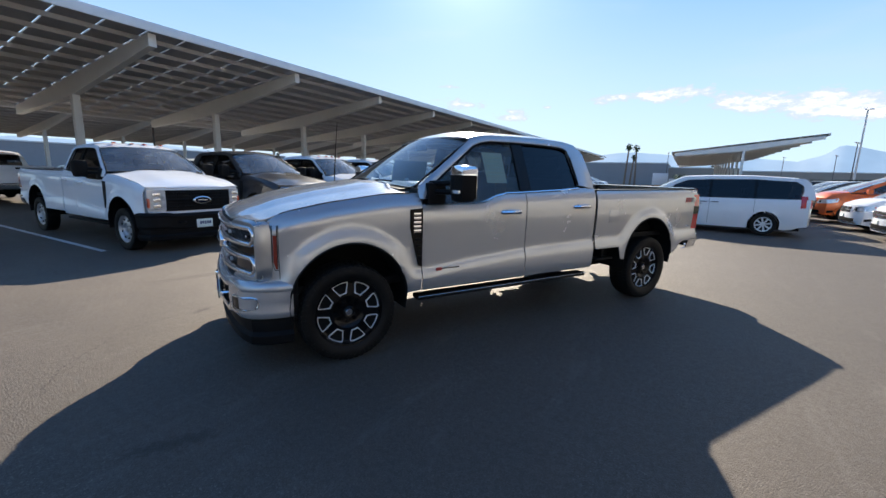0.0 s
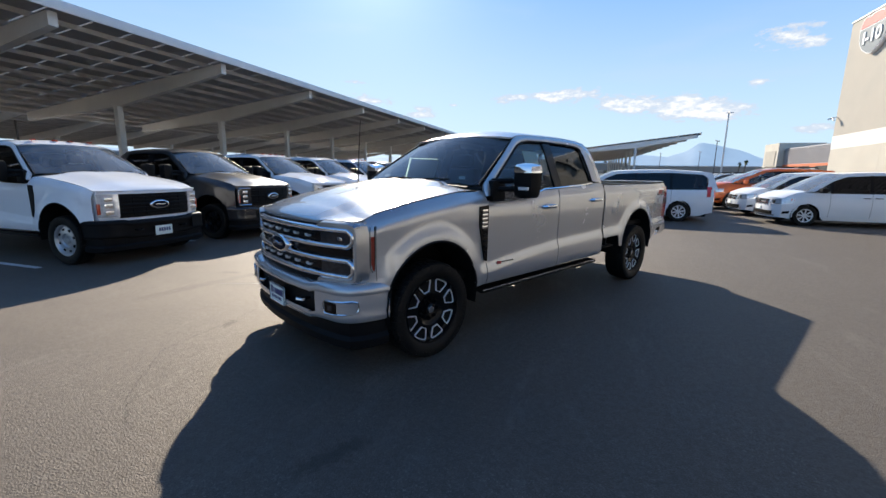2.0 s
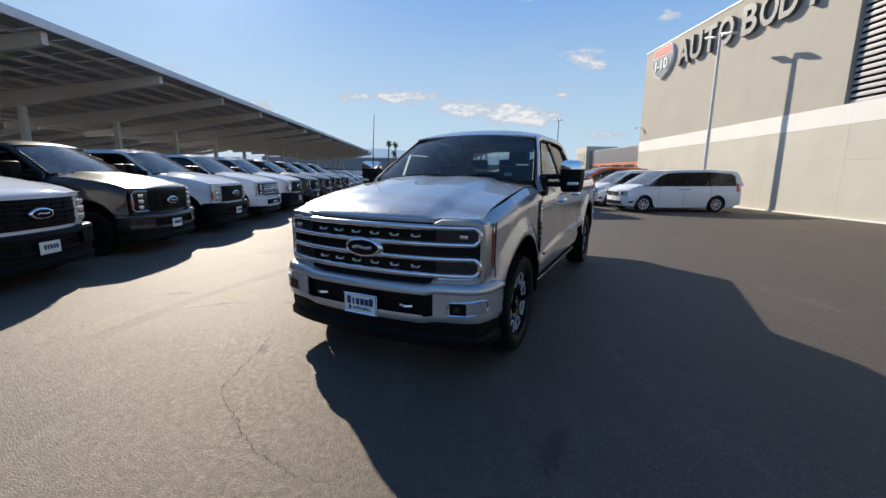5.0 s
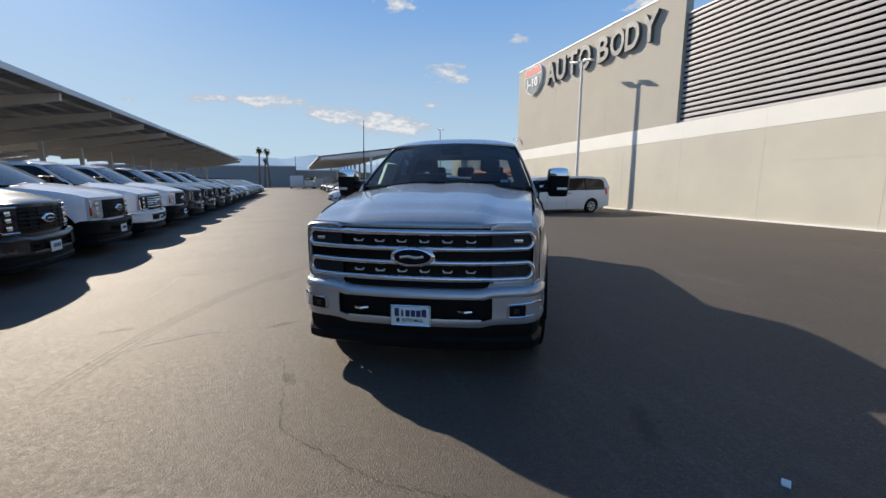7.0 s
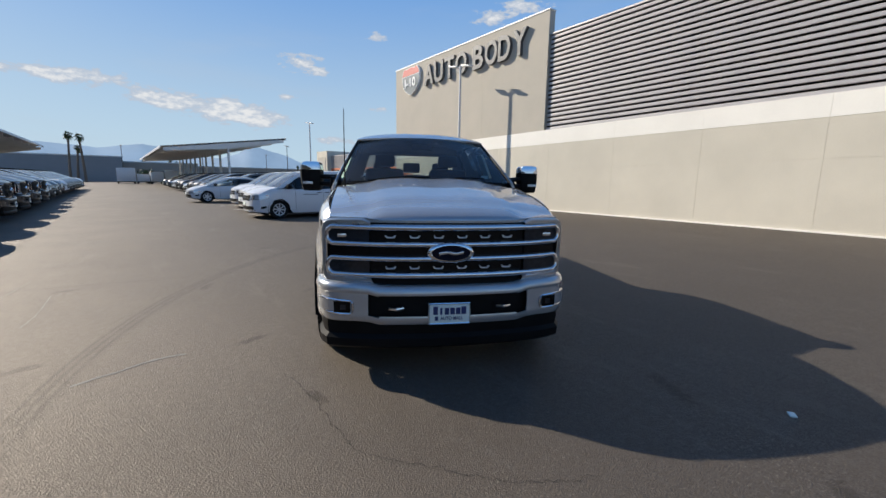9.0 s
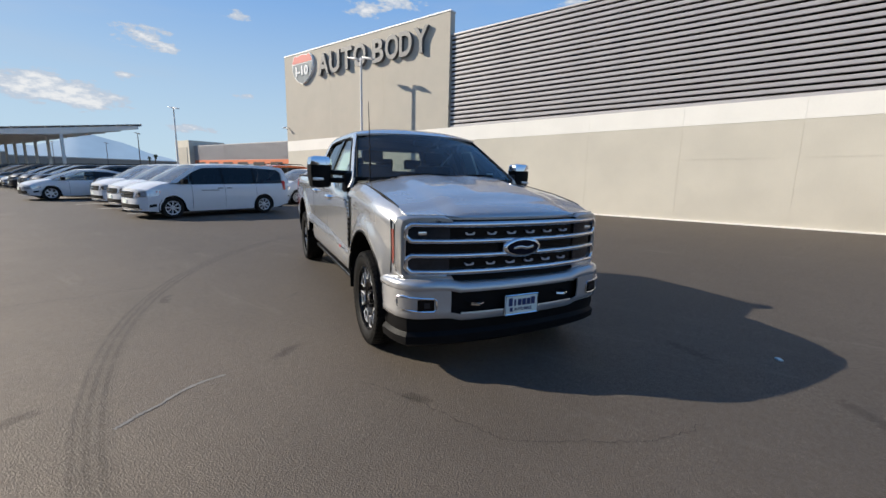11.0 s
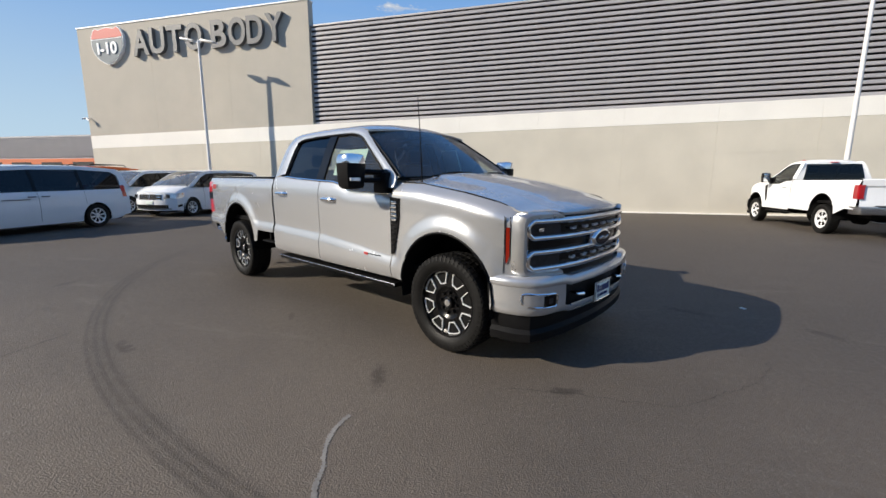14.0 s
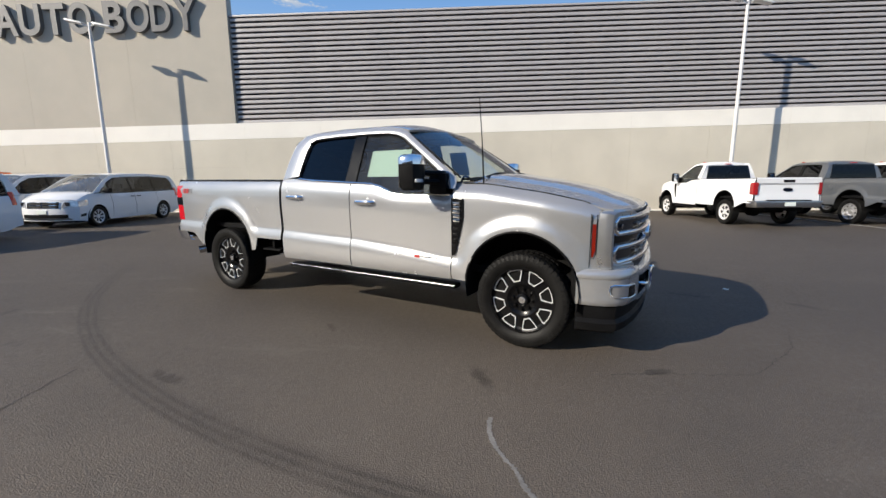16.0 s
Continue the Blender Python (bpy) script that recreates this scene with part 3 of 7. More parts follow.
        prism(bm, shape, lambda a, b, d: polar(a, b, d), h * 0.4, h * 0.69)
        if style in ("steel", "cover"):
            slot = mesh_of("wheel_slot", bm, M["under"], 30)
            for k in range(n):
                kit.append(("wheel_slot", slot, pose(0, 0, 0, 0, 360 / n * k, 0), ""))
        else:
            for k in range(1, n):
                prism(bm, [(a, b + 360 / n * k) for a, b in shape], lambda a, b, d: polar(a, b, d), h * 0.4, h * 0.69)
            kit.append(("rim_recess", mesh_of("rim_recess", bm, M["under"], 30), None, ""))
    wheel_kits[style] = kit
    return kit


def add_wheel(car, style, x, y, z, steer=0.0, label=""):
    s = 1 if y > 0 else -1
    w = new("wheel")
    w.parent = car
    w.matrix_basis = pose(x, y, z, 0, 17 * (1 if x > 1 else 2), (0 if s > 0 else 180) + steer)
    if label:
        tagged(w, label)
    for name, me, m, lab in wheel_kit(style):
        put(name, me, w, m, lab)
    return w


# ---- pickup trucks ----
# parts of the lamp units and the grille
NOSE_PARTS = ("lamp_edge front_panel lamp_top_cap fog_panel fog_lamp_housing grille_panel upper_grille_bar lower_grille_bar headlamp headlamp_projector headlamp_band lamp_surround headlamp_cell turn_lamp grille_bar "
              "grille_post side_marker").split()


def pickup(label, paint, at, cab=1.0, bed=0.0, face="work", wheels="steel", hero=False, group="", plate=True, lift=0.0, high=1.0):
    """A full-size pickup: x ahead from the rear axle, y to its left. cab: length of the rear part of the cab; bed: extra bed length."""
    car = thing("pickup_truck", label, "pickup truck", group, at)
    dx = bed - 1.07 * (1 - cab)
    B = M[paint]

    def X(x):
        if x >= 2.155:
            return x + dx
        if x >= 1.08:
            return 2.155 + dx - (2.155 - x) * cab
        return x + bed * smooth01((x - 0.5) / 0.4)

    FA, RA = 4.035, 0.0
    FZ, RZ, FR, RR = 0.51, 0.575, 0.495, 0.505
    seg = 18 if hero else 8

    def crease(x):
        """Height of the ledge along the doors."""
        return float(np.interp(x, [-1.2, 1.0, 2.25, 2.9, 3.1, 3.3, 3.6], [0.89, 0.863, 0.828, 0.78, 0.757, 0.736, 0.73]))

    def flank(x, z, top=None, roll=0.06):
        c = crease(x)
        y = float(np.interp(z, [0.42, 0.5, 0.55, 0.6, c - 0.1, c - 0.05, c - 0.008, c + 0.006, c + 0.05, 1.02, 1.14, 1.24, 1.32, 1.4, 1.47, 1.6], [0.95, 0.992, 1.014, 1.023, 1.026, 1.015, 1.001, 0.999, 0.999, 1.004, 1.008, 1.007, 1.001, 0.988, 0.968, 0.935]))
        for ax, az, ar in ((FA, FZ, FR), (RA, RZ, RR)):
            r = math.hypot(x - ax, z - az)
            d = min(1.0, max(0.0, 1 - (r - ar) / 0.16))
            f = smooth01(d * 1.15)
            y += (1.038 - y) * f * (1.0 if z > 0.56 else 0.6)
        if x > 4.2:
            y -= 0.085 * ((x - 4.2) / 0.5) ** 2
        if x < -0.6:
            y -= 0.03 * ((-0.6 - x) / 0.6) ** 2
        if top is not None and z > top - 0.13:
            y -= roll * ((z - top + 0.13) / 0.13) ** 2
        return y

    def bottom(x, base):
        b = base + 0.15 * smooth01((-0.56 - x) / 0.25)
        if hero and 0.56 < x < 1.06:  # step recess before the rear wheel
            b = max(b, 0.58 + 0.16 * smooth01((x - 0.57) / 0.05))
        for ax, az, ar in ((FA, FZ, FR), (RA, RZ, RR)):
            if abs(x - ax) < ar:
                b = max(b, az + math.sqrt(ar * ar - (x - ax) ** 2))
        return b

    def side(name, x0, x1, base, top, s, roll=0.06, lab="", n=None):
        xs = set(np.linspace(x0, x1, n or seg).tolist())
        for ax, ar in ((FA, FR), (RA, RR)):
            for k in range(33):
                x = ax - ar * math.cos(math.pi * k / 32)
                if x0 < x < x1:
                    xs.add(x)
        rows = []
        for x in sorted(xs):
            c = crease(x)
            zs = [0.42, 0.5, 0.53, 0.56, 0.6, 0.63, c - 0.1, c - 0.075, c - 0.05, c - 0.03, c - 0.008, c - 0.002, c + 0.006, c + 0.03, c + 0.05] + np.linspace(0.93, 1.5, 30).tolist() if hero else [0.42, 0.5, 0.54, 0.58, 0.61, 0.64, c - 0.03, c - 0.012, c + 0.001, c + 0.014, c + 0.03, c + 0.05, 0.94, 1.0, 1.08, 1.16, 1.22, 1.27, 1.31, 1.35, 1.38, 1.41, 1.44, 1.47, 1.5, 1.54]
            lo, hi = bottom(x, base), top(x)
            rows.append([(X(x), s * flank(x, min(max(z, lo), hi), hi, roll), min(max(z, lo), hi)) for z in zs])
        return part(name, sheet(bmesh.new(), rows), B, car, lab, 32, 0.012)

    def f_top(x):
        return float(np.interp(x, [3.4, 3.7, 4.2, 4.5, 4.62, 4.69], [1.405, 1.395, 1.325, 1.263, 1.228, 1.198]))

    def d_top(x):
        return float(np.interp(x, [1.05, 1.3, 1.6, 2.155, 2.46, 2.5, 2.56, 2.68, 2.74, 2.8, 3.45], [1.462, 1.456, 1.432, 1.407, 1.396, 1.388, 1.368, 1.322, 1.312, 1.309, 1.3]))

    def b_top(x):
        return 1.43 - 0.005 * x

    SIDES = (1, -1)
    for s in SIDES:
        side("front_fender", 3.385, 4.69, 0.53, f_top, s, 0.075, n=64 if hero else None)
        side("front_door", 2.162, 3.375, 0.525, d_top, s, 0.02, n=48 if hero else None)
        side("rear_door" if cab > 0.3 else "cab_corner", 1.095, 2.15, 0.53, d_top, s, 0.02, n=28 if hero else None)
        side("bed_side", -1.17, 1.055, 0.58, b_top, s, 0.025, n=52 if hero else None)
        # wheel-arch liners
        for ax, az, ar in ((FA, FZ, FR), (RA, RZ, RR)):
            rows = []
            for k in range(15):
                t = math.pi * (k / 14) * 1.16 - 0.08 * math.pi
                c = (X(ax) if ax == FA else ax) - (ar + 0.005) * math.cos(t)
                rows.append([(c, s * y, az + (ar + 0.005) * math.sin(t)) for y in (1.03, 0.99, 0.62)])
            part("wheel_arch_liner", sheet(bmesh.new(), rows), M["under"], car, "", 30)
            cx_ = X(ax) if ax == FA else ax
            inner_y = s * 0.62
            fan = [(cx_ - (ar + 0.01) * math.cos(math.pi * (k / 14 * 1.16 - 0.08)), az + (ar + 0.01) * math.sin(math.pi * (k / 14 * 1.16 - 0.08))) for k in range(15)]
            part("inner_fender", prism(bmesh.new(), fan, lambda u, v, d: (u, inner_y + d, v), -0.01, 0.01), M["under"], car, "", 30)
        # black lip of each arch
        for ax, az, ar in ((FA, FZ, FR), (RA, RZ, RR)):
            pts = []
            for k in range(25):
                t = math.pi * k / 24
                x, z = ax - ar * math.cos(t), az + ar * math.sin(t)
                pts.append(((X(ax) + x - ax) if ax == FA else x, s * (flank(x, z) - 0.004), z))
            part("arch_lip", tube(bmesh.new(), pts, 0.011, 6), M["black"], car)

    # under parts
    bm = bmesh.new()
    box(bm, X(-1.1), X(4.7), -0.55, -0.42, 0.5, 0.66, 0.01)
    box(bm, X(-1.1), X(4.7), 0.42, 0.55, 0.5, 0.66, 0.01)
    for x in (-1.0, 0.9, 2.0, 3.2, 4.6):
        box(bm, X(x) - 0.06, X(x) + 0.06, -0.45, 0.45, 0.52, 0.64)
    part("chassis", bm, M["under"], car)
    part("floor_pan", boxed(X(1.1), X(4.6), -0.9, 0.9, 0.6, 0.66), M["under"], car)
    for ax in (RA, FA):
        bm = bmesh.new()
        tube(bm, [(X(ax), -0.85, TYRE_R), (X(ax), 0.85, TYRE_R)], 0.055, 10)
        tube(bm, [(X(ax) - 0.13, 0.1, TYRE_R), (X(ax) + 0.13, 0.1, TYRE_R)], 0.15, 12)
        part("axle", bm, M["under"], car)
    bm = bmesh.new()
    tube(bm, [(X(3.0), -0.35, 0.5), (X(1.5), -0.4, 0.48), (X(0.6), -0.5, 0.5), (X(-0.5), -0.62, 0.56), (X(-0.95), -0.7, 0.52)], 0.05, 8)
    part("exhaust_pipe", bm, M["under"], car)
    if hero:
        bm = bmesh.new()
        tube(bm, [(-0.7, -0.62, 0.5), (-0.88, -0.76, 0.46), (-0.95, -0.88, 0.44)], [0.045, 0.05, 0.055], 14)
        part("exhaust_tip", bm, M["satin"], car, "chrome exhaust tip")
    for s in SIDES:
        bm = bmesh.new()
        box(bm, X(1.16), X(3.4), s * 0.86 if s > 0 else -0.99, 0.99 if s > 0 else -0.86, 0.425, 0.47, 0.012)
        part("running_board", bm, M["black"], car, "black running board")
        if hero:
            part("rocker_trim", tube(bmesh.new(), [(X(1.15), s * 0.992, 0.462), (X(3.4), s * 0.992, 0.458)], 0.0032, 6), M["satin"], car)

    # bed
    bm = bmesh.new()
    for s in SIDES:
        box(bm, X(-1.12), X(1.05), min(s * 0.78, s * 0.74), max(s * 0.78, s * 0.74), 0.86, 1.42)
    box(bm, X(1.0), X(1.045), -0.8, 0.8, 0.86, 1.42)
    box(bm, X(-1.14), X(1.05), -0.9, 0.9, 0.82, 0.88)
    part("bed_liner", bm, M["black"], car, "black bed liner")
    for s in SIDES:
        rows = [[(X(x), s * y, z) for y, z in ((flank(x, 1.45, b_top(x), 0.025) - 0.002, b_top(x) - 0.004), (flank(x, 1.45) - 0.04, b_top(x) + 0.014), (0.82, b_top(x) + 0.014), (0.775, b_top(x) - 0.01), (0.775, 1.36))] for x in np.linspace(-1.16, 1.05, 8)]
        part("bed_rail_cap", sheet(bmesh.new(), rows), M["black"], car, "black bed rail cap", 30)
    yt = flank(-1.15, 1.2) - 0.03
    bm = bmesh.new()
    rows = [[(x, y, z) for y in np.linspace(-yt + 0.03, yt - 0.03, 9)] for x, z in ((-1.1, 1.46), (-1.17, 1.465), (-1.2, 1.44), (-1.2, 1.3), (-1.175, 1.26), (-1.175, 0.95), (-1.19, 0.9), (-1.19, 0.72), (-1.1, 0.72))]
    part("tailgate", sheet(bm, rows), B, car, "", 28)
    part("tailgate_handle", boxed(-1.215, -1.19, -0.16, 0.16, 1.33, 1.40, 0.012), M["black"], car)
    bm = bmesh.new()
    prism(bm, [(0.14 * math.cos(t), 0.055 * math.sin(t)) for t in [2 * math.pi * k / 28 for k in range(28)]], lambda u, v, d: (-1.178 - d, u, 1.12 + v), 0.0, 0.016)
    part("tailgate_emblem", bm, M["oval"], car)
    for s in SIDES:
        def lens(z0, z1, mat, x0=-1.2, x1=-1.045, lab="", grow=0.0):
            rows = []
            for z in np.linspace(z0, z1, 5):
                y = flank(-1.12, z, 1.46, 0.02)
                rows.append([(X(x1), s * (y + 0.006 + grow), z), (X(x0) + 0.02, s * (y + 0.004 + grow), z), (X(x0) - 0.006, s * (y - 0.03), z), (X(x0) - 0.01, s * (y - 0.12), z)])
            return part("tail_lamp", sheet(bmesh.new(), rows), mat, car, lab, 30, 0.012)
        lens(0.89 if hero else 0.98, 1.375 if hero else 1.32, M["red_lens"] if hero else M["dark_red_lens"], lab="red tail lamp")
        if hero:
            lens(1.1, 1.21, M["gloss"], lab="dark centre of the tail lamp", grow=0.004)
    # rear bumper
    rows = []
    for x, y in ((-0.98, 1.005), (-1.22, 0.995), (-1.3, 0.94), (-1.33, 0.7), (-1.34, 0.0), (-1.33, -0.7), (-1.3, -0.94), (-1.22, -0.995), (-0.98, -1.005)):
        rows.append([(x + 0.05, y * 0.97, 0.81), (x, y, 0.8), (x - 0.005, y, 0.73), (x + 0.02, y * 0.98, 0.62), (x + 0.09, y * 0.96, 0.6)])
    part("rear_bumper", sheet(bmesh.new(), rows), M["chrome"] if hero else M["satin"], car, "chrome rear bumper", 35, 0.01)
    part("bumper_step", boxed(-1.335, -1.08, -0.6, 0.6, 0.79, 0.83, 0.008), M["black"], car)
    if not hero and plate:
        part("rear_plate", boxed(-1.35, -1.343, -0.15, 0.15, 0.65, 0.76), M["paper"], car)
    # fuel flap, step recess and seam
    part("fuel_flap", boxed(X(0.66), X(0.83), 0.99, 1.011, 1.05, 1.2, 0.002), B, car)
    if hero:
        for s in SIDES:
            bm = bmesh.new()
            prism(bm, [(0.55, 0.57), (0.6, 0.78), (1.06, 0.78), (1.06, 0.57)], lambda u, v, d: (u, s * (0.8 + d), v), 0.0, 0.03)
            part("bed_side_step", bm, M["under"], car, "dark bed-side step recess", 30)
            part("step_bar", boxed(0.66, 0.98, min(s * 0.86, s * 0.985), max(s * 0.86, s * 0.985), 0.585, 0.61, 0.008), M["black"], car, "black fold-out step")
            part("step_bracket", boxed(0.8, 0.84, min(s * 0.83, s * 0.95), max(s * 0.83, s * 0.95), 0.61, 0.72, 0.008), M["black"], car)
            part("cab_gap_seal", boxed(X(1.055), X(1.096), min(s * 0.94, s * 0.972), max(s * 0.94, s * 0.972), 0.6, 1.43), M["under"], car)

    # hood
    nx, ny = (22, 29) if hero else (12, 15)

    def hood_pt(u, v):
        yw = lerp(0.917, 0.88, u)
        y = v * yw
        xf = 4.915 - 0.165 * abs(v) ** 2.6
        xr = 3.435 + 0.115 * (1 - v * v)
        x = lerp(xr, xf, u)
        z = f_top(min(x, 4.65)) - max(0, x - 4.65) * 0.2 + 0.002
        z += 0.08 * (1 - v * v) * lerp(1.0, 0.72, u)
        z += 0.02 * smooth01((0.66 - abs(v)) / 0.07)
        z -= 0.014 * smooth01((0.2 - abs(v)) / 0.1) * (1 - u)
        q = min(1.0, max(0.0, (u - 0.84) / 0.16))  # rounded lip
        z = lerp(z, 1.186 + 0.018 * smooth01((abs(v) - 0.6) / 0.1), 1 - math.sqrt(max(0.0, 1 - q ** 2.2)))
        return (X(x), y, z)
    rows = [[hood_pt(u, v) for v in np.linspace(-1, 1, ny)] for u in list(np.linspace(0, 0.84, nx)) + [0.86, 0.88, 0.9, 0.92, 0.94, 0.955, 0.97, 0.98, 0.988, 0.994, 0.998, 1.0]]
    part("hood", sheet(bmesh.new(), rows), B, car, "", 24, 0.012)
    if hero:
        for s in SIDES:
            pts = [Vector(hood_pt(u, s)) + Vector((0, s * 0.004, 0.001)) for u in np.linspace(0.02, 0.86, 14)]
            part("hood_shut_line", tube(bmesh.new(), [tuple(p) for p in pts], 0.0045, 5), M["under"], car)
    if hero:  # raised writing on the hood lip, shown as plain bars
        for k in range(10):
            if k == 5:
                continue
            y = -0.44 + k * 0.098
            rows = [[tuple(Vector(hood_pt(u, (y + d) / 0.88)) + Vector((0.0004, 0, 0.0007))) for d in (-0.03, -0.01, 0.01, 0.03)] for u in (0.935, 0.95, 0.965, 0.98)]
            part("hood_lip_bar", sheet(bmesh.new(), rows), B, car, "", 30, 0.002)
    # cowl
    rows = [[(X(3.57) - 0.1 * (1 - t) - 0.06 * v * v, v * 0.83, 1.446 + 0.03 * (1 - v * v) - 0.012 * t) for v in np.linspace(-1, 1, 13)] for t in (0, 1)]
    part("cowl", sheet(bmesh.new(), rows), M["black"], car, "", 30, 0.01)

    # front end: plan curve of the nose
    def nose(y):
        return X(4.955 - 0.19 * (abs(y) / 0.9) ** 2.6)

    def nose_band(z0, z1, off, y0, y1, n=13, nz=3, lean=0.0):
        return [[(nose(y) + off - lean * (z - z0), y, z) for z in np.linspace(z0, z1, nz)] for y in np.linspace(y0, y1, n)]
    rows = [(X(4.60), 0.89)] + [(nose(y) - 0.045, y) for y in np.linspace(0.88, -0.88, 25)] + [(X(4.60), -0.89)]
    rows = [[(x, y, z) for z in (0.715, 0.76, 0.9, 1.05, 1.16, 1.19)] for x, y in rows]
    part("front_panel", sheet(bmesh.new(), rows), B, car, "", 30, 0.012)
    for s in SIDES:
        rows = [[(lerp(nose(y) - 0.045, X(4.45), t), s * y, 1.188 + 0.02 * t - 0.004 * (y > 0.91)) for t in (0, 0.3, 0.6, 1)] for y in (0.55, 0.65, 0.75, 0.84)]
        part("lamp_top_cap", sheet(bmesh.new(), rows), B, car, "", 30, 0.01)
    gm = M["gloss"] if hero else M["black"]
    part("grille_panel", sheet(bmesh.new(), nose_band(0.76, 1.145, -0.036, -0.63, 0.63, 17)), gm, car, "black grille panel", 30, 0.01)

    def flat_bar(pts, half, out):
        """A closed flat moulding along a loop on the nose, half wide and standing out."""
        n = len(pts)
        rows = []
        for k in range(n):
            a, b = Vector(pts[k - 1]), Vector(pts[(k + 1) % n])
            d = b - a
            m = Vector((0.0, d.z, -d.y)).normalized()
            p = Vector(pts[k])
            hw = half(p.y, p.z)
            rows.append([tuple(p + m * (u * hw) + Vector((o, 0, 0))) for u, o in ((-1, -0.03), (-1, 0.0), (-0.82, out * 0.55), (-0.4, out * 0.95), (0.0, out), (0.4, out * 0.95), (0.82, out * 0.55), (1, 0.0), (1, -0.03))])
        return sheet(bmesh.new(), rows + rows[:1])

    def c_loop(z0, z1, w, c=0.036):
        """Two long bars joined by C-shaped ends with cut corners."""
        pts = [(nose(y), y, z1) for y in np.linspace(-w + c + 0.02, w - c - 0.02, 33)]
        end = [(w - c, z1), (w - c * 0.8, z1 - c * 0.12), (w - c * 0.12, z1 - c * 0.8), (w, z1 - c), (w, (z0 + z1) / 2), (w, z0 + c), (w - c * 0.12, z0 + c * 0.8), (w - c * 0.8, z0 + c * 0.12), (w - c, z0)]
        pts += [(nose(y), y, z) for y, z in end]
        pts += [(nose(y), y, z0) for y in np.linspace(w - c - 0.02, -w + c + 0.02, 33)]
        pts += [(nose(y), -y, z) for y, z in reversed(end)]
        return pts

    if face == "platinum":
        def slim(y, z):
            return lerp(0.022 if z > 1.07 or z < 0.87 else 0.019, 0.0185, smooth01((abs(y) - 0.5) / 0.1))
        part("upper_grille_bar", flat_bar(c_loop(1.014, 1.136, 0.88), slim, 0.018), M["dark_chrome"], car, "bright chrome grille loop", 50)
        part("lower_grille_bar", flat_bar(c_loop(0.785, 0.908, 0.88), slim, 0.018), M["dark_chrome"], car, "bright chrome grille loop", 50)
        part("grille_panel", sheet(bmesh.new(), nose_band(0.69, 0.775, -0.028, -0.62, 0.62, 15)), M["black"], car, "black slot under the grille", 30, 0.01)
        part("grille_panel", sheet(bmesh.new(), nose_band(1.14, 1.168, -0.034, -0.6, 0.6, 15)), M["black"], car, "dark gap under the hood", 30, 0.01)
        bm = bmesh.new()
        prism(bm, [(-0.028, 0.012), (-0.02, -0.01), (0.02, -0.01), (0.028, 0.012), (0.021, 0.012), (0.015, -0.003), (-0.015, -0.003), (-0.021, 0.012)], lambda u, v, d: (d, u * 1.4, v * 0.85), -0.01, 0.01)
        accent = mesh_of("grille_accent", bm, M["machined"], 30)
        for z in (1.068, 0.84):
            for k in range(6):
                y = -0.43 + k * 0.172
                put("grille_accent", accent, car, Matrix.Translation((nose(y) - 0.016, y, z)), "small bright grille accent")
        for s in SIDES:
            for z0, z1 in ((1.028, 1.122), (0.799, 0.894)):
                part("headlamp", sheet(bmesh.new(), nose_band(z0, z1, -0.016, s * 0.58, s * 0.872, 9)), M["smoke_lens"], car, "dark smoked headlamp", 30, 0.012)
            y = s * 0.77
            part("headlamp_projector", boxed(nose(y) - 0.014, nose(y) - 0.004, y - 0.035, y + 0.035, 1.058, 1.085, 0.006), M["dark_chrome"], car, "clear headlamp projector")
            part("headlamp_band", sheet(bmesh.new(), nose_band(0.765, 1.15, -0.026, s * 0.58, s * 0.9, 11)), gm, car, "", 30, 0.01)
            # bracket-shaped surround running down the outer edge
            outer = [(0.57, 1.17), (0.62, 1.197), (0.78, 1.197), (0.87, 1.19), (0.911, 1.17), (0.923, 1.12), (0.924, 1.0), (0.924, 0.85), (0.92, 0.775), (0.9, 0.742), (0.86, 0.73), (0.72, 0.724), (0.55, 0.722)]
            inner = [(0.57, 1.152), (0.66, 1.152), (0.76, 1.15), (0.84, 1.145), (0.876, 1.13), (0.888, 1.09), (0.89, 1.0), (0.89, 0.84), (0.886, 0.795), (0.874, 0.775), (0.84, 0.766), (0.72, 0.761), (0.57, 0.758)]
            rows = []
            for (yo, zo), (yi, zi) in zip(outer, inner):
                rows.append([(nose(lerp(yo, yi, t)) + o, s * lerp(yo, yi, t), lerp(zo, zi, t)) for t, o in ((-0.1, -0.1), (-0.1, -0.05), (0.0, -0.012), (0.22, 0.008), (0.78, 0.008), (1.0, -0.006), (1.0, -0.04))])
            part("lamp_surround", sheet(bmesh.new(), rows), M["lamp_silver"], car, "satin silver lamp surround", 30)
    else:
        for s in SIDES:
            rows = nose_band(0.785, 1.15, -0.012, s * 0.63, s * 0.9, 9, 4)
            part("headlamp", sheet(bmesh.new(), rows), M["clear_lens"] if face == "work" else M["smoke_lens"], car, "clear headlamp" if face == "work" else "dark headlamp", 30, 0.02)
            for z in (0.86, 0.97, 1.07):
                y = s * 0.76
                part("headlamp_cell", boxed(nose(y) - 0.014, nose(y) + 0.008, y - 0.07, y + 0.07, z - 0.035, z + 0.03, 0.012), M["chrome"], car)
            y = s * 0.885
            part("turn_lamp", boxed(nose(y) - 0.04, nose(y) + 0.004, y - 0.02, y + 0.02, 0.83, 1.0, 0.008), M["amber"], car)
            if face == "lariat":
                pts = [(nose(s * 0.64), s * 0.64, 1.15), (nose(s * 0.86), s * 0.87, 1.15), (nose(s * 0.9), s * 0.905, 1.1), (nose(s * 0.9), s * 0.905, 0.83), (nose(s * 0.86), s * 0.87, 0.785), (nose(s * 0.64), s * 0.64, 0.785)]
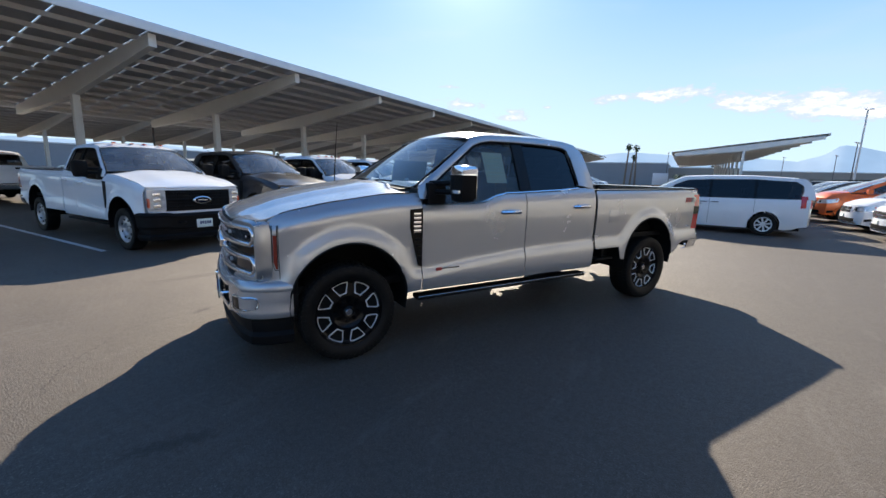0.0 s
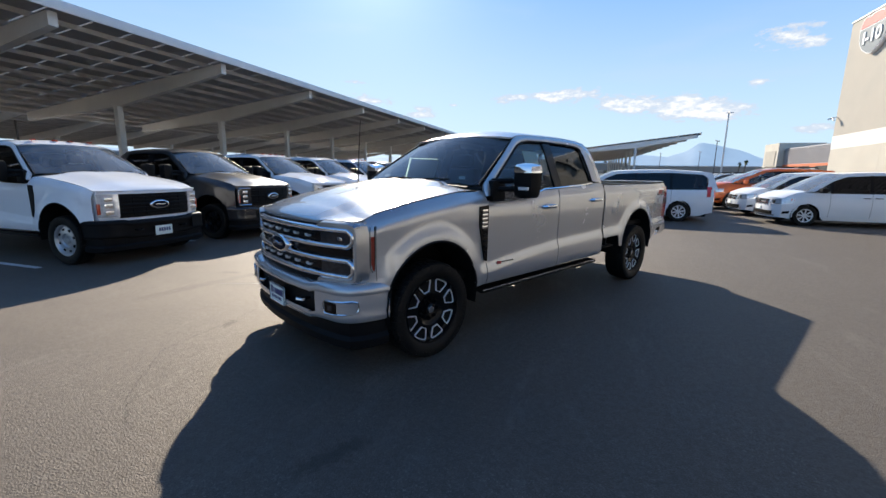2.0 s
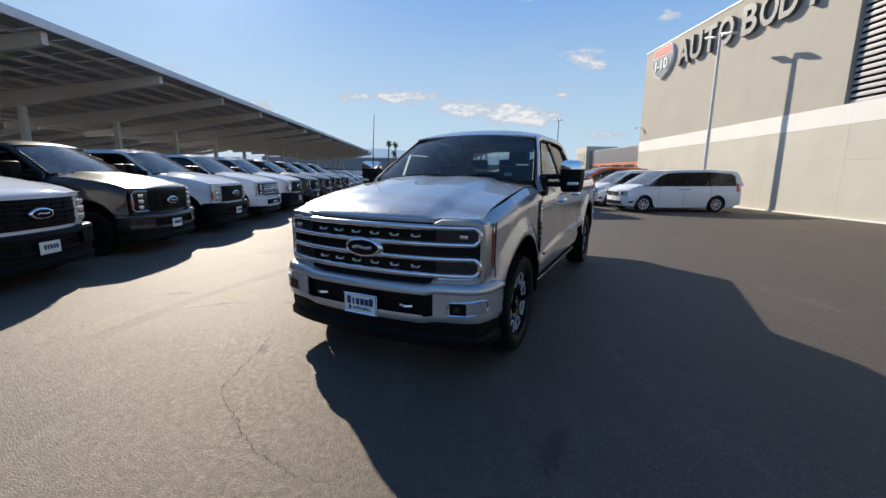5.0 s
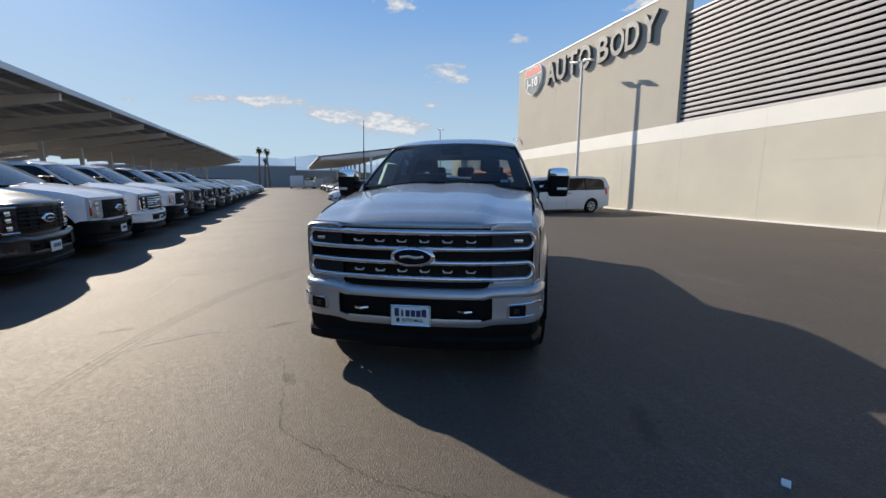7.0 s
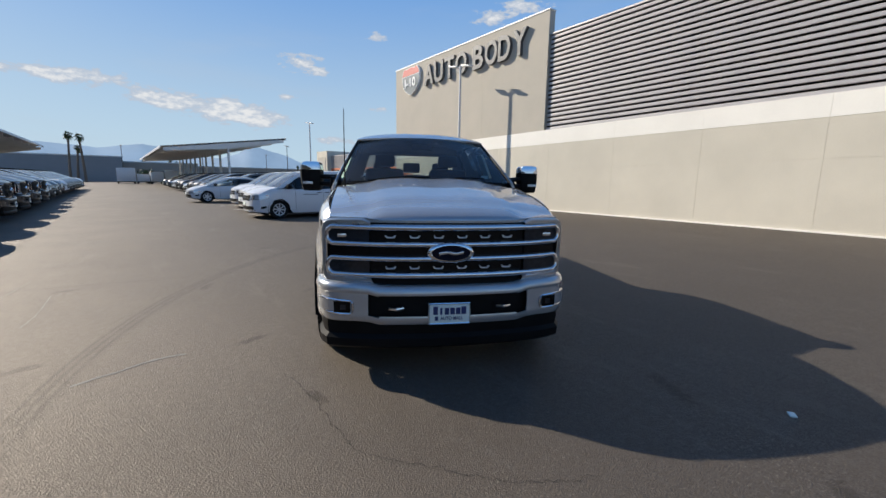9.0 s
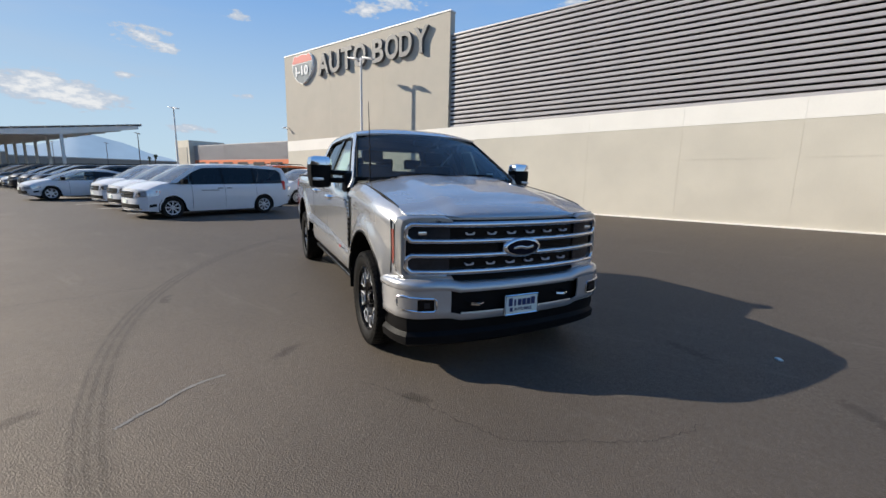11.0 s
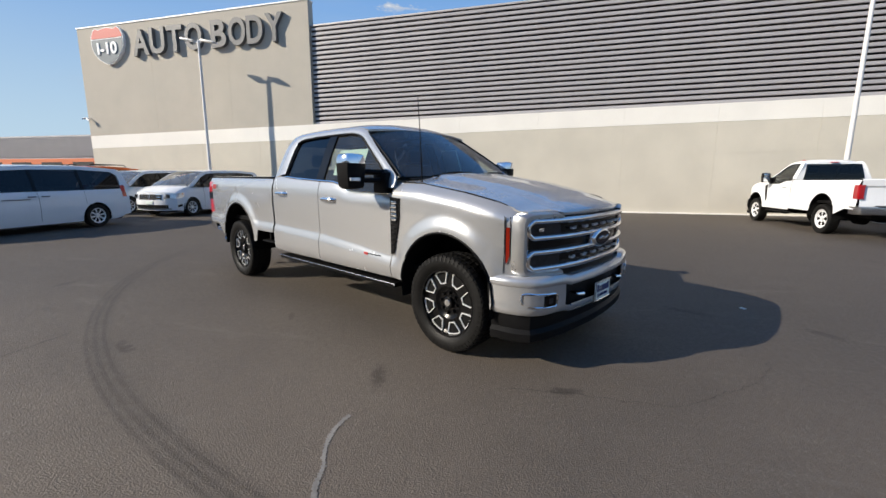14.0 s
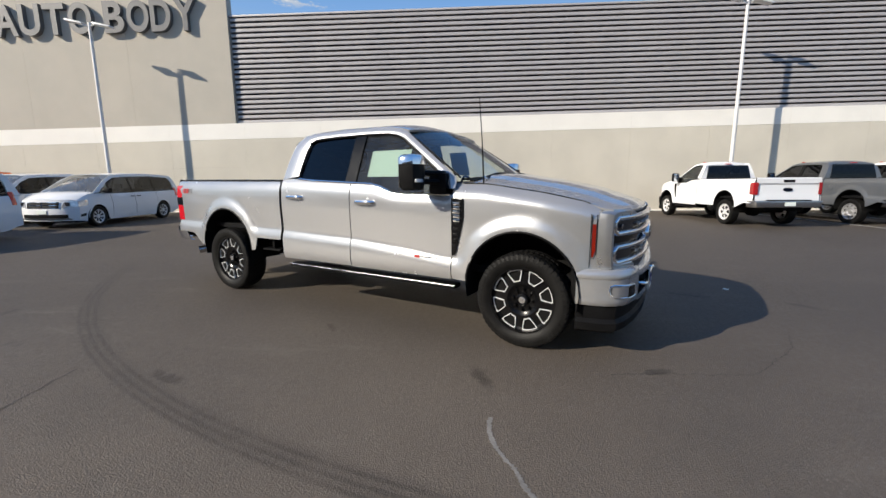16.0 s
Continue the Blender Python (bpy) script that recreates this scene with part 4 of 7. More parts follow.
                part("lamp_surround", tube(bmesh.new(), pts, 0.016, 6), M["chrome"] if paint != "dark" else M["satin"], car)
        for z in (0.84, 0.91, 0.97, 1.03, 1.09):
            pts = [(nose(y) - 0.018, y, z) for y in np.linspace(-0.62, 0.62, 13)]
            part("grille_bar", tube(bmesh.new(), pts, 0.016 if z != 0.97 else 0.026, 6, False, 0.7), M["black"] if face == "work" or paint == "dark" else M["satin"], car)
        for y in (-0.42, -0.21, 0.21, 0.42):
            part("grille_post", boxed(nose(y) - 0.035, nose(y) - 0.015, y - 0.01, y + 0.01, 0.8, 1.12), M["black"], car)
    # oval emblem; its script is a plain bar
    rows = [[(nose(0) + o, w * math.cos(t), 0.955 + v * math.sin(t)) for w, v, o in ((0.178, 0.079, -0.03), (0.178, 0.079, 0.0), (0.172, 0.076, 0.018), (0.158, 0.066, 0.03), (0.144, 0.057, 0.032), (0.137, 0.051, 0.024))] for t in [2 * math.pi * k / 40 for k in range(41)]]
    part("emblem_rim", sheet(bmesh.new(), rows), M["chrome"], car, "chrome emblem rim", 60)
    bm = bmesh.new()
    prism(bm, [(0.139 * math.cos(t), 0.053 * math.sin(t)) for t in [2 * math.pi * k / 40 for k in range(40)]], lambda u, v, d: (nose(0) + d, u, 0.955 + v), 0.02, 0.036)
    part("emblem_field", bm, M["oval"], car, "dark blue emblem field", 30)
    pts = spline([(nose(0) + 0.036, -0.09, 0.95), (nose(0) + 0.038, -0.03, 0.96), (nose(0) + 0.038, 0.03, 0.95), (nose(0) + 0.036, 0.09, 0.96)], 4)
    part("emblem_mark", tube(bmesh.new(), pts, 0.012, 8, False, 0.5), M["satin"], car)
    if hero:
        for s in SIDES:
            rows = []
            for z in np.linspace(0.83, 1.09, 6):
                cut = 0.016 * smooth01((0.86 - z) / 0.03)
                rows.append([(X(x), s * (flank(x, z) / 1.015 + 0.004), z) for x in (4.606, 4.618, 4.634 - cut)])
            part("side_marker", sheet(bmesh.new(), rows), M["red_amber"], car, "red-orange side marker lens", 30, 0.008)
            ring = [(4.602, 0.82), (4.602, 1.165), (4.64, 1.165), (4.64, 0.86), (4.622, 0.82)]
            part("marker_bezel", tube(bmesh.new(), [(X(x), s * (flank(x, z) + 0.002), z) for x, z in ring], 0.0035, 5, True), M["under"], car)
            part("marker_edge", tube(bmesh.new(), [(X(4.592), s * (flank(4.592, z) + 0.001), z) for z in (0.75, 0.9, 1.05, 1.17)], 0.003, 5), M["under"], car)
            edge = [(0.6, 1.147), (0.8, 1.145), (0.868, 1.128), (0.882, 1.09), (0.886, 1.0), (0.886, 0.84), (0.88, 0.795), (0.86, 0.774), (0.8, 0.765), (0.6, 0.76)]
            part("lamp_edge", tube(bmesh.new(), [(nose(y) - 0.004, s * y, z) for y, z in edge], 0.006, 6), M["chrome"], car, "thin chrome edge round the headlamp")

    # front bumper
    path = [(4.50, 1.0), (4.62, 0.99), (4.74, 0.965), (4.83, 0.92), (4.885, 0.86), (4.91, 0.8), (4.935, 0.7), (4.955, 0.6), (4.967, 0.52), (4.975, 0.45), (4.99, 0.3), (5.0, 0.15), (5.0, 0.0)]
    path = path + [(x, -y) for x, y in path[-2::-1]]
    prof = [(-0.075, 0.712), (-0.05, 0.712), (-0.02, 0.708), (-0.004, 0.698), (0.008, 0.68), (0.014, 0.66), (0.012, 0.645), (0.006, 0.636), (0.01, 0.56), (0.006, 0.488), (0.01, 0.475), (0.006, 0.44), (-0.004, 0.425), (-0.03, 0.415)]

    def band(path, prof, drop=True):
        rows = []
        for x, y in path:
            nx_, ny_ = (1.0, 0.25 * np.sign(y)) if abs(y) < 0.8 else (0.75, 0.65 * np.sign(y)) if abs(y) < 0.93 else (0.15, np.sign(y))
            rows.append([(X(x) + o * nx_, y + o * ny_, (z + 0.028 * smooth01((abs(y) - 0.5) / 0.14)) if drop else z) for o, z in prof])
        return rows
    def centre_hole(c):
        return abs(c.y) < 0.6 and 0.485 < c.z < 0.645
    bump_mat = B if hero or face == "lariat" else (M["black"] if face == "work" else M["satin"])
    part("front_bumper", sheet(bmesh.new(), band(path, prof), skip=centre_hole), bump_mat, car, "silver front bumper" if hero else "", 30, 0.014)
    inner = [(x - 0.045, y * 0.97) for x, y in path]
    part("bumper_recess", sheet(bmesh.new(), band(inner, [(0, 0.7), (0, 0.62), (0, 0.52), (0, 0.43)])), M["black"], car, "black recess of the bumper", 30)
    low = [(x - 0.03 if abs(y) < 0.9 else x, y * 0.985) for x, y in path]
    part("front_valance", sheet(bmesh.new(), band(low, [(-0.01, 0.46), (-0.005, 0.4), (-0.015, 0.34), (0.012, 0.31), (0.006, 0.25), (-0.03, 0.225), (-0.12, 0.235)], False)), M["black"], car, "black plastic front valance", 30, 0.012)
    for s in SIDES:
        bm = bmesh.new()
        y = s * 0.4
        tube(bm, [(X(4.93), y - 0.05, 0.562), (X(5.0), y - 0.045, 0.555), (X(5.02), y, 0.552), (X(5.0), y + 0.045, 0.555), (X(4.93), y + 0.05, 0.562)], 0.013, 8)
        part("tow_hook", bm, M["chrome"] if hero else M["black"], car, "bright tow hook" if hero else "")
        if hero:
            def on_bumper(y, z, out):
                x = float(np.interp(-y, [-0.99, -0.965, -0.92, -0.86, -0.8, -0.7, -0.6], [4.62, 4.74, 4.83, 4.885, 4.91, 4.935, 4.955]))
                lean = float(np.interp(y, [0.7, 0.83, 0.92, 0.97], [0.25, 0.6, 1.3, 2.6]))
                k = (0.008 + out) / math.hypot(1.0, lean)
                return (X(x) + 0.004 + k, s * (y + lean * k), z)
            ring = [(0.73, 0.51), (0.712, 0.522), (0.706, 0.555), (0.709, 0.592), (0.728, 0.607), (0.8, 0.612), (0.88, 0.618), (0.932, 0.625), (0.949, 0.615), (0.953, 0.58), (0.949, 0.548), (0.932, 0.532), (0.88, 0.52), (0.8, 0.512)]
            part("fog_lamp_surround", tube(bmesh.new(), [on_bumper(y, z, 0.004) for y, z in ring], 0.008, 6, True), M["dark_chrome"], car, "chrome fog-lamp surround")
            part("fog_panel", sheet(bmesh.new(), [[on_bumper(y, z, 0.003) for z in (0.53, 0.56, 0.59, 0.612)] for y in np.linspace(0.82, 0.94, 8)]), B, car, "silver panel beside the fog lamp", 30, 0.004)
            part("fog_lamp_housing", sheet(bmesh.new(), [[on_bumper(y, z, 0.004) for z in (0.52, 0.55, 0.58, 0.602)] for y in np.linspace(0.716, 0.83, 6)]), M["gloss"], car, "dark fog-lamp housing", 30, 0.004)
            part("fog_lamp", sheet(bmesh.new(), [[on_bumper(y, z, 0.008) for z in (0.54, 0.56, 0.58)] for y in np.linspace(0.755, 0.795, 4)]), M["smoke_lens"], car, "small fog lamp", 30, 0.004)
    if plate:
        part("plate_panel", boxed(X(5.0) + 0.012, X(5.0) + 0.022, -0.165, 0.145, 0.43, 0.592, 0.006), M["paper"], car, "white dealer plate")
        if hero:
            f0 = X(5.0) + 0.024
            part("plate_border", tube(bmesh.new(), [(f0, -0.16, 0.435), (f0, 0.14, 0.435), (f0, 0.14, 0.587), (f0, -0.16, 0.587)], 0.007, 6, True), M["chrome"], car, "chrome plate border")
            for k, (w, hgt) in enumerate(((0.034, 0.062), (0.016, 0.05), (0.032, 0.05), (0.034, 0.05), (0.034, 0.05), (0.036, 0.058))):
                y = -0.115 + k * 0.042
                part("plate_bar", boxed(f0 - 0.002, f0 + 0.002, y - w / 2, y + w / 2, 0.504, 0.504 + hgt), M["navy"], car)
            bm = lettering("AUTO MALL", 0.026, 0.003, 0.02, 0.17)
            bmesh.ops.transform(bm, matrix=Matrix(((0, 0, 1, f0), (1, 0, 0, -0.08), (0, 1, 0, 0.462), (0, 0, 0, 1))), verts=bm.verts)
            part("plate_lettering", bm, M["navy"], car, "navy lettering on the plate")
            part("plate_crest", boxed(f0 - 0.002, f0 + 0.002, -0.12, -0.095, 0.459, 0.491, 0.001), M["navy"], car)
        else:
            for k in range(5):
                y = -0.09 + k * 0.045
                part("plate_bar", boxed(X(5.0) + 0.02, X(5.0) + 0.026, y - 0.015, y + 0.015, 0.49, 0.55), M["navy"], car)

    for ob in list(car.children):
        if ob.data is None or ob.name.split(".")[0] in ("chassis", "floor_pan"):
            continue
        if ob.name.split(".")[0] == "grille_accent":
            t = ob.matrix_basis.translation
            ob.matrix_basis = Matrix.Translation((X(4.5) + (t.x - X(4.5)) * 0.9, t.y * 1.015, t.z))
            continue
        narrow = (1.015 if hero else 0.98) if ob.name.split(".")[0] in NOSE_PARTS else 1.0
        for v in ob.data.vertices:
            v.co.y *= narrow
            if v.co.x > X(4.5):
                v.co.x = X(4.5) + (v.co.x - X(4.5)) * 0.9

    # greenhouse
    def gy(z):
        return 0.972 - (z - 1.42) * 0.415 - 0.25 * max(0, z - 1.8) ** 1.5
    pairs = [((1.10, 1.45), (1.36, 1.49)), ((1.115, 1.62), (1.37, 1.62)), ((1.15, 1.78), (1.395, 1.79)), ((1.19, 1.88), (1.42, 1.86)), ((1.27, 1.945), (1.47, 1.885)), ((1.42, 1.972), (1.56, 1.896)), ((1.8, 1.985), (1.8, 1.906)),
             ((2.2, 1.985), (2.2, 1.91)), ((2.5, 1.975), (2.5, 1.905)), ((2.64, 1.958), (2.62, 1.885)), ((2.74, 1.92), (2.72, 1.845)), ((3.0, 1.74), (2.93, 1.7)), ((3.25, 1.57), (3.14, 1.555)), ((3.40, 1.465), (3.27, 1.46)), ((3.415, 1.42), (3.32, 1.40)), ((3.41, 1.36), (3.345, 1.355))]
    if cab <= 0.3:
        pairs = [((max(o[0], 1.95 + (o[0] - 1.1) * 0.35) if o[0] < 2.2 else o[0], o[1]), (max(i[0], 2.15 + (i[0] - 1.36) * 0.1) if i[0] < 2.25 else i[0], i[1])) for o, i in pairs]

    def XC(x):
        return X(x) if cab > 0.3 else x + dx
    for s in SIDES:
        rows = [[(XC(lerp(o[0], i[0], t)), s * (gy(lerp(o[1], i[1], t)) + 0.012 * math.sin(math.pi * t)), lerp(o[1], i[1], t)) for t in (0, 0.25, 0.5, 0.75, 1.0)] for o, i in pairs]
        part("cab_side_frame", sheet(bmesh.new(), rows), B, car, "", 30, 0.03)
        # chrome and black trim round the windows
        pts = [(XC(i[0]), s * (gy(i[1]) + 0.004), i[1]) for o, i in pairs]
        part("window_seal", tube(bmesh.new(), pts, 0.012, 6), M["black"], car)
        x_b = 1.36 if cab > 0.3 else 2.15
        pts = [(XC(x), s * (flank(x, d_top(x)) + 0.004 - 0.02), d_top(x) + 0.004) for x in np.linspace(x_b, 3.35, 16)]
        part("belt_moulding", tube(bmesh.new(), pts, 0.011, 6), M["chrome"] if hero else M["black"], car, "chrome belt moulding" if hero else "")

        def glass(name, x0, x1, mat, lab):
            top = [(x, float(np.interp(x, [i[0] for o, i in pairs[:14]], [i[1] for o, i in pairs[:14]]))) for x in np.linspace(x0, x1, 12)]
            rows = []
            for x, zt in top:
                zb = d_top(x) - 0.01
                rows.append([(XC(x), s * (gy(lerp(zb, max(zt, zb + 0.01), t)) - 0.014), lerp(zb, max(zt, zb + 0.01), t)) for t in (0, 0.33, 0.66, 1)])
            return part(name, sheet(bmesh.new(), rows), mat, car, lab, 30)
        if cab > 0.3:
            glass("rear_side_window", 1.365, 2.1, M["tinted"], "dark tinted rear side window")
            glass("front_side_window", 2.2, 3.335, M["glass"] if hero else M["tinted"], "front side window")
            bm = sheet(bmesh.new(), [[(X(x), s * (gy(z) + 0.002), z) for z in np.linspace(1.41, 1.91, 6)] for x in (2.08, 2.155, 2.225)])
            part("door_pillar", bm, M["gloss"], car, "gloss black door pillar", 30, 0.02)
        else:
            glass("front_side_window", 2.2, 3.335, M["glass"], "front side window")
        # door handle
        for xh, zh in ((2.37, 1.215), (1.33, 1.25)):
            if cab <= 0.3 and xh < 2:
                continue
            yh = flank(xh, zh)
            bm = tube(bmesh.new(), spline([(X(xh) - 0.11, s * (yh - 0.01), zh), (X(xh) - 0.085, s * (yh + 0.03), zh + 0.002), (X(xh) + 0.085, s * (yh + 0.03), zh + 0.002), (X(xh) + 0.11, s * (yh - 0.01), zh)], 4), 0.022, 8)
            part("door_handle", bm, M["chrome"] if hero else (B if paint == "white" else M["black"]), car, "chrome door handle" if hero else "")
            bm = bmesh.new()
            prism(bm, [(0.075 * math.cos(t), 0.034 * math.sin(t)) for t in [2 * math.pi * k / 16 for k in range(16)]], lambda u, v, d: (X(xh) + u, s * (yh + d), zh + 0.012 + v), -0.03, 0.003)
            part("handle_cup", bm, B, car)

    xr = 1.10 if cab > 0.3 else 1.95
    # roof
    rows = []
    for u in np.linspace(0, 1, 16):
        x = lerp(xr + 0.06, 2.76, u)
        edge = float(np.interp(x, [xr + 0.06, xr + 0.17, xr + 0.32, 1.8 if cab > 0.3 else 2.35, 2.5, 2.64, 2.76], [1.86, 1.935, 1.97, 1.985, 1.977, 1.96, 1.93]))
        w = gy(edge) + 0.004
        fall = smooth01((u - 0.86) / 0.14) * 0.03 + smooth01((0.12 - u) / 0.12) * 0.02
        rows.append([(XC(x) + 0.05 * (1 - v * v) * u, v * w, edge + (0.064 - fall) * (1 - abs(v) ** 2.6) ** 0.8) for v in [-1, -0.985, -0.95, -0.88, -0.75, -0.5, -0.25, 0, 0.25, 0.5, 0.75, 0.88, 0.95, 0.985, 1]])
    part("roof", sheet(bmesh.new(), rows), B, car, "", 30, 0.02)
    # back of the cab
    rows = [[(XC(xr) + 0.0 + 0.07 * smooth01((z - 1.5) / 0.45), v * min(gy(z), 0.955), z if z < 1.9 else 1.872 if abs(v) > 0.9 else 1.93 if abs(v) > 0.7 else 1.965) for v in (-1, -0.8, -0.4, 0, 0.4, 0.8, 1)] for z in (0.62, 1.0, 1.42, 1.5, 1.62, 1.75, 1.845, 1.95)]
    part("cab_back", sheet(bmesh.new(), rows, skip=lambda c: abs(c.y) < 0.72 and 1.5 < c.z < 1.845), B, car, "", 30, 0.02)
    rows = [[(XC(xr) - 0.014 + 0.07 * smooth01((z - 1.5) / 0.45), v * (0.76 if hero else 0.77 - 0.18 * (z - 1.44)), z) for v in (-1, -0.3, 0.3, 1)] for z in ((1.48, 1.6, 1.7, 1.8, 1.88) if hero else (1.44, 1.55, 1.7, 1.82, 1.905))]
    part("rear_window", sheet(bmesh.new(), rows), M["rear_glass"] if hero else M["tinted"], car, "", 30)
    part("high_brake_lamp", boxed(XC(xr) + 0.03, XC(xr) + 0.06, -0.1, 0.1, 1.94, 1.965, 0.004), M["red_lens"], car)
    # windscreen
    rows = []
    for t in np.linspace(0, 1, 9):
        xb, xt = 3.42, 2.70
        zb, zt = 1.452, 1.925
        wb_, wt_ = 0.925, gy(1.93) - 0.006
        x, z, w = lerp(xb, xt, t), lerp(zb, zt, t) + 0.012 * math.sin(math.pi * t), lerp(wb_, wt_, t)
        rows.append([(XC(x) + (0.13 - 0.03 * t) * (1 - v * v), v * w, z + lerp(0.02, 0.045, t) * (1 - v * v)) for v in np.linspace(-1, 1, 17)])
    part("windscreen", sheet(bmesh.new(), rows), M["glass"] if hero else M["screen"], car, "windscreen", 40)
    for s in SIDES:
        pts = [(r[0 if s < 0 else -1][0] + 0.004, r[0 if s < 0 else -1][1] * 0.992, r[0 if s < 0 else -1][2] + 0.004) for r in rows]
        part("windscreen_seal", tube(bmesh.new(), pts, 0.009, 6), M["black"], car)
    for y0, y1 in ((-0.62, 0.02), (-0.02, 0.6)):
        pts = [(X(3.55), y0, 1.462), (X(3.53) - 0.005, lerp(y0, y1, 0.5), 1.50), (X(3.50), y1, 1.50)]
        part("wiper", tube(bmesh.new(), spline(pts, 4), 0.009, 6), M["black"], car)

    # mirrors on two arms
    for s in SIDES:
        mx = XC(3.12)
        bm = bmesh.new()
        tube(bm, [(mx + 0.16, s * 0.95, 1.49), (mx + 0.02, s * 1.14, 1.5)], 0.026, 8)
        tube(bm, [(mx + 0.16, s * 0.96, 1.42), (mx + 0.02, s * 1.14, 1.42)], 0.026, 8)
        box(bm, mx + 0.02, mx + 0.21, min(s * 0.9, s * 1.015), max(s * 0.9, s * 1.015), 1.3, 1.5, 0.03)
        part("mirror_arm", bm, M["black"], car, "black mirror arm")
        body = bmesh.new()
        zs = [(1.345, 0.7), (1.36, 0.86), (1.42, 0.95), (1.5, 1.0), (1.57, 1.0), (1.62, 0.97), (1.645, 0.86), (1.655, 0.6)]
        prof2 = [(-0.075, -0.5), (-0.09, -0.3), (-0.09, 0.3), (-0.075, 0.5), (0.0, 0.52), (0.06, 0.42), (0.085, 0.15), (0.085, -0.15), (0.06, -0.42), (0.0, -0.52)]
        cy = s * 1.225
        rows_b = [[(mx + a * k, cy + b * 0.23 * k, z) for a, b in prof2] for z, k in zs]
        sheet(body, rows_b[:5], loop=True)
        body.faces.new([body.verts.new(p) for p in rows_b[0]])
        part("mirror_body", body, M["black"], car, "black towing mirror")
        capm = bmesh.new()
        sheet(capm, [[(p[0] + 0.0, p[1], p[2]) for p in r] for r in rows_b[4:]], loop=True)
        capm.faces.new([capm.verts.new(p) for p in rows_b[-1]])
        part("mirror_cap", capm, M["chrome"] if hero else M["black"], car, "chrome mirror cap" if hero else "")
        if hero:
            part("mirror_lamp", boxed(mx + 0.07, mx + 0.092, min(cy - 0.02 * s, cy + 0.085 * s), max(cy - 0.02 * s, cy + 0.085 * s), 1.415, 1.445, 0.006), M["clear_lens"], car, "bright marker lamp on the mirror")
        part("mirror_glass", boxed(mx - 0.096, mx - 0.09, cy - 0.09, cy + 0.09, 1.37, 1.63, 0.002), M["chrome"], car, "mirror glass")

    # fender vent with bars in place of writing
    for s in SIDES:
        yv = flank(3.44, 1.0) + 0.004
        bm = bmesh.new()
        prism(bm, [(X(3.382), 1.275), (X(3.505), 1.265), (X(3.505), 1.1), (X(3.46), 0.92), (X(3.418), 0.76), (X(3.385), 0.75)], lambda u, v, d: (u, s * (yv + d), v), -0.02, 0.008)
        part("fender_vent", bm, M["gloss"] if hero else M["black"], car, "gloss black fender vent")
        if hero:
            for k in range(5):
                z = 1.225 - k * 0.037
                part("vent_badge_bar", boxed(X(3.405), X(3.475), min(s * (yv + 0.006), s * (yv + 0.02)), max(s * (yv + 0.006), s * (yv + 0.02)), z - 0.014, z + 0.014, 0.003), M["chrome"], car)
            for k in range(5):
                z = 1.05 - k * 0.052
                part("vent_slot", boxed(X(3.4), X(3.46 - 0.008 * k), min(s * (yv + 0.006), s * (yv + 0.014)), max(s * (yv + 0.006), s * (yv + 0.014)), z - 0.012, z + 0.012, 0.003), M["black"], car)
            # door and bed decals
            yd = flank(3.1, 0.72) + 0.001
            bar0, bar1, red0, red1 = (2.98, 3.17, 3.175, 3.235) if s > 0 else (3.04, 3.23, 2.975, 3.035)
            part("door_badge_bar", boxed(X(bar0), X(bar1), min(s * yd, s * (yd + 0.006)), max(s * yd, s * (yd + 0.006)), 0.708, 0.717), M["gloss"], car)
            part("door_badge", boxed(X(red0), X(red1), min(s * yd, s * (yd + 0.008)), max(s * yd, s * (yd + 0.008)), 0.695, 0.725, 0.003), M["red_decal"], car, "small red door badge")
            yb = flank(-0.9, 1.3) + 0.0015
            for k, (w, mt) in enumerate(((0.06, "red_decal"), (0.07, "red_decal"), (0.065, "grey_decal"))):
                x = -0.99 + 0.085 * (k if s < 0 else 2 - k)
                bm = bmesh.new()
                sk = 0.02 * s
                prism(bm, [(x - w / 2, 1.27), (x + w / 2, 1.27), (x + w / 2 - sk, 1.335), (x - w / 2 - sk, 1.335)], lambda u, v, d: (u, s * (flank(u, v) + d), v), 0.001, 0.004)
                part("bed_decal_bar", bm, M[mt], car)

    # cabin
    part("dashboard", boxed(X(2.95), X(3.42), -0.82, 0.82, 1.1, 1.42, 0.05), M["cloth"], car)
    part("cabin_floor", boxed(XC(xr) + 0.05, X(3.4), -0.86, 0.86, 0.66, 0.72), M["under"], car)
    bm = lathe(bmesh.new(), [(0.19 + 0.016 * math.cos(t), 0.016 * math.sin(t)) for t in [2 * math.pi * k / 8 for k in range(9)]], 24, "x")
    bmesh.ops.transform(bm, matrix=pose(X(2.86), 0.42, 1.3, 0, -20, 0), verts=bm.verts)
    part("steering_wheel", bm, M["black"], car)
    rows_x = (2.35, 1.5) if cab > 0.3 else (2.35,)
    for xs_ in rows_x:
        for y in ((0.42, -0.42) if xs_ > 2 else (0.45, 0.0, -0.45)):
            bm = bmesh.new()
            box(bm, X(xs_) - 0.1, X(xs_) + 0.42, y - 0.25, y + 0.25, 0.95, 1.1, 0.05)
            box(bm, X(xs_) - 0.2, X(xs_) - 0.03, y - 0.25, y + 0.25, 1.05, 1.62 if xs_ > 2 else 1.55, 0.06)
            part("seat", bm, M["cloth"], car)
            part("headrest", boxed(X(xs_) - 0.19, X(xs_) - 0.08, y - 0.13, y + 0.13, 1.64 if xs_ > 2 else 1.58, 1.8 if xs_ > 2 else 1.73, 0.04), M["cloth"], car)
    part("rear_view_mirror", boxed(X(2.86), X(2.89), -0.12, 0.12, 1.82, 1.89, 0.012), M["black"], car)
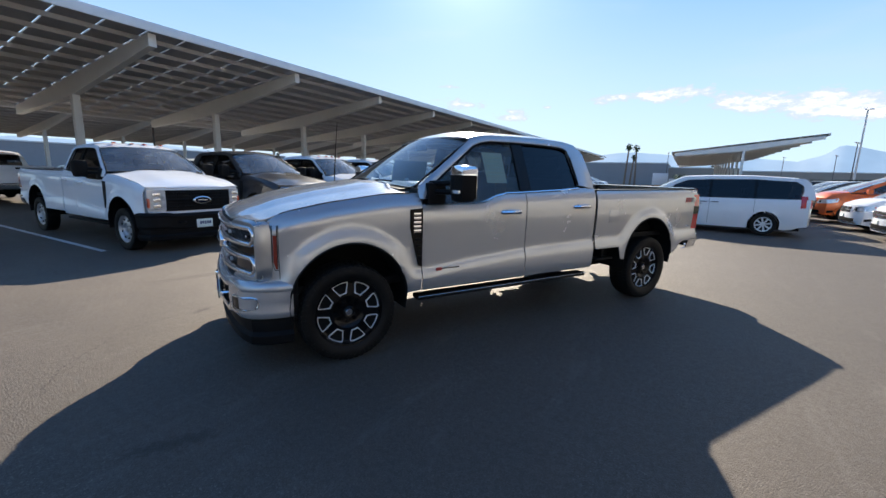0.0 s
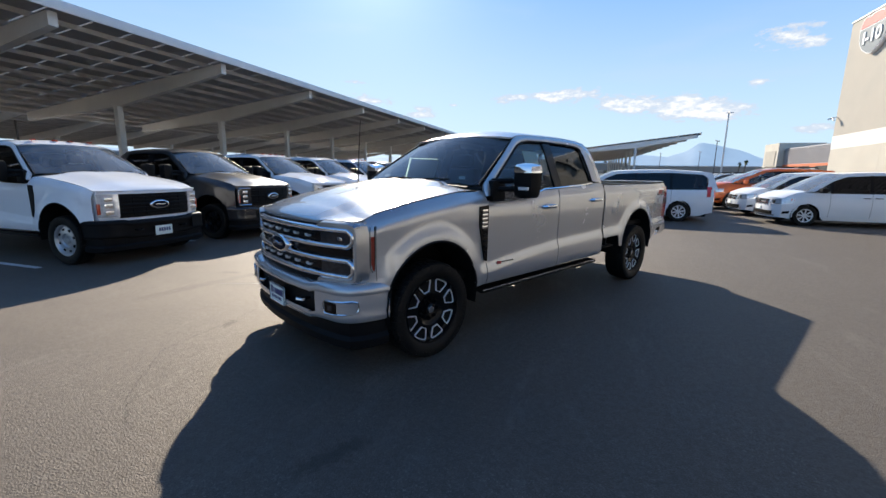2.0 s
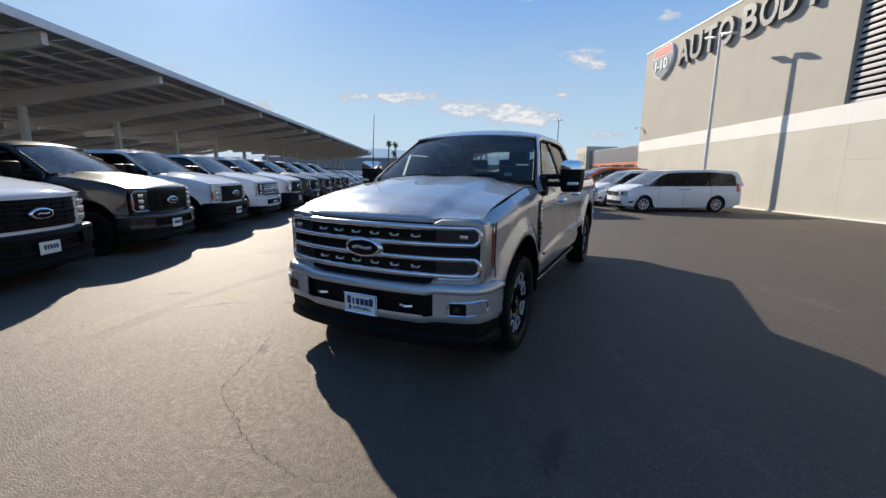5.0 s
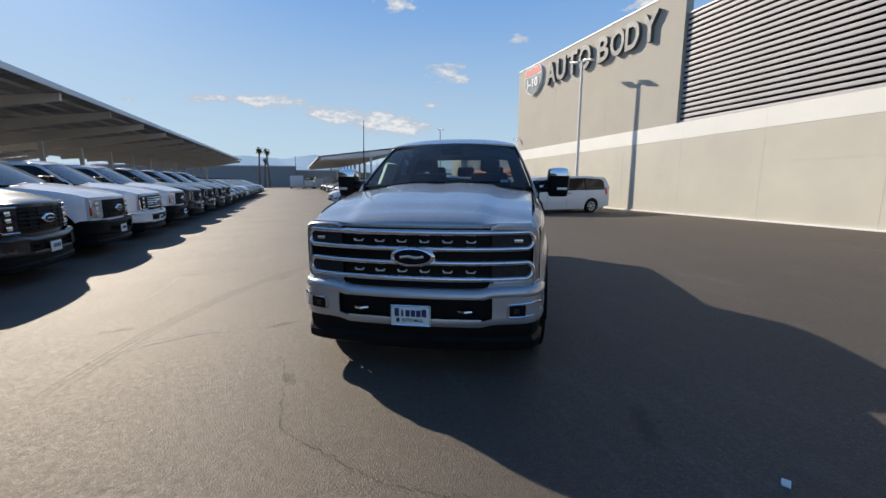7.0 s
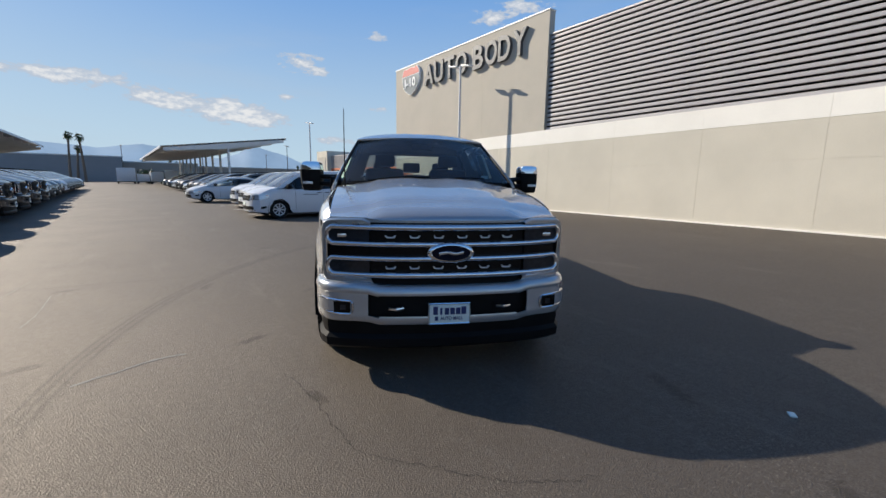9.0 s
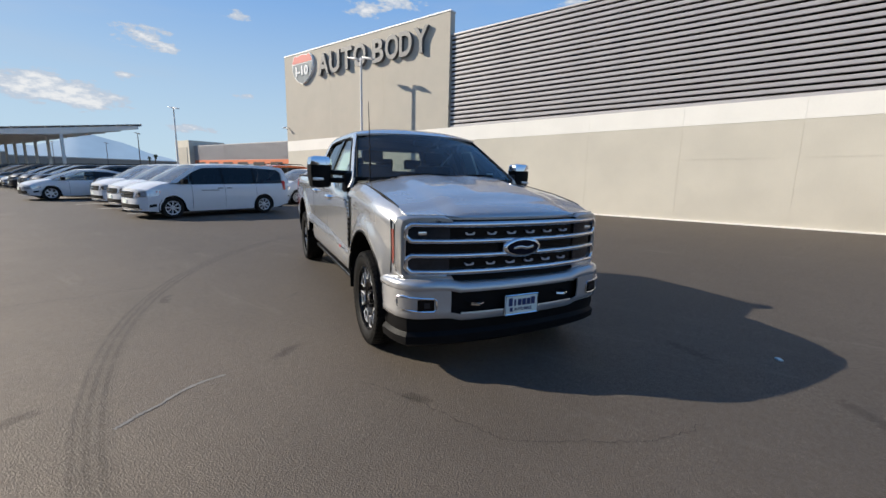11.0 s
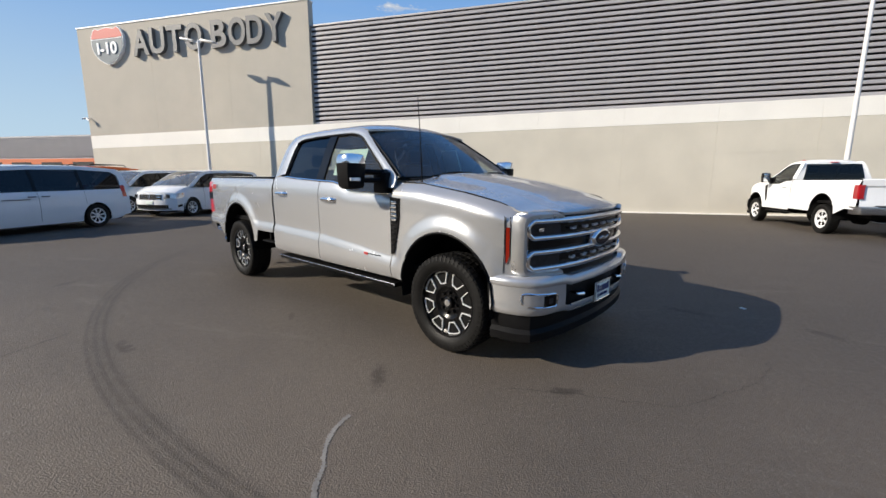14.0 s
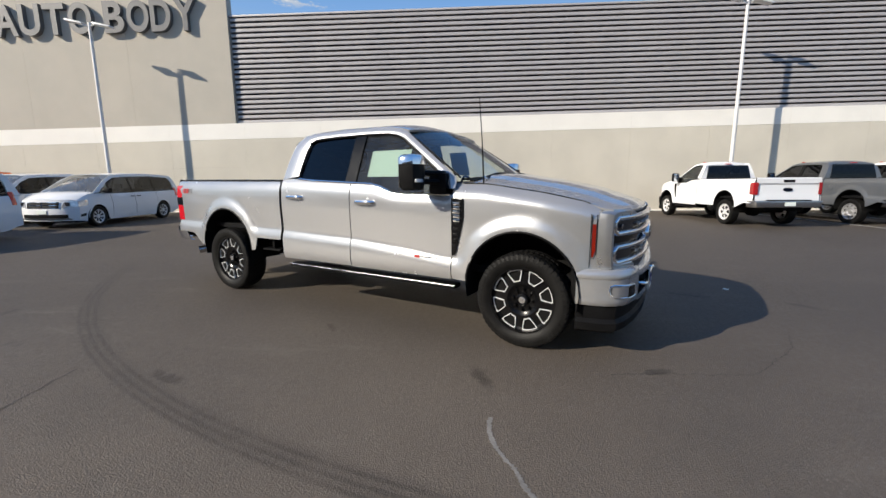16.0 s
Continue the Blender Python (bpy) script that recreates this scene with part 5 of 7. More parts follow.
    if hero:
        for s_ in SIDES:
            x0, x1, z0, z1 = (2.36, 2.61, 1.5, 1.8) if s_ > 0 else (2.34, 2.83, 1.47, 1.735)
            part("window_sticker", sheet(bmesh.new(), [[(X(x), s_ * (gy(z) - 0.03), z) for z in np.linspace(z0, z1, 4)] for x in (x0, x1)]), M["sticker"], car, "pale green price sticker in the side window")
            for k in range(6):
                z = z1 - 0.035 - 0.036 * k
                if s_ > 0:
                    part("sticker_bar", boxed(X(x0 + 0.03), X(x1 - (0.03 if k % 3 else 0.1)), s_ * (gy(z) - 0.028), s_ * (gy(z) - 0.0265), z - 0.005, z + 0.005), M["ink"], car)
        part("windscreen_tag", boxed(X(3.36), X(3.365), 0.6, 0.68, 1.5, 1.53), M["paper"], car)
        tubep = [(X(3.62), -0.84, 1.41), (X(3.6), -0.84, 1.78), (X(3.57), -0.84, 2.15)]
        part("antenna", tube(bmesh.new(), tubep, [0.008, 0.005, 0.003], 6), M["black"], car, "thin black whip antenna")
        part("roof_fin", boxed(X(1.5), X(1.62), -0.03, 0.03, 2.05, 2.085, 0.012), B, car)
    if not hero:  # clearance lamps
        for y in (-0.45, -0.12, 0.12, 0.45):
            if face == "work":
                part("roof_marker_lamp", boxed(XC(2.6), XC(2.68), y - 0.03, y + 0.03, 2.02, 2.05, 0.01), M["amber"], car)
    for x in (RA, FA + 0.02 + dx):
        for s in SIDES:
            add_wheel(car, wheels, x, s * ((1.03 if wheels == "black" else 1.01) - (TYRE_W if wheels == "black" else 0.25) / 2), TYRE_R if wheels == "black" else 0.4)
    return car


HERO = pose(-1.0746, 6.308, 0, 0, 0, -118.96)
pickup("silver crew-cab pickup truck with chrome grille and black wheels", "silver", HERO, face="platinum", wheels="black", hero=True)


# ---- ground ----
bm = bmesh.new()
bm.faces.new([bm.verts.new(p) for p in ((-3000, -3000, 0), (3000, -3000, 0), (3000, 3000, 0), (-3000, 3000, 0))])
solo("ground", bm, M["asphalt"], "weathered grey asphalt parking lot with cracks and tyre scuffs", "asphalt", kind="structure")


def ribbon(name, pts, width, mat, label, z=0.004, ragged=0.0, step=0.05, seed=1):
    """A thin strip lying on the ground along a wandering line."""
    rng = random.Random(seed)
    line = spline([(x, y, 0) for x, y in pts], 24)
    rows = []
    dx = dy = 0.0
    for i, p in enumerate(line):
        q = line[min(i + 1, len(line) - 1)] - line[max(i - 1, 0)]
        q.normalize()
        n = Vector((-q.y, q.x, 0))
        if ragged:
            dx = dx * 0.8 + rng.uniform(-1, 1) * ragged
            w = width * rng.uniform(0.35, 1.2)
        else:
            w = width
        c = p + n * dx
        rows.append([(c.x + n.x * w / 2, c.y + n.y * w / 2, z), (c.x - n.x * w / 2, c.y - n.y * w / 2, z)])
    return solo(name, sheet(bmesh.new(), rows), mat, label, kind="structure")


ribbon("pavement_crack", [(-4.45, 2.75), (-4.43, 2.35), (-4.43, 1.9), (-4.41, 1.58), (-4.22, 1.3), (-4.0, 1.03), (-3.77, 0.82), (-3.53, 0.69)], 0.0042, M["crack"], "jagged crack in the asphalt", ragged=0.012, seed=3)
ribbon("pavement_crack", [(-6.6, 7.02), (-5.97, 6.96), (-5.4, 6.85), (-5.05, 6.74), (-4.8, 6.72), (-4.57, 6.75), (-4.38, 6.73)], 0.009, M["crack"], "dark open crack in the asphalt", ragged=0.006, seed=6)
ribbon("pavement_scrape", [(-5.72, 3.44), (-5.57, 3.5), (-5.45, 3.53), (-5.29, 3.6), (-5.12, 3.62), (-5.0, 3.6)], 0.032, M["scar"], "pale scrape mark on the asphalt", z=0.003, ragged=0.002, seed=8)
scuffs = [(-6.2, 5.2, -6.1, 6.5), (-6.7, 6.2, -6.4, 7.6)]
for k, (x, y, u, v) in enumerate(scuffs):
    ribbon("pavement_scrape", [(x, y), ((x + u) / 2 + 0.03, (y + v) / 2), (u, v)], 0.01, M["scar"], "pale scrape mark on the asphalt", z=0.0025, ragged=0.005, seed=60 + k)
litter = solo("litter", boxed(-0.03, 0.03, -0.02, 0.02, 0.0, 0.01, 0.003), M["paper"], "small white scrap of paper on the asphalt", "litter")
litter.matrix_basis = pose(-2.0, 0.24, 0.0, 0, 0, 30)
for k in range(-4, 18):  # stalls under and before the long canopy
    y = 3.16 + 2.78 * k
    ribbon("parking_line", [(-15.2, y), (-12.0, y), (-9.0, y)], 0.1, M["line"], "white painted parking line")
for k in range(12):
    y = 17.55 + 2.85 * k
    ribbon("parking_line", [(-1.3, y), (1.5, y), (3.6, y)], 0.1, M["line"], "white painted parking line")
for k in range(5):
    y = -8.7 - 2.9 * k
    ribbon("parking_line", [(4.4, y), (7.0, y), (10.6, y)], 0.1, M["line"], "white painted parking line")

# ---- body-shop building ----
WALL = 12.13
END_N, STEP_Y, END_S = 28.05, 13.74, -46.0
core = thing("building", "large tan stucco body-shop building with grey ribbed siding", "building", kind="structure")
flat("wall", boxed(WALL + 0.012, 42, STEP_Y, END_N - 0.03, -1.2, 8.6), M["stucco_dark"], core)
flat("wall", boxed(WALL + 0.2, 42, END_S, STEP_Y, -1.2, 8.8), M["stucco_dark"], core)
flat("parapet", boxed(WALL + 0.012, WALL + 0.42, STEP_Y, END_N - 0.03, 8.6, 9.99), M["stucco_dark"], core)
part("roof_coping", boxed(WALL - 0.03, WALL + 0.45, STEP_Y - 0.03, END_N + 0.03, 9.99, 10.05), M["cap"], core, "white metal coping")
part("roof_coping", boxed(WALL + 0.1, 42.1, END_S, STEP_Y - 0.03, 8.82, 8.9, 0.01), M["slat"], core, "grey metal coping")
# upper face of the tall block in cast panels
for y0, y1 in ((STEP_Y, 18.4), (18.4, 23.2), (23.2, END_N)):
    flat("wall_panel", boxed(WALL, WALL + 0.01, y0 + 0.003, y1 - 0.003, 4.22, 9.99), M["stucco_dark"], core)
joints = [END_N] + [y for y in [2.77 + 3.53 * k for k in range(7, -14, -1)] if END_S < y < END_N - 0.5] + [END_S]
for a, b in zip(joints, joints[1:]):
    for z0, z1 in ((-1.2, 2.28), (2.28, 3.54)):
        flat("wall_panel", boxed(WALL, WALL + 0.011, b + 0.003, a - 0.003, z0 + 0.003, z1 - 0.003), M["stucco"], core)
    flat("cream_band", boxed(WALL - 0.006, WALL + 0.25, b + 0.002, a - 0.002, 3.542, 4.25), M["band"], core, "cream painted band")
flat("wall_core", boxed(WALL + 0.012, WALL + 0.25, END_S, STEP_Y, -1.2, 3.54), M["stucco"], core)
# ribbed siding, slat by slat
SLATS = 21
pitch = (8.85 - 4.25) / SLATS
bm = bmesh.new()
prism(bm, [(0.0, 0.0), (0.075, 0.006), (0.08, 0.03), (0.066, 0.128), (0.05, 0.142), (0.0, 0.142)], lambda u, v, d: (-u, d, v), END_S, STEP_Y - 0.04)
slat_me = mesh_of("slat", bm, M["slat"], 30)
for k in range(SLATS):
    put("slat", slat_me, core, Matrix.Translation((WALL + 0.215, 0, 4.255 + k * pitch)))
# near-black backing paints the shadow lines between the slats
part("siding_backing", boxed(WALL + 0.2, WALL + 0.215, END_S, STEP_Y - 0.02, 4.2, 8.83), M["painted_shade"], core)
# north side low siding wall and security cameras
cam_thing = thing("security_camera", "white security camera on the building corner", "security camera")
part("bracket", boxed(WALL - 0.2, WALL, 27.87, 27.92, 4.74, 4.79, 0.01), M["cap"], cam_thing)
bm = tube(bmesh.new(), [(WALL - 0.2, 27.89, 4.76), (WALL - 0.24, 27.72, 4.6)], 0.04, 10)
part("camera_housing", bm, M["cap"], cam_thing)
bm = tube(bmesh.new(), [(WALL - 0.2, 27.93, 4.77), (WALL - 0.34, 28.08, 4.7)], 0.045, 10)
part("camera_housing", bm, M["cap"], cam_thing)

# sign: raised letters and a shield
sign = thing("wall_sign", "raised grey letters reading AUTO BODY on a stucco wall", "sign")
for word, y_left, step in (("AUTO", 24.1, 1.12), ("BODY", 19.15, 1.05)):
    for k, ch in enumerate(word):
        bm = lettering(ch, 1.31, 0.2, 0.026, step * (0.93 if ch in "AOY" else 0.86))
        bmesh.ops.transform(bm, matrix=Matrix(((0, 0, -1, WALL - 0.105), (-1, 0, 0, y_left - k * step), (0, 1, 0, 8.23), (0, 0, 0, 1))), verts=bm.verts)
        part("letter", bm, M["letter"], sign)
shield = thing("shield_sign", "red and slate highway shield sign reading I-10", "sign")


def shield_outline(w, h):
    half = [(0.0, 0.5), (0.12, 0.485), (0.24, 0.45), (0.34, 0.5), (0.42, 0.44), (0.5, 0.28), (0.5, 0.02), (0.44, -0.16), (0.3, -0.34), (0.13, -0.45), (0.0, -0.5)]
    return [(x * w, y * h) for x, y in half] + [(-x * w, y * h) for x, y in half[-2:0:-1]]


def on_wall(yc, zc):
    return lambda u, v, d: (WALL - d, yc - u, zc + v)


part("border", prism(bmesh.new(), shield_outline(2.2, 1.93), on_wall(25.85, 8.89), 0.0, 0.15), M["sign_white"], shield, "white shield border")
low = [(x, y) for x, y in shield_outline(2.11, 1.85) if y < 0.3]
low = [(1.045, 0.37)] + low + [(-1.045, 0.37)]
top = [(x, y) for x, y in shield_outline(2.11, 1.85) if y > 0.4]
part("lower_field", prism(bmesh.new(), low, on_wall(25.85, 8.89), 0.13, 0.162), M["slate"], shield, "slate field")
topl = sorted([p for p in top if p[0] < -0.01], key=lambda p: p[0]) + sorted([p for p in top if p[0] >= -0.01], key=lambda p: p[0])
part("upper_field", prism(bmesh.new(), [(-1.03, 0.42)] + topl + [(1.03, 0.42)], on_wall(25.85, 8.89), 0.13, 0.162), M["sign_red"], shield, "red field")
bm = lettering("I-10", 0.62, 0.05, 0.03, 1.35)
bmesh.ops.transform(bm, matrix=Matrix(((0, 0, -1, WALL - 0.175), (-1, 0, 0, 25.85 + 0.67), (0, 1, 0, 8.48), (0, 0, 0, 1))), verts=bm.verts)
part("lettering", bm, M["sign_white"], shield, "white lettering")
# the lot rises to the south and the building's courses rise with it
FALL = 0.02
for me in {ob.data for top in (core, sign, shield) for ob in top.children}:
    for v in me.vertices:
        v.co.z -= FALL * (v.co.y - 5.0)
part("wall_footing", boxed(WALL - 0.05, WALL, END_S, END_N, 0, 0.06), M["band"], core)


# ---- lamp posts ----
def lamp_post(x, y, h, mat, label, spread=0.75, turn=0.0):
    t = thing("lamp_post", label, "lamp post", "lamp posts", pose(x, y, 0, 0, 0, turn))
    part("base", lathe(bmesh.new(), [(0.28, 0), (0.28, 0.62), (0.26, 0.66), (0.0001, 0.66)], 20, "z"), M["concrete"], t, "round concrete base")
    part("pole", tube(bmesh.new(), [(0, 0, 0.62), (0, 0, h * 0.5), (0, 0, h)], [0.085, 0.075, 0.06], 12), mat, t)
    for s in (1, -1):
        bm = bmesh.new()
        tube(bm, [(0, 0, h - 0.12), (0, s * 0.3, h - 0.06)], 0.03, 8)
        part("arm", bm, mat, t)
        bm = boxed(-0.16, 0.16, 0.0, 0.72, -0.04, 0.04, 0.02)
        bmesh.ops.transform(bm, matrix=pose(0, s * 0.22, h - 0.04, 12 * s, 0, 0 if s > 0 else 180), verts=bm.verts)
        part("lamp_head", bm, mat, t, "flat lamp head")
    return t


lamp_post(10.75, 18.83, 7.95, M["pole"], "tall white twin-head lamp post beside a wall")
lamp_post(10.7, -7.99, 8.5, M["pole"], "tall white twin-head lamp post beside a wall")
lamp_post(12.24, 46.7, 7.6, M["pole"], "tall twin-head lamp post far across the lot")
for x, y, h in ((21.5, 84, 7.6), (8.0, 92, 7.6), (30, 130, 8), (-4, 118, 8), (-60, 60, 8), (-42, 20, 7.5), (22, 140, 8)):
    lamp_post(x, y, h, M["pole_dark"], "far dark twin-head lamp post")


# ---- solar canopies ----
def canopy(label, x_hi, z_hi, x_lo, z_lo, y0, bays, near=0, post_u=0.5, gap=0.026):
    """A one-slope solar carport; its beams stand bay by bay along y."""
    c = thing("solar_canopy", label, "solar canopy", "solar canopies")
    bay = 5.28
    run = math.hypot(x_hi - x_lo, z_hi - z_lo)
    ux, uz = (x_lo - x_hi) / run, (z_lo - z_hi) / run

    def P(u, n):
        return (x_hi + ux * u + (-uz if ux > 0 else uz) * n * 0, z_hi + uz * u + n)
    rows = 6
    ml = run / rows
    y_end = y0 + bay * bays
    tilt = math.degrees(math.atan2(z_hi - z_lo, x_hi - x_lo))
    frame_bm = boxed(-ml / 2 + 0.006, ml / 2 - 0.006, -bay / 10 + gap, bay / 10 - gap, -0.02, 0.02)
    module = mesh_of("solar_panel", frame_bm, M["solar"], 30)
    rest = []
    for r in range(rows):
        u = (r + 0.5) * ml
        x, z = P(u, 0.0)
        for k in range(bays * 5):
            y = y0 + (k + 0.5) * bay / 5
            if k < near * 5:
                put("solar_panel", module, c, pose(x, y, z, 0, -tilt, 0))
            else:
                rest.append((x, y, z))
    if rest:
        bm = bmesh.new()
        ca, sa = math.cos(radians(tilt)), math.sin(radians(tilt))
        a, b = ml / 2 - gap / 2, bay / 10 - gap / 2
        for x, y, z in rest:
            vs = [bm.verts.new((x + ca * i * a - 0 * sa, y + j * b, z + sa * i * a + n)) for i in (-1, 1) for j in (-1, 1) for n in (-0.02, 0.02)]
            for f in ((0, 1, 3, 2), (4, 6, 7, 5), (0, 4, 5, 1), (2, 3, 7, 6), (0, 2, 6, 4), (1, 5, 7, 3)):
                bm.faces.new([vs[i] for i in f])
        tagged(part("solar_panel_rest", bm, M["solar"], c), kind="stuff")
    for r in range(rows * 2 + 1):
        u = min(run - 0.06, max(0.06, r * ml / 2))
        x, z = P(u, 0.0)
        part("purlin", boxed(x - 0.035, x + 0.035, y0, y_end, z - 0.15, z - 0.024), M["purlin"], c)
    x, z = P(-0.02, 0.0)
    part("fascia", boxed(x - 0.03, x + 0.03, y0 - 0.05, y_end + 0.05, z - 0.2, z + 0.05, 0.01), M["cap"], c, "pale metal fascia")
    x, z = P(run + 0.02, 0.0)
    part("fascia", boxed(x - 0.03, x + 0.03, y0 - 0.05, y_end + 0.05, z - 0.2, z + 0.05, 0.01), M["cap"], c, "pale metal fascia")
    px, pz = P(run * post_u, 0)
    poly = []
    for u, n in ((0.25, -0.153), (run - 0.25, -0.153), (run - 0.25, -0.5), (run * post_u + 0.3, -0.78), (run * post_u - 0.3, -0.78), (0.25, -0.5)):
        poly.append(P(u, n))
    bm = prism(bmesh.new(), poly, lambda u, v, d: (u, d, v), -0.11, 0.11)
    beam_me = mesh_of("beam", bm, M["beam"], 30)
    post_me = mesh_of("post", boxed(-0.12, 0.12, -0.12, 0.12, 0, pz - 0.7, 0.03), M["beam"], 30)
    for k in range(bays + 1):
        y = y0 + bay * k
        yk = y + (0.2 if k == 0 else -0.2 if k == bays else 0)
        put("beam", beam_me, c, Matrix.Translation((0, yk, 0)))
        put("post", post_me, c, Matrix.Translation((px, yk, 0)))
    return c


canopy("long cream steel solar canopy over parked trucks", -13.55, 5.55, -25.4, 4.1, 6.7 - 5.28 * 4, 19, near=9, gap=0.028)
canopy("second cream steel solar canopy behind the first", -37.8, 5.6, -49.6, 4.15, 13.0 - 5.28 * 6, 18)
canopy("far cream steel solar canopy over parked cars", 11.7, 6.3, -1.4, 4.6, 53.5, 9)


# ---- vans, cars ----
VAN = dict(wb=3.08, nose=4.02, tail=-1.13, hw=0.985, low=0.2, arch=0.385, cowl=3.1,
           belt=[(-1.2, 1.10), (0.5, 1.07), (2.4, 1.05), (3.15, 1.06)], hood=[(3.1, 1.1), (3.5, 1.06), (3.8, 0.98), (4.02, 0.87)], crown=0.05,
           frame=[((-1.1, 1.1), (-0.8, 1.13)), ((-1.06, 1.35), (-0.84, 1.3)), ((-0.99, 1.56), (-0.83, 1.48)), ((-0.86, 1.685), (-0.68, 1.6)), ((0.3, 1.745), (0.3, 1.65)), ((1.4, 1.73), (1.4, 1.63)), ((2.12, 1.685), (2.05, 1.59)), ((2.5, 1.5), (2.38, 1.45)), ((2.85, 1.28), (2.66, 1.26)), ((3.14, 1.09), (2.88, 1.11))],
           lean=0.34, roofz=0.03, rear=(-1.13, 1.12, -0.94, 1.66), wind=(3.14, 1.08, 2.12, 1.68), wheel="cover", wr=0.335,
           pillars=[0.28, 1.42, 2.42], grille=(0.5, 0.64, 0.83), lamp=(0.56, 0.9, 0.66, 0.84), tail_lamp=(0.86, 1.2))
SEDAN = dict(VAN, wb=2.8, nose=3.72, tail=-1.05, hw=0.92, arch=0.36, cowl=2.75, belt=[(-1.1, 0.98), (0.5, 0.95), (2.8, 0.9)], hood=[(2.75, 0.95), (3.2, 0.88), (3.5, 0.8), (3.72, 0.68)],
             frame=[((-0.75, 0.98), (-0.35, 1.0)), ((-0.5, 1.12), (-0.2, 1.1)), ((-0.1, 1.32), (0.05, 1.24)), ((0.5, 1.44), (0.5, 1.34)), ((1.1, 1.46), (1.1, 1.37)), ((1.6, 1.42), (1.55, 1.34)), ((2.1, 1.22), (1.95, 1.18)), ((2.75, 0.93), (2.5, 0.95))],
             rear=(-0.75, 0.98, 0.3, 1.40), wind=(2.78, 0.93, 1.55, 1.42), wheel="sedan", pillars=[1.1], grille=(0.4, 0.42, 0.6), lamp=(0.46, 0.82, 0.5, 0.63), tail_lamp=(0.72, 0.92), deck=True)
SUV = dict(VAN, wb=2.85, nose=3.78, tail=-1.05, hw=0.95, low=0.25, arch=0.4, cowl=2.85, belt=[(-1.1, 1.12), (0.5, 1.08), (2.9, 1.05)], hood=[(2.85, 1.12), (3.3, 1.08), (3.6, 1.02), (3.78, 0.85)],
           frame=[((-0.98, 1.12), (-0.75, 1.16)), ((-0.92, 1.35), (-0.7, 1.35)), ((-0.75, 1.6), (-0.5, 1.55)), ((-0.3, 1.68), (-0.2, 1.58)), ((0.5, 1.71), (0.5, 1.61)), ((1.2, 1.7), (1.2, 1.6)), ((1.65, 1.65), (1.6, 1.56)), ((2.1, 1.45), (1.95, 1.4)), ((2.85, 1.1), (2.55, 1.12))],
           rear=(-1.02, 1.14, -0.8, 1.64), wind=(2.88, 1.1, 1.62, 1.655), wheel="sedan", wr=0.36, pillars=[0.3, 1.25], grille=(0.46, 0.54, 0.8), lamp=(0.52, 0.86, 0.68, 0.82), tail_lamp=(0.95, 1.25))


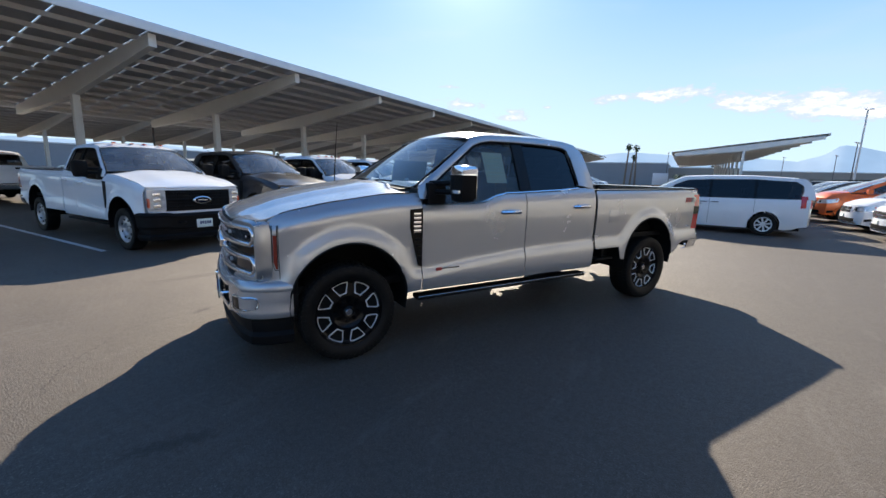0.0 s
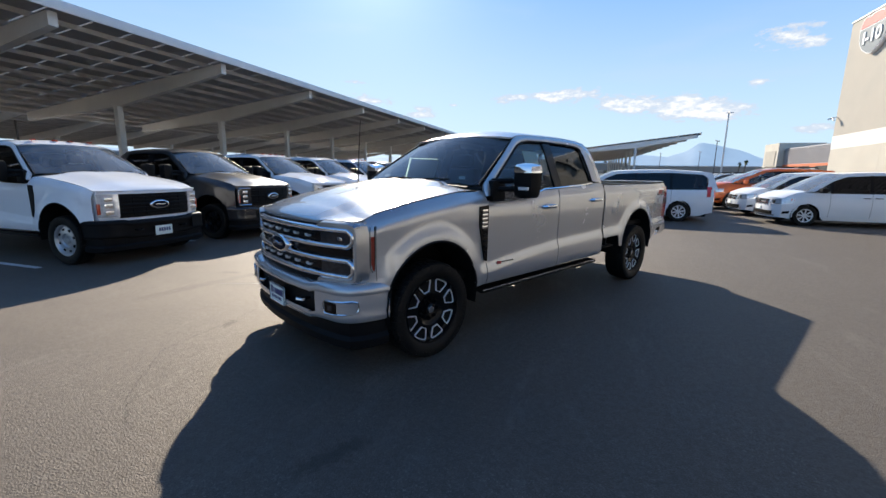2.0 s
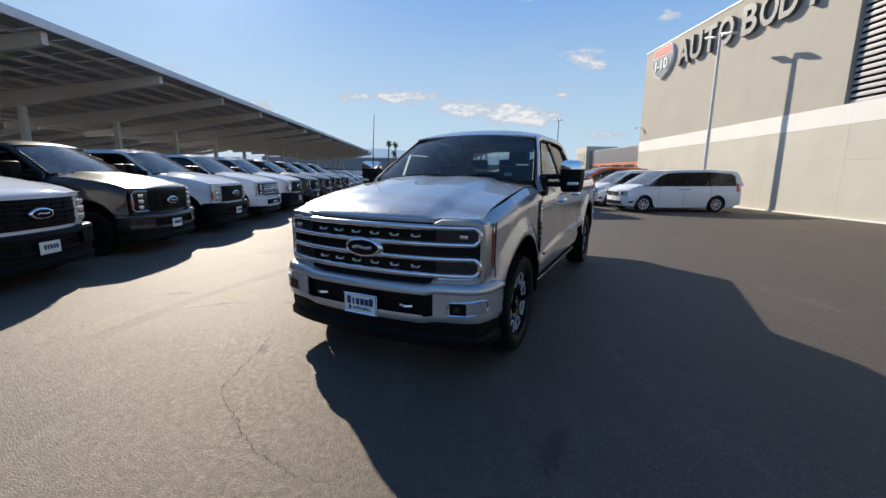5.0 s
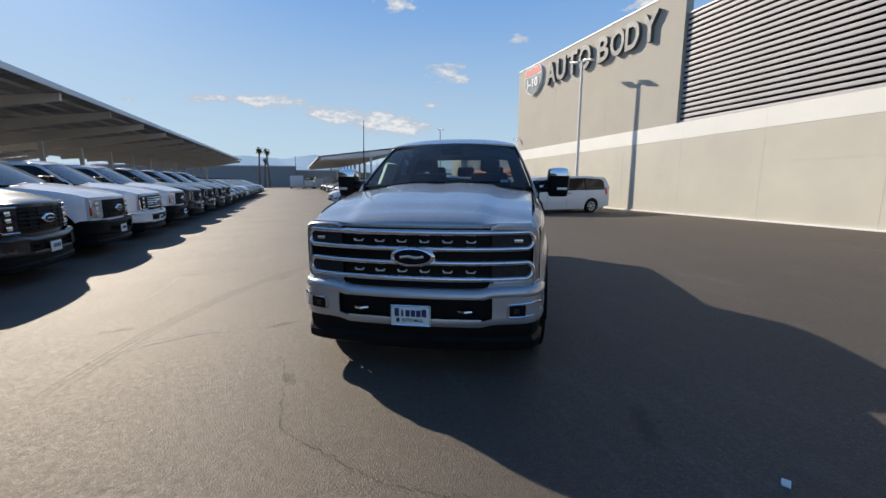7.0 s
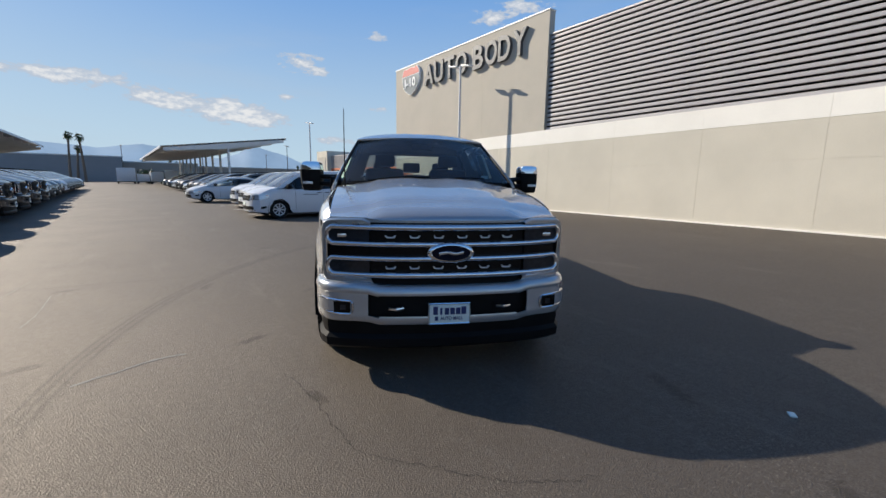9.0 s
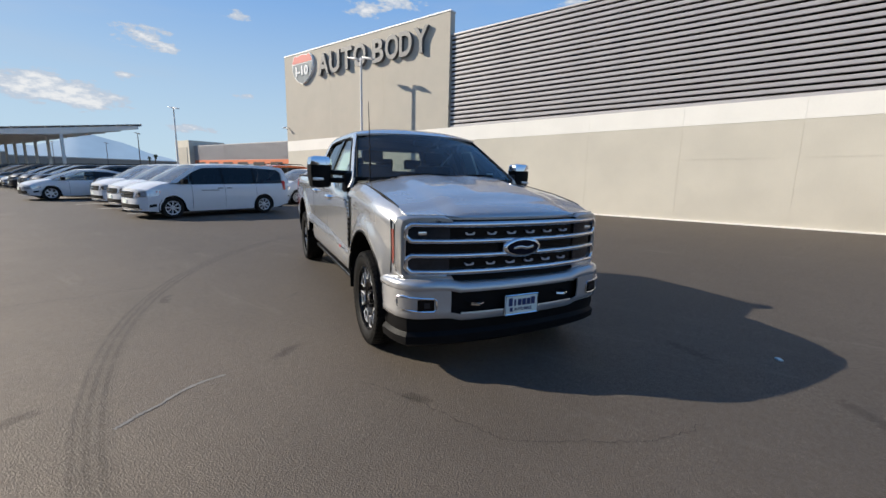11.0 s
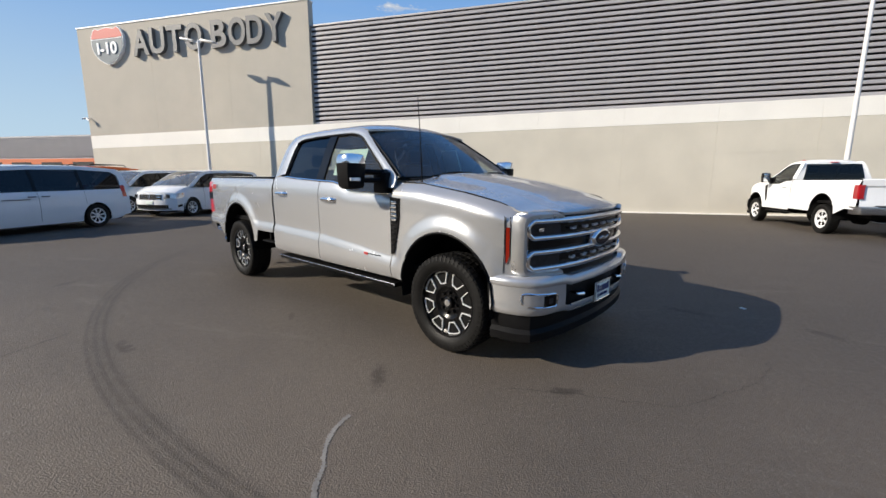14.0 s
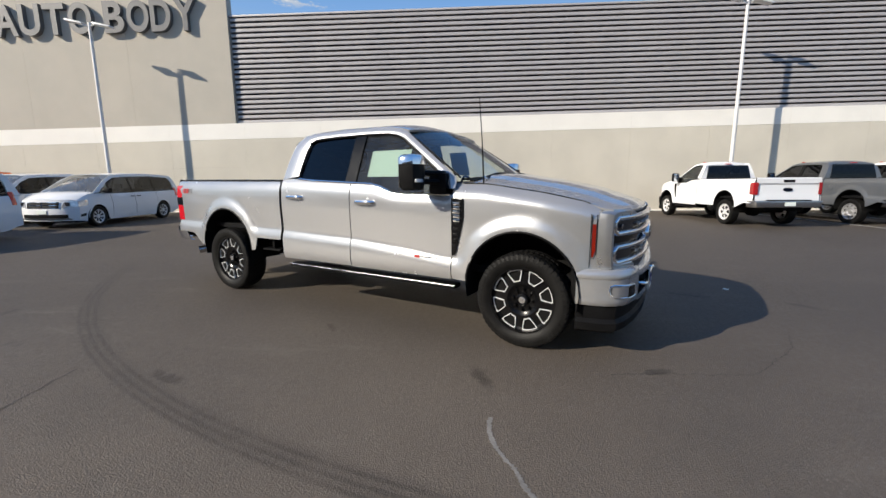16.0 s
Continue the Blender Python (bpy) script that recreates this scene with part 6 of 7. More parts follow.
def wagon(kind, label, paint, at, S, group="", rack=False, stripe=False, low_black=False):
    """A van or car: x ahead from the rear axle."""
    car = thing(kind, label, kind.replace("_", " "), group, at)
    B = M[paint]
    hw, xn, xt = S["hw"], S["nose"], S["tail"]
    bx, bz = zip(*S["belt"])
    hx, hz = zip(*S["hood"])

    def top(x):
        if x > S["cowl"]:
            return float(np.interp(x, hx, hz))
        return float(np.interp(x, bx, bz))

    def bend(x, y, z):
        """Rounds nose and tail in plan and in side view."""
        a = smooth01((x - (xn - 0.9)) / 0.9)
        b = smooth01(((xt + 0.7) - x) / 0.7)
        r = min(1.0, abs(y) / hw)
        return (x - a * 0.34 * r ** 3 + b * 0.14 * r ** 4 - a * 0.2 * max(0, z - 0.6) - a * 0.1 * max(0, 0.4 - z) + b * 0.12 * max(0, z - 0.9), y, z)

    def half(x, t):
        w = hw * float(np.interp(t, [0, 0.12, 0.4, 0.6, 0.85, 1.0], [0.93, 0.965, 0.995, 1.0, 0.975, 0.93]))
        w *= 1 - 0.05 * smooth01((x - (xn - 0.9)) / 0.9)
        return w
    arches = ((0.0, S["wr"], S["arch"]), (S["wb"], S["wr"], S["arch"]))

    def bottom(x):
        b = S["low"] + 0.13 * smooth01((xt + 0.55 - x) / 0.5) + 0.05 * smooth01((x - xn + 0.5) / 0.5)
        for ax, az, ar in arches:
            if abs(x - ax) < ar:
                b = max(b, az + math.sqrt(ar * ar - (x - ax) ** 2))
        return b
    xs = set(np.linspace(xt, xn, 26).tolist()) | {S["cowl"]}
    for ax, az, ar in arches:
        xs |= {ax - ar * math.cos(math.pi * k / 18) for k in range(19)}
    ts = [0, 0.06, 0.15, 0.28, 0.42, 0.55, 0.66, 0.76, 0.84, 0.9, 0.95, 1.0]
    rows = []
    for x in sorted(xs):
        hi, lo = top(x), S["low"]
        b = bottom(x)
        prof = []
        for t in ts:
            z = max(lo + (hi - lo) * t, b)
            tt = (z - lo) / (hi - lo)
            prof.append((half(x, tt), z))
        cr = S["crown"]
        prof += [(0.8 * hw, hi + 0.5 * cr), (0.5 * hw, hi + 0.85 * cr), (0.2 * hw, hi + cr)]
        full = [bend(x, y, z) for y, z in prof] + [bend(x, -y, z) for y, z in reversed(prof)]
        rows.append(full)
    hood_x, deck_x = S["cowl"] - 0.02, (S["rear"][0] if S.get("deck") else xt - 1)
    def cut(c):
        return abs(c.y) < hw * 0.86 and c.z > top(c.x) - 0.04 and deck_x < c.x < hood_x - 0.1
    part("body", sheet(bmesh.new(), rows, skip=cut), B, car, "", 32)
    for end in (0, -1):
        r = rows[end]
        n = len(r) // 2
        face = [[tuple(lerp(Vector(r[i]), Vector(r[-1 - i]), t)) for t in np.linspace(0, 1, 9)] for i in range(n)]
        x = xt if end == 0 else xn
        face = [[bend(x, p[1], max(p[2], bottom(x))) for p in row] for row in face]
        part("rear_panel" if end == 0 else "front_panel", sheet(bmesh.new(), face), B, car, "", 32)
    for ax, az, ar in arches:
        for s in (1, -1):
            liner = [[(ax - (ar + 0.004) * math.cos(t), s * y, az + (ar + 0.004) * math.sin(t)) for y in (hw * 0.985, 0.6)] for t in [math.pi * (k / 12 * 1.2 - 0.1) for k in range(13)]]
            part("wheel_arch_liner", sheet(bmesh.new(), liner), M["under"], car)
    part("underbody", boxed(xt + 0.25, xn - 0.35, -0.75, 0.75, S["low"] - 0.02, S["low"] + 0.1), M["under"], car)
    # patches on the nose and the tail
    def patch(name, x, y0, y1, z0, z1, mat, out=0.012, lab=""):
        rws = [[(bend(x, y, z)[0] + out, y, z) for y in np.linspace(y0, y1, 7)] for z in np.linspace(z0, z1, 4)]
        return part(name, sheet(bmesh.new(), rws), mat, car, lab, 30, 0.015)
    g, z0, z1 = S["grille"]
    patch("grille", xn, -g, g, z0, z1, M["chrome"], 0.008, "bright grille surround")
    for a, b in ((-g + 0.02, -0.02), (0.02, g - 0.02)):
        zm = (z0 + z1) / 2
        patch("grille_opening", xn, a, b, z0 + 0.02, zm - 0.012, M["black"], 0.016)
        patch("grille_opening", xn, a, b, zm + 0.012, z1 - 0.02, M["black"], 0.016)
    patch("lower_intake", xn, -0.7, 0.7, 0.33, 0.45, M["black"], 0.012)
    for s in (1, -1):  # dark corner pockets of the bumper
        rws = []
        for z in np.linspace(0.36, 0.44, 3):
            row = []
            for back in (0.04, 0.16, 0.3):
                x = xn - back
                y = half(x, (z - S["low"]) / (top(x) - S["low"]))
                row.append((bend(x, y, z)[0], s * (y + 0.007), z + 0.1 * back))
            rws.append(row)
        part("bumper_pocket", sheet(bmesh.new(), rws), M["black"], car, "", 30, 0.01)
    patch("bumper_lip", xn, -0.78, 0.78, 0.29, 0.32, M["satin"] if kind == "minivan" else M["black"], 0.02)
    patch("front_plate", xn, -0.15, 0.15, 0.47, 0.58, M["paper"], 0.02)
    a, b, z0, z1 = S["lamp"]
    for s in (1, -1):
        rws = []
        for z in np.linspace(z0, z1, 4):
            tt = (z - S["low"]) / (top(xn) - S["low"])
            lift = z - z0
            row = [(bend(xn, y, z)[0] + 0.014, s * y, z + 0.06 * (y - a)) for y in np.linspace(a + 0.4 * lift, half(xn, tt) - 0.01, 7)]
            for back in (0.1, 0.24, 0.4):
                x = xn - back
                ts_ = (z - S["low"]) / (top(x) - S["low"])
                row.append((bend(x, half(x, ts_), z)[0], s * (half(x, ts_) + 0.008), z + 0.06 * (half(x, ts_) - a) + 0.12 * back))
            rws.append(row)
        part("headlamp", sheet(bmesh.new(), rws), M["clear_lens"], car, "clear headlamp", 30, 0.012)
        yc_ = (a + b) / 2 - 0.03
        part("headlamp_cell", boxed(bend(xn, yc_, z0)[0] - 0.02, bend(xn, yc_, z0)[0] + 0.022, min(s * (yc_ - 0.07), s * (yc_ + 0.07)), max(s * (yc_ - 0.07), s * (yc_ + 0.07)), z0 + 0.045, z1 - 0.02, 0.02), M["smoke_lens"], car)
        xs_ = xn - 0.3
        zt_ = lerp(z0, z1, 0.6) + 0.06
        yt_ = half(xs_, (zt_ - S["low"]) / (top(xs_) - S["low"]))
        xa_ = bend(xs_, yt_, zt_)[0]
        part("turn_lamp", boxed(xa_ - 0.07, xa_ + 0.03, min(s * (yt_ - 0.02), s * (yt_ + 0.016)), max(s * (yt_ - 0.02), s * (yt_ + 0.016)), zt_ - 0.045, zt_ + 0.04, 0.012), M["amber"], car)
        t0, t1 = S["tail_lamp"]
        rws = []
        for z in np.linspace(t0, t1, 5):
            tt = min(1.0, (z - S["low"]) / (top(xt) - S["low"]))
            y = half(xt, tt)
            over = max(0, z - top(xt)) * 0.35
            rws.append([(bend(xt + 0.24, y, z)[0], s * (y + 0.008 - over), z), (bend(xt + 0.1, y, z)[0], s * (y + 0.006 - over), z), (bend(xt, y, z)[0] - 0.01, s * (y - 0.05 - over), z), (bend(xt, y * 0.8, z)[0] - 0.012, s * (y - 0.16 - over), z)])
        part("tail_lamp", sheet(bmesh.new(), rws), M["red_lens"], car, "red tail lamp", 30, 0.012)
    # greenhouse
    zb = S["frame"][0][0][1]
    def gy(x, z):
        base = half(x, 1.0) - 0.015
        return base - S["lean"] * max(0, z - top(min(x, S["cowl"])))
    pairs = S["frame"]
    for s in (1, -1):
        rws = [[(lerp(o[0], i[0], t), s * gy(lerp(o[0], i[0], t), lerp(o[1], i[1], t)), lerp(o[1], i[1], t)) for t in (0, 0.5, 1.0)] for o, i in pairs]
        part("roof_pillar", sheet(bmesh.new(), rws), B, car, "", 30, 0.025)
        ix, iz = [i[0] for o, i in pairs], [i[1] for o, i in pairs]
        cuts = [ix[0]] + S["pillars"] + [ix[-1]]
        for k in range(len(cuts) - 1):
            rws = []
            for x in np.linspace(cuts[k] + (0.02 if k else 0), cuts[k + 1] - (0.02 if k < len(cuts) - 2 else 0), 8):
                zt, zl = float(np.interp(x, ix, iz)), top(min(x, S["cowl"])) - 0.01
                zt = max(zt, zl + 0.005)
                rws.append([(x, s * (gy(x, lerp(zl, zt, t)) - 0.012), lerp(zl, zt, t)) for t in (0, 0.5, 1)])
            part("side_window", sheet(bmesh.new(), rws), M["tinted"] if k < len(cuts) - 2 else M["glass"], car, "", 30)
        for x in S["pillars"]:
            zt = float(np.interp(x, ix, iz))
            rws = [[(x + d, s * (gy(x, z) - 0.002), z) for z in (top(x), lerp(top(x), zt, 0.5), zt + 0.01)] for d in (-0.035, 0.035)]
            part("window_pillar", sheet(bmesh.new(), rws), M["gloss"], car, "", 30, 0.015)
        # mirror, handles, sill, door seams
        xm = ix[-1] - 0.12
        zm = top(xm) + 0.08
        part("door_mirror", boxed(xm - 0.1, xm + 0.06, min(s * (hw - 0.02), s * (hw + 0.19)), max(s * (hw - 0.02), s * (hw + 0.19)), zm - 0.06, zm + 0.1, 0.035), M["black"] if not rack else B, car, "black door mirror")
        for x in S["pillars"][-2:]:
            xh = x + 0.16 if x == S["pillars"][-1] else x - 0.14 if len(S["pillars"]) > 2 else x + 0.2
            if x == S["pillars"][-1] and len(S["pillars"]) > 2:
                xh = S["pillars"][1] + 0.16
            zh = top(xh) - 0.12
            part("door_handle", tube(bmesh.new(), [(xh - 0.09, s * (hw + 0.0), zh), (xh - 0.06, s * (hw + 0.025), zh), (xh + 0.06, s * (hw + 0.025), zh), (xh + 0.09, s * hw, zh)], 0.014, 6), M["black"] if paint == "white" else B, car)
        for x in S["pillars"][:2] + ([S["cowl"] - 0.62]):
            pts = []
            for t in np.linspace(0.12, 1.0, 7):
                z = lerp(S["low"], top(x), t)
                if z > bottom(x) + 0.01:
                    pts.append((x, s * (half(x, t) + 0.0005), z))
            if len(pts) > 2:
                part("door_seam", tube(bmesh.new(), pts, 0.004, 4), M["under"], car)
        if stripe:
            part("door_lettering_bar", boxed(1.62, 2.2, min(s * hw, s * (hw + 0.004)), max(s * hw, s * (hw + 0.004)), 0.86, 0.885), M["grey_decal"], car)
    xs2 = [o[0] for o, i in pairs]
    zs2 = [o[1] for o, i in pairs]
    k0 = max(range(len(zs2)), key=lambda k: zs2[k])
    rws = []
    r0, r1 = S["rear"][2], S["wind"][2]
    for x in np.linspace(r0, r1 + 0.02, 14):
        z = float(np.interp(x, xs2, zs2))
        w = gy(x, z)
        rws.append([(x + 0.06 * (1 - v * v) * ((x - r0) / (r1 - r0)), v * w, z + S["roofz"] * (1 - abs(v) ** 2.5)) for v in (-1, -0.97, -0.88, -0.6, -0.3, 0, 0.3, 0.6, 0.88, 0.97, 1)])
    part("roof", sheet(bmesh.new(), rws), B, car, "", 30, 0.02)
    for key, nm in (("wind", "windscreen"), ("rear", "rear_window")):
        xb, zb_, xt_, zt_ = S[key]
        bow = 0.14 if key == "wind" else -0.05
        rws = []
        for t in np.linspace(0, 1, 7):
            x, z = lerp(xb, xt_, t), lerp(zb_, zt_, t) + 0.03 * math.sin(math.pi * t)
            w = lerp(gy(xb, zb_), gy(xt_, zt_), t) - 0.01
            rws.append([(x + bow * (1 - v * v) * (1 - 0.5 * t), v * w, z + 0.02 * (1 - v * v)) for v in np.linspace(-1, 1, 9)])
        part(nm, sheet(bmesh.new(), rws), M["screen"] if key == "wind" else M["tinted"], car, "", 40)
    part("wiper", tube(bmesh.new(), [(S["cowl"] + 0.1, -0.5, top(S["cowl"]) + 0.05), (S["cowl"] + 0.09, 0.5, top(S["cowl"]) + 0.06)], 0.01, 6), M["black"], car)
    # cabin
    part("dashboard", boxed(S["cowl"] - 0.75, S["cowl"] - 0.1, -hw * 0.84, hw * 0.84, 0.7, top(S["cowl"]) - 0.03, 0.05), M["cloth"], car)
    for xs_ in ((S["cowl"] - 1.55, S["cowl"] - 2.5) if kind == "minivan" else (S["cowl"] - 1.45, S["cowl"] - 2.25)):
        for y in (0.38, -0.38):
            bm = bmesh.new()
            box(bm, xs_ - 0.1, xs_ + 0.4, y - 0.24, y + 0.24, 0.55, 0.72, 0.05)
            box(bm, xs_ - 0.2, xs_ - 0.03, y - 0.24, y + 0.24, 0.65, S["wind"][3] - 0.5, 0.06)
            part("seat", bm, M["cloth"], car)
            part("headrest", boxed(xs_ - 0.18, xs_ - 0.08, y - 0.12, y + 0.12, S["wind"][3] - 0.49, S["wind"][3] - 0.32, 0.03), M["cloth"], car)
    if rack:
        for s in (1, -1):
            pts = [(-0.3, s * 0.58, 1.7), (-0.2, s * 0.58, 1.78), (1.2, s * 0.58, 1.79), (1.35, s * 0.58, 1.72)]
            part("roof_rail", tube(bmesh.new(), pts, 0.018, 6), M["black"], car, "black roof rail")
        for x in (0.1, 0.95):
            part("roof_bar", tube(bmesh.new(), [(x, -0.58, 1.78), (x, 0.58, 1.78)], 0.016, 6), M["black"], car)
    for x in (0.0, S["wb"]):
        for s in (1, -1):
            add_wheel(car, S["wheel"], x, s * (hw - 0.115), S["wr"])
    return car


def facing(x, y, turn):
    return pose(x, y, 0, 0, 0, turn)


WEST, EAST = 180, 0
# vans and cars across the lot, noses to the canopy
wagon("minivan", "white minivan with dark windows and lettered door", "white", facing(2.3, 16.1, WEST), VAN, "white minivans", stripe=True)
van_b = wagon("minivan", "white minivan with dark windows near a wall", "white", facing(9.1, 16.4, WEST), VAN, "white minivans")
copy_thing(van_b, facing(9.1, 19.4, WEST))
copy_thing(van_b, facing(2.75, 19.0, WEST))
copy_thing(van_b, facing(3.0, 21.9, WEST))
wagon("suv", "orange sport utility vehicle with black roof rack", "orange", facing(8.9, 22.9, WEST) @ Matrix.Diagonal((1.06, 1.05, 1.13, 1.0)), SUV, rack=True)
suv_w = wagon("suv", "white sport utility vehicle with dark windows", "white", facing(9.0, 26.2, WEST), SUV, "parked cars", rack=True)
sedan_w = wagon("sedan", "white sedan parked on asphalt", "white", facing(1.45, 27.5, WEST), SEDAN, "parked cars")
suv_d = wagon("suv", "dark sport utility vehicle parked in a row", "dark", facing(2.9, 33.5, WEST), SUV, "parked cars", rack=True)
suv_g = wagon("suv", "charcoal sport utility vehicle parked in a row", "charcoal", facing(2.9, 36.4, WEST), SUV, "parked cars", rack=True)
for k, (src, y) in enumerate(((suv_d, 24.7), (suv_g, 30.6), (suv_d, 39.3), (sedan_w, 42.2), (suv_g, 45.1), (suv_d, 48.0), (suv_w, 50.9), (suv_g, 56.7), (suv_d, 62.5))):
    copy_thing(src, facing(3.5 if y < 32 else 2.9, y, WEST))
for src, y in ((suv_g, 29.1), (suv_w, 32.0), (sedan_w, 34.9), (suv_d, 37.8)):
    copy_thing(src, facing(9.0, y, WEST))

# pickup trucks nose to the wall
pickup("white regular-cab pickup truck parked facing a tan wall", "white", facing(6.1, -5.9, EAST), cab=0.1, bed=0.5, wheels="alloy", plate=True)
pickup("grey crew-cab pickup truck with bright steel wheels", "grey", facing(6.0, -9.75, EAST), cab=1.0, bed=0.0, wheels="steel")
pickup("white extended-cab pickup truck at the end of the row", "white", facing(6.2, -12.8, EAST), cab=0.62, bed=0.4, wheels="steel")

# long row of trucks before the canopy, noses to the lane
NOSE = -7.87


def in_row(y, cab, bed):
    wb_nose = 5.02 + bed - 1.07 * (1 - cab)
    return facing(NOSE - wb_nose, y, EAST)


ROW = "row of parked trucks"
white_long = pickup("white extended-cab work truck with black grille and steel wheels", "white", in_row(4.45, 0.62, 0.4), 0.62, 0.4, "work", "steel", group=ROW)
pickup("dark crew-cab pickup truck with bright lamp surrounds", "dark", in_row(7.3, 1.0, 0.0), 1.0, 0.0, "lariat", "dark_alloy", group=ROW)
white_work = pickup("white crew-cab work truck with black grille and bumper", "white", in_row(10.1, 1.0, 0.4), 1.0, 0.4, "work", "steel", group=ROW)
white_trim = pickup("white crew-cab pickup truck with body-coloured bumper and bright lamps", "white", in_row(12.87, 1.0, 0.0), 1.0, 0.0, "lariat", "alloy", group=ROW)
copy_thing(white_work, in_row(15.65, 1.0, 0.4))
dark_trim = pickup("black crew-cab pickup truck with bright grille bars", "dark", in_row(21.2, 1.0, 0.0), 1.0, 0.0, "lariat", "alloy", group=ROW)
for y in (18.45, 24.0, 26.8):
    copy_thing(dark_trim, in_row(y, 1.0, 0.0))
tones = (suv_g, suv_d, suv_g, suv_w, suv_g, suv_d, suv_g, suv_d, suv_g, suv_w)
for k, src in enumerate(tones):
    copy_thing(src, facing(-11.75, 29.6 + 2.78 * k, EAST))
# second rows behind, nose to the west
copy_thing(white_long, facing(-22.3, 5.4, WEST))
for src, y in ((white_work, 13.6), (dark_trim, 19.2), (white_trim, 24.7), (white_work, 33.0)):
    copy_thing(src, facing(-22.3, y, WEST))
for k in range(5):
    copy_thing((suv_w, suv_d, sedan_w, suv_g)[k % 4], facing(-40.5 - (k % 2) * 0.3, 2.0 + 5.9 * k, WEST))


# ---- far surroundings ----
def far_block(name, label, x0, x1, y0, y1, h, mat, kind="structure"):
    b = thing(name, label, "building", kind=kind)
    part("wall", boxed(x0, x1, y0, y1, 0, h), mat, b)
    part("roof_coping", boxed(x0 - 0.15, x1 + 0.15, y0 - 0.15, y1 + 0.15, h, h + 0.25), M["cap"], b)
    return b


far_block("building_north", "long grey warehouse beyond the parked trucks", -48, -4, 118, 150, 5.4, M["wall_far"])
far_block("building_tan", "low tan warehouse far beyond the lot", -4, 12, 128, 150, 4.6, M["wall_tan"])
far_block("building_east", "long low tan building far beyond the lot", 12, 60, 150, 175, 4.4, M["wall_tan"])
far_block("building_west", "pale warehouse far to the west", -150, -110, 20, 90, 5.5, M["wall_far"])

SHOP = 2.0
shop = thing("building_shop", "grey ribbed-siding shop building with an orange band", "building", kind="structure")
part("wall", boxed(SHOP + 38, SHOP + 70, 50, 108, 0, 7.4), M["slat"], shop)
for k in range(14):
    part("siding_rib", boxed(SHOP + 37.86, SHOP + 38, 50, 108, 4.4 + k * 0.21, 4.49 + k * 0.21), M["slat"], shop)
part("orange_band", boxed(SHOP + 37.9, SHOP + 38, 50, 108, 3.3, 4.1), M["orange_band"], shop, "orange painted band")
# flat near-black slabs on the wall paint the shade inside the bays
for k in range(9):
    y = 53 + k * 6.0
    part("bay_opening", boxed(SHOP + 37.86, SHOP + 38.02, y, y + 3.9, 0, 3.62), M["painted_shade"], shop, "dark bay opening")
part("tower", boxed(SHOP + 36.8, SHOP + 45, 106, 113, 0, 8.6), M["stucco"], shop, "tan stucco corner tower")
part("tower_face", boxed(SHOP + 36.7, SHOP + 36.8, 107, 112, 0.5, 7.0), M["stucco_dark"], shop)


def palm(x, y, h, seed):
    rng = random.Random(seed)
    t = thing("palm_tree", "tall fan palm with a slender trunk far away", "palm tree", "palm trees", pose(x, y, 0))
    lx = rng.uniform(-0.5, 0.5)
    pts = spline([(0, 0, 0), (lx * 0.3, 0, h * 0.4), (lx, 0, h * 0.93)], 5)
    part("trunk", tube(bmesh.new(), pts, [lerp(0.26, 0.15, i / (len(pts) - 1)) for i in range(len(pts))], 8), M["bark"], t)
    bm = bmesh.new()
    top = Vector((lx, 0, h * 0.94))
    for k in range(46):
        a, e = rng.uniform(0, 2 * math.pi), rng.uniform(-1.1, 1.2)
        d = Vector((math.cos(a) * math.cos(e), math.sin(a) * math.cos(e), math.sin(e)))
        side = d.cross(Vector((0, 0, 1))).normalized()
        r = rng.uniform(0.75, 1.15) * h * 0.085
        stem = top + d * r * 0.55
        for j in range(7):  # leaflets of one fan
            f = (j - 3) / 3
            tip = top + d * r * (1.25 - 0.25 * abs(f)) + side * f * r * 0.5 - Vector((0, 0, 0.25 * r * (1 + abs(f))))
            w = (tip - stem).cross(d).normalized() * 0.05
            if w.length < 0.01:
                w = side * 0.05
            bm.faces.new([bm.verts.new(stem + w), bm.verts.new(tip), bm.verts.new(stem - w)])
        bm.faces.new([bm.verts.new(top + side * 0.02), bm.verts.new(stem), bm.verts.new(top - side * 0.02)])
    for k in range(30):  # dead skirt
        a = rng.uniform(0, 2 * math.pi)
        d = Vector((math.cos(a), math.sin(a), 0))
        s = d.cross(Vector((0, 0, 1))) * 0.1
        p = top - Vector((0, 0, 0.2))
        bm.faces.new([bm.verts.new(p + s), bm.verts.new(p - s), bm.verts.new(p + d * 0.45 - Vector((0, 0, rng.uniform(0.6, 1.3))))])
    part("crown", bm, M["frond"], t)
    return t


for k, (az, dist, h) in enumerate(((-3.9, 108, 9.6), (-2.7, 108, 9.3), (-3.3, 110, 7.2), (19.2, 150, 6.2), (18.7, 152, 5.6), (17.6, 165, 4.2), (14.3, 160, 4.3), (4.8, 130, 5.5), (5.6, 132, 5.3), (-66, 120, 6.5), (-58, 125, 6.0), (-50, 130, 6.4))):
    palm(-5 + dist * math.sin(radians(az)), dist * math.cos(radians(az)), h, 20 + k)


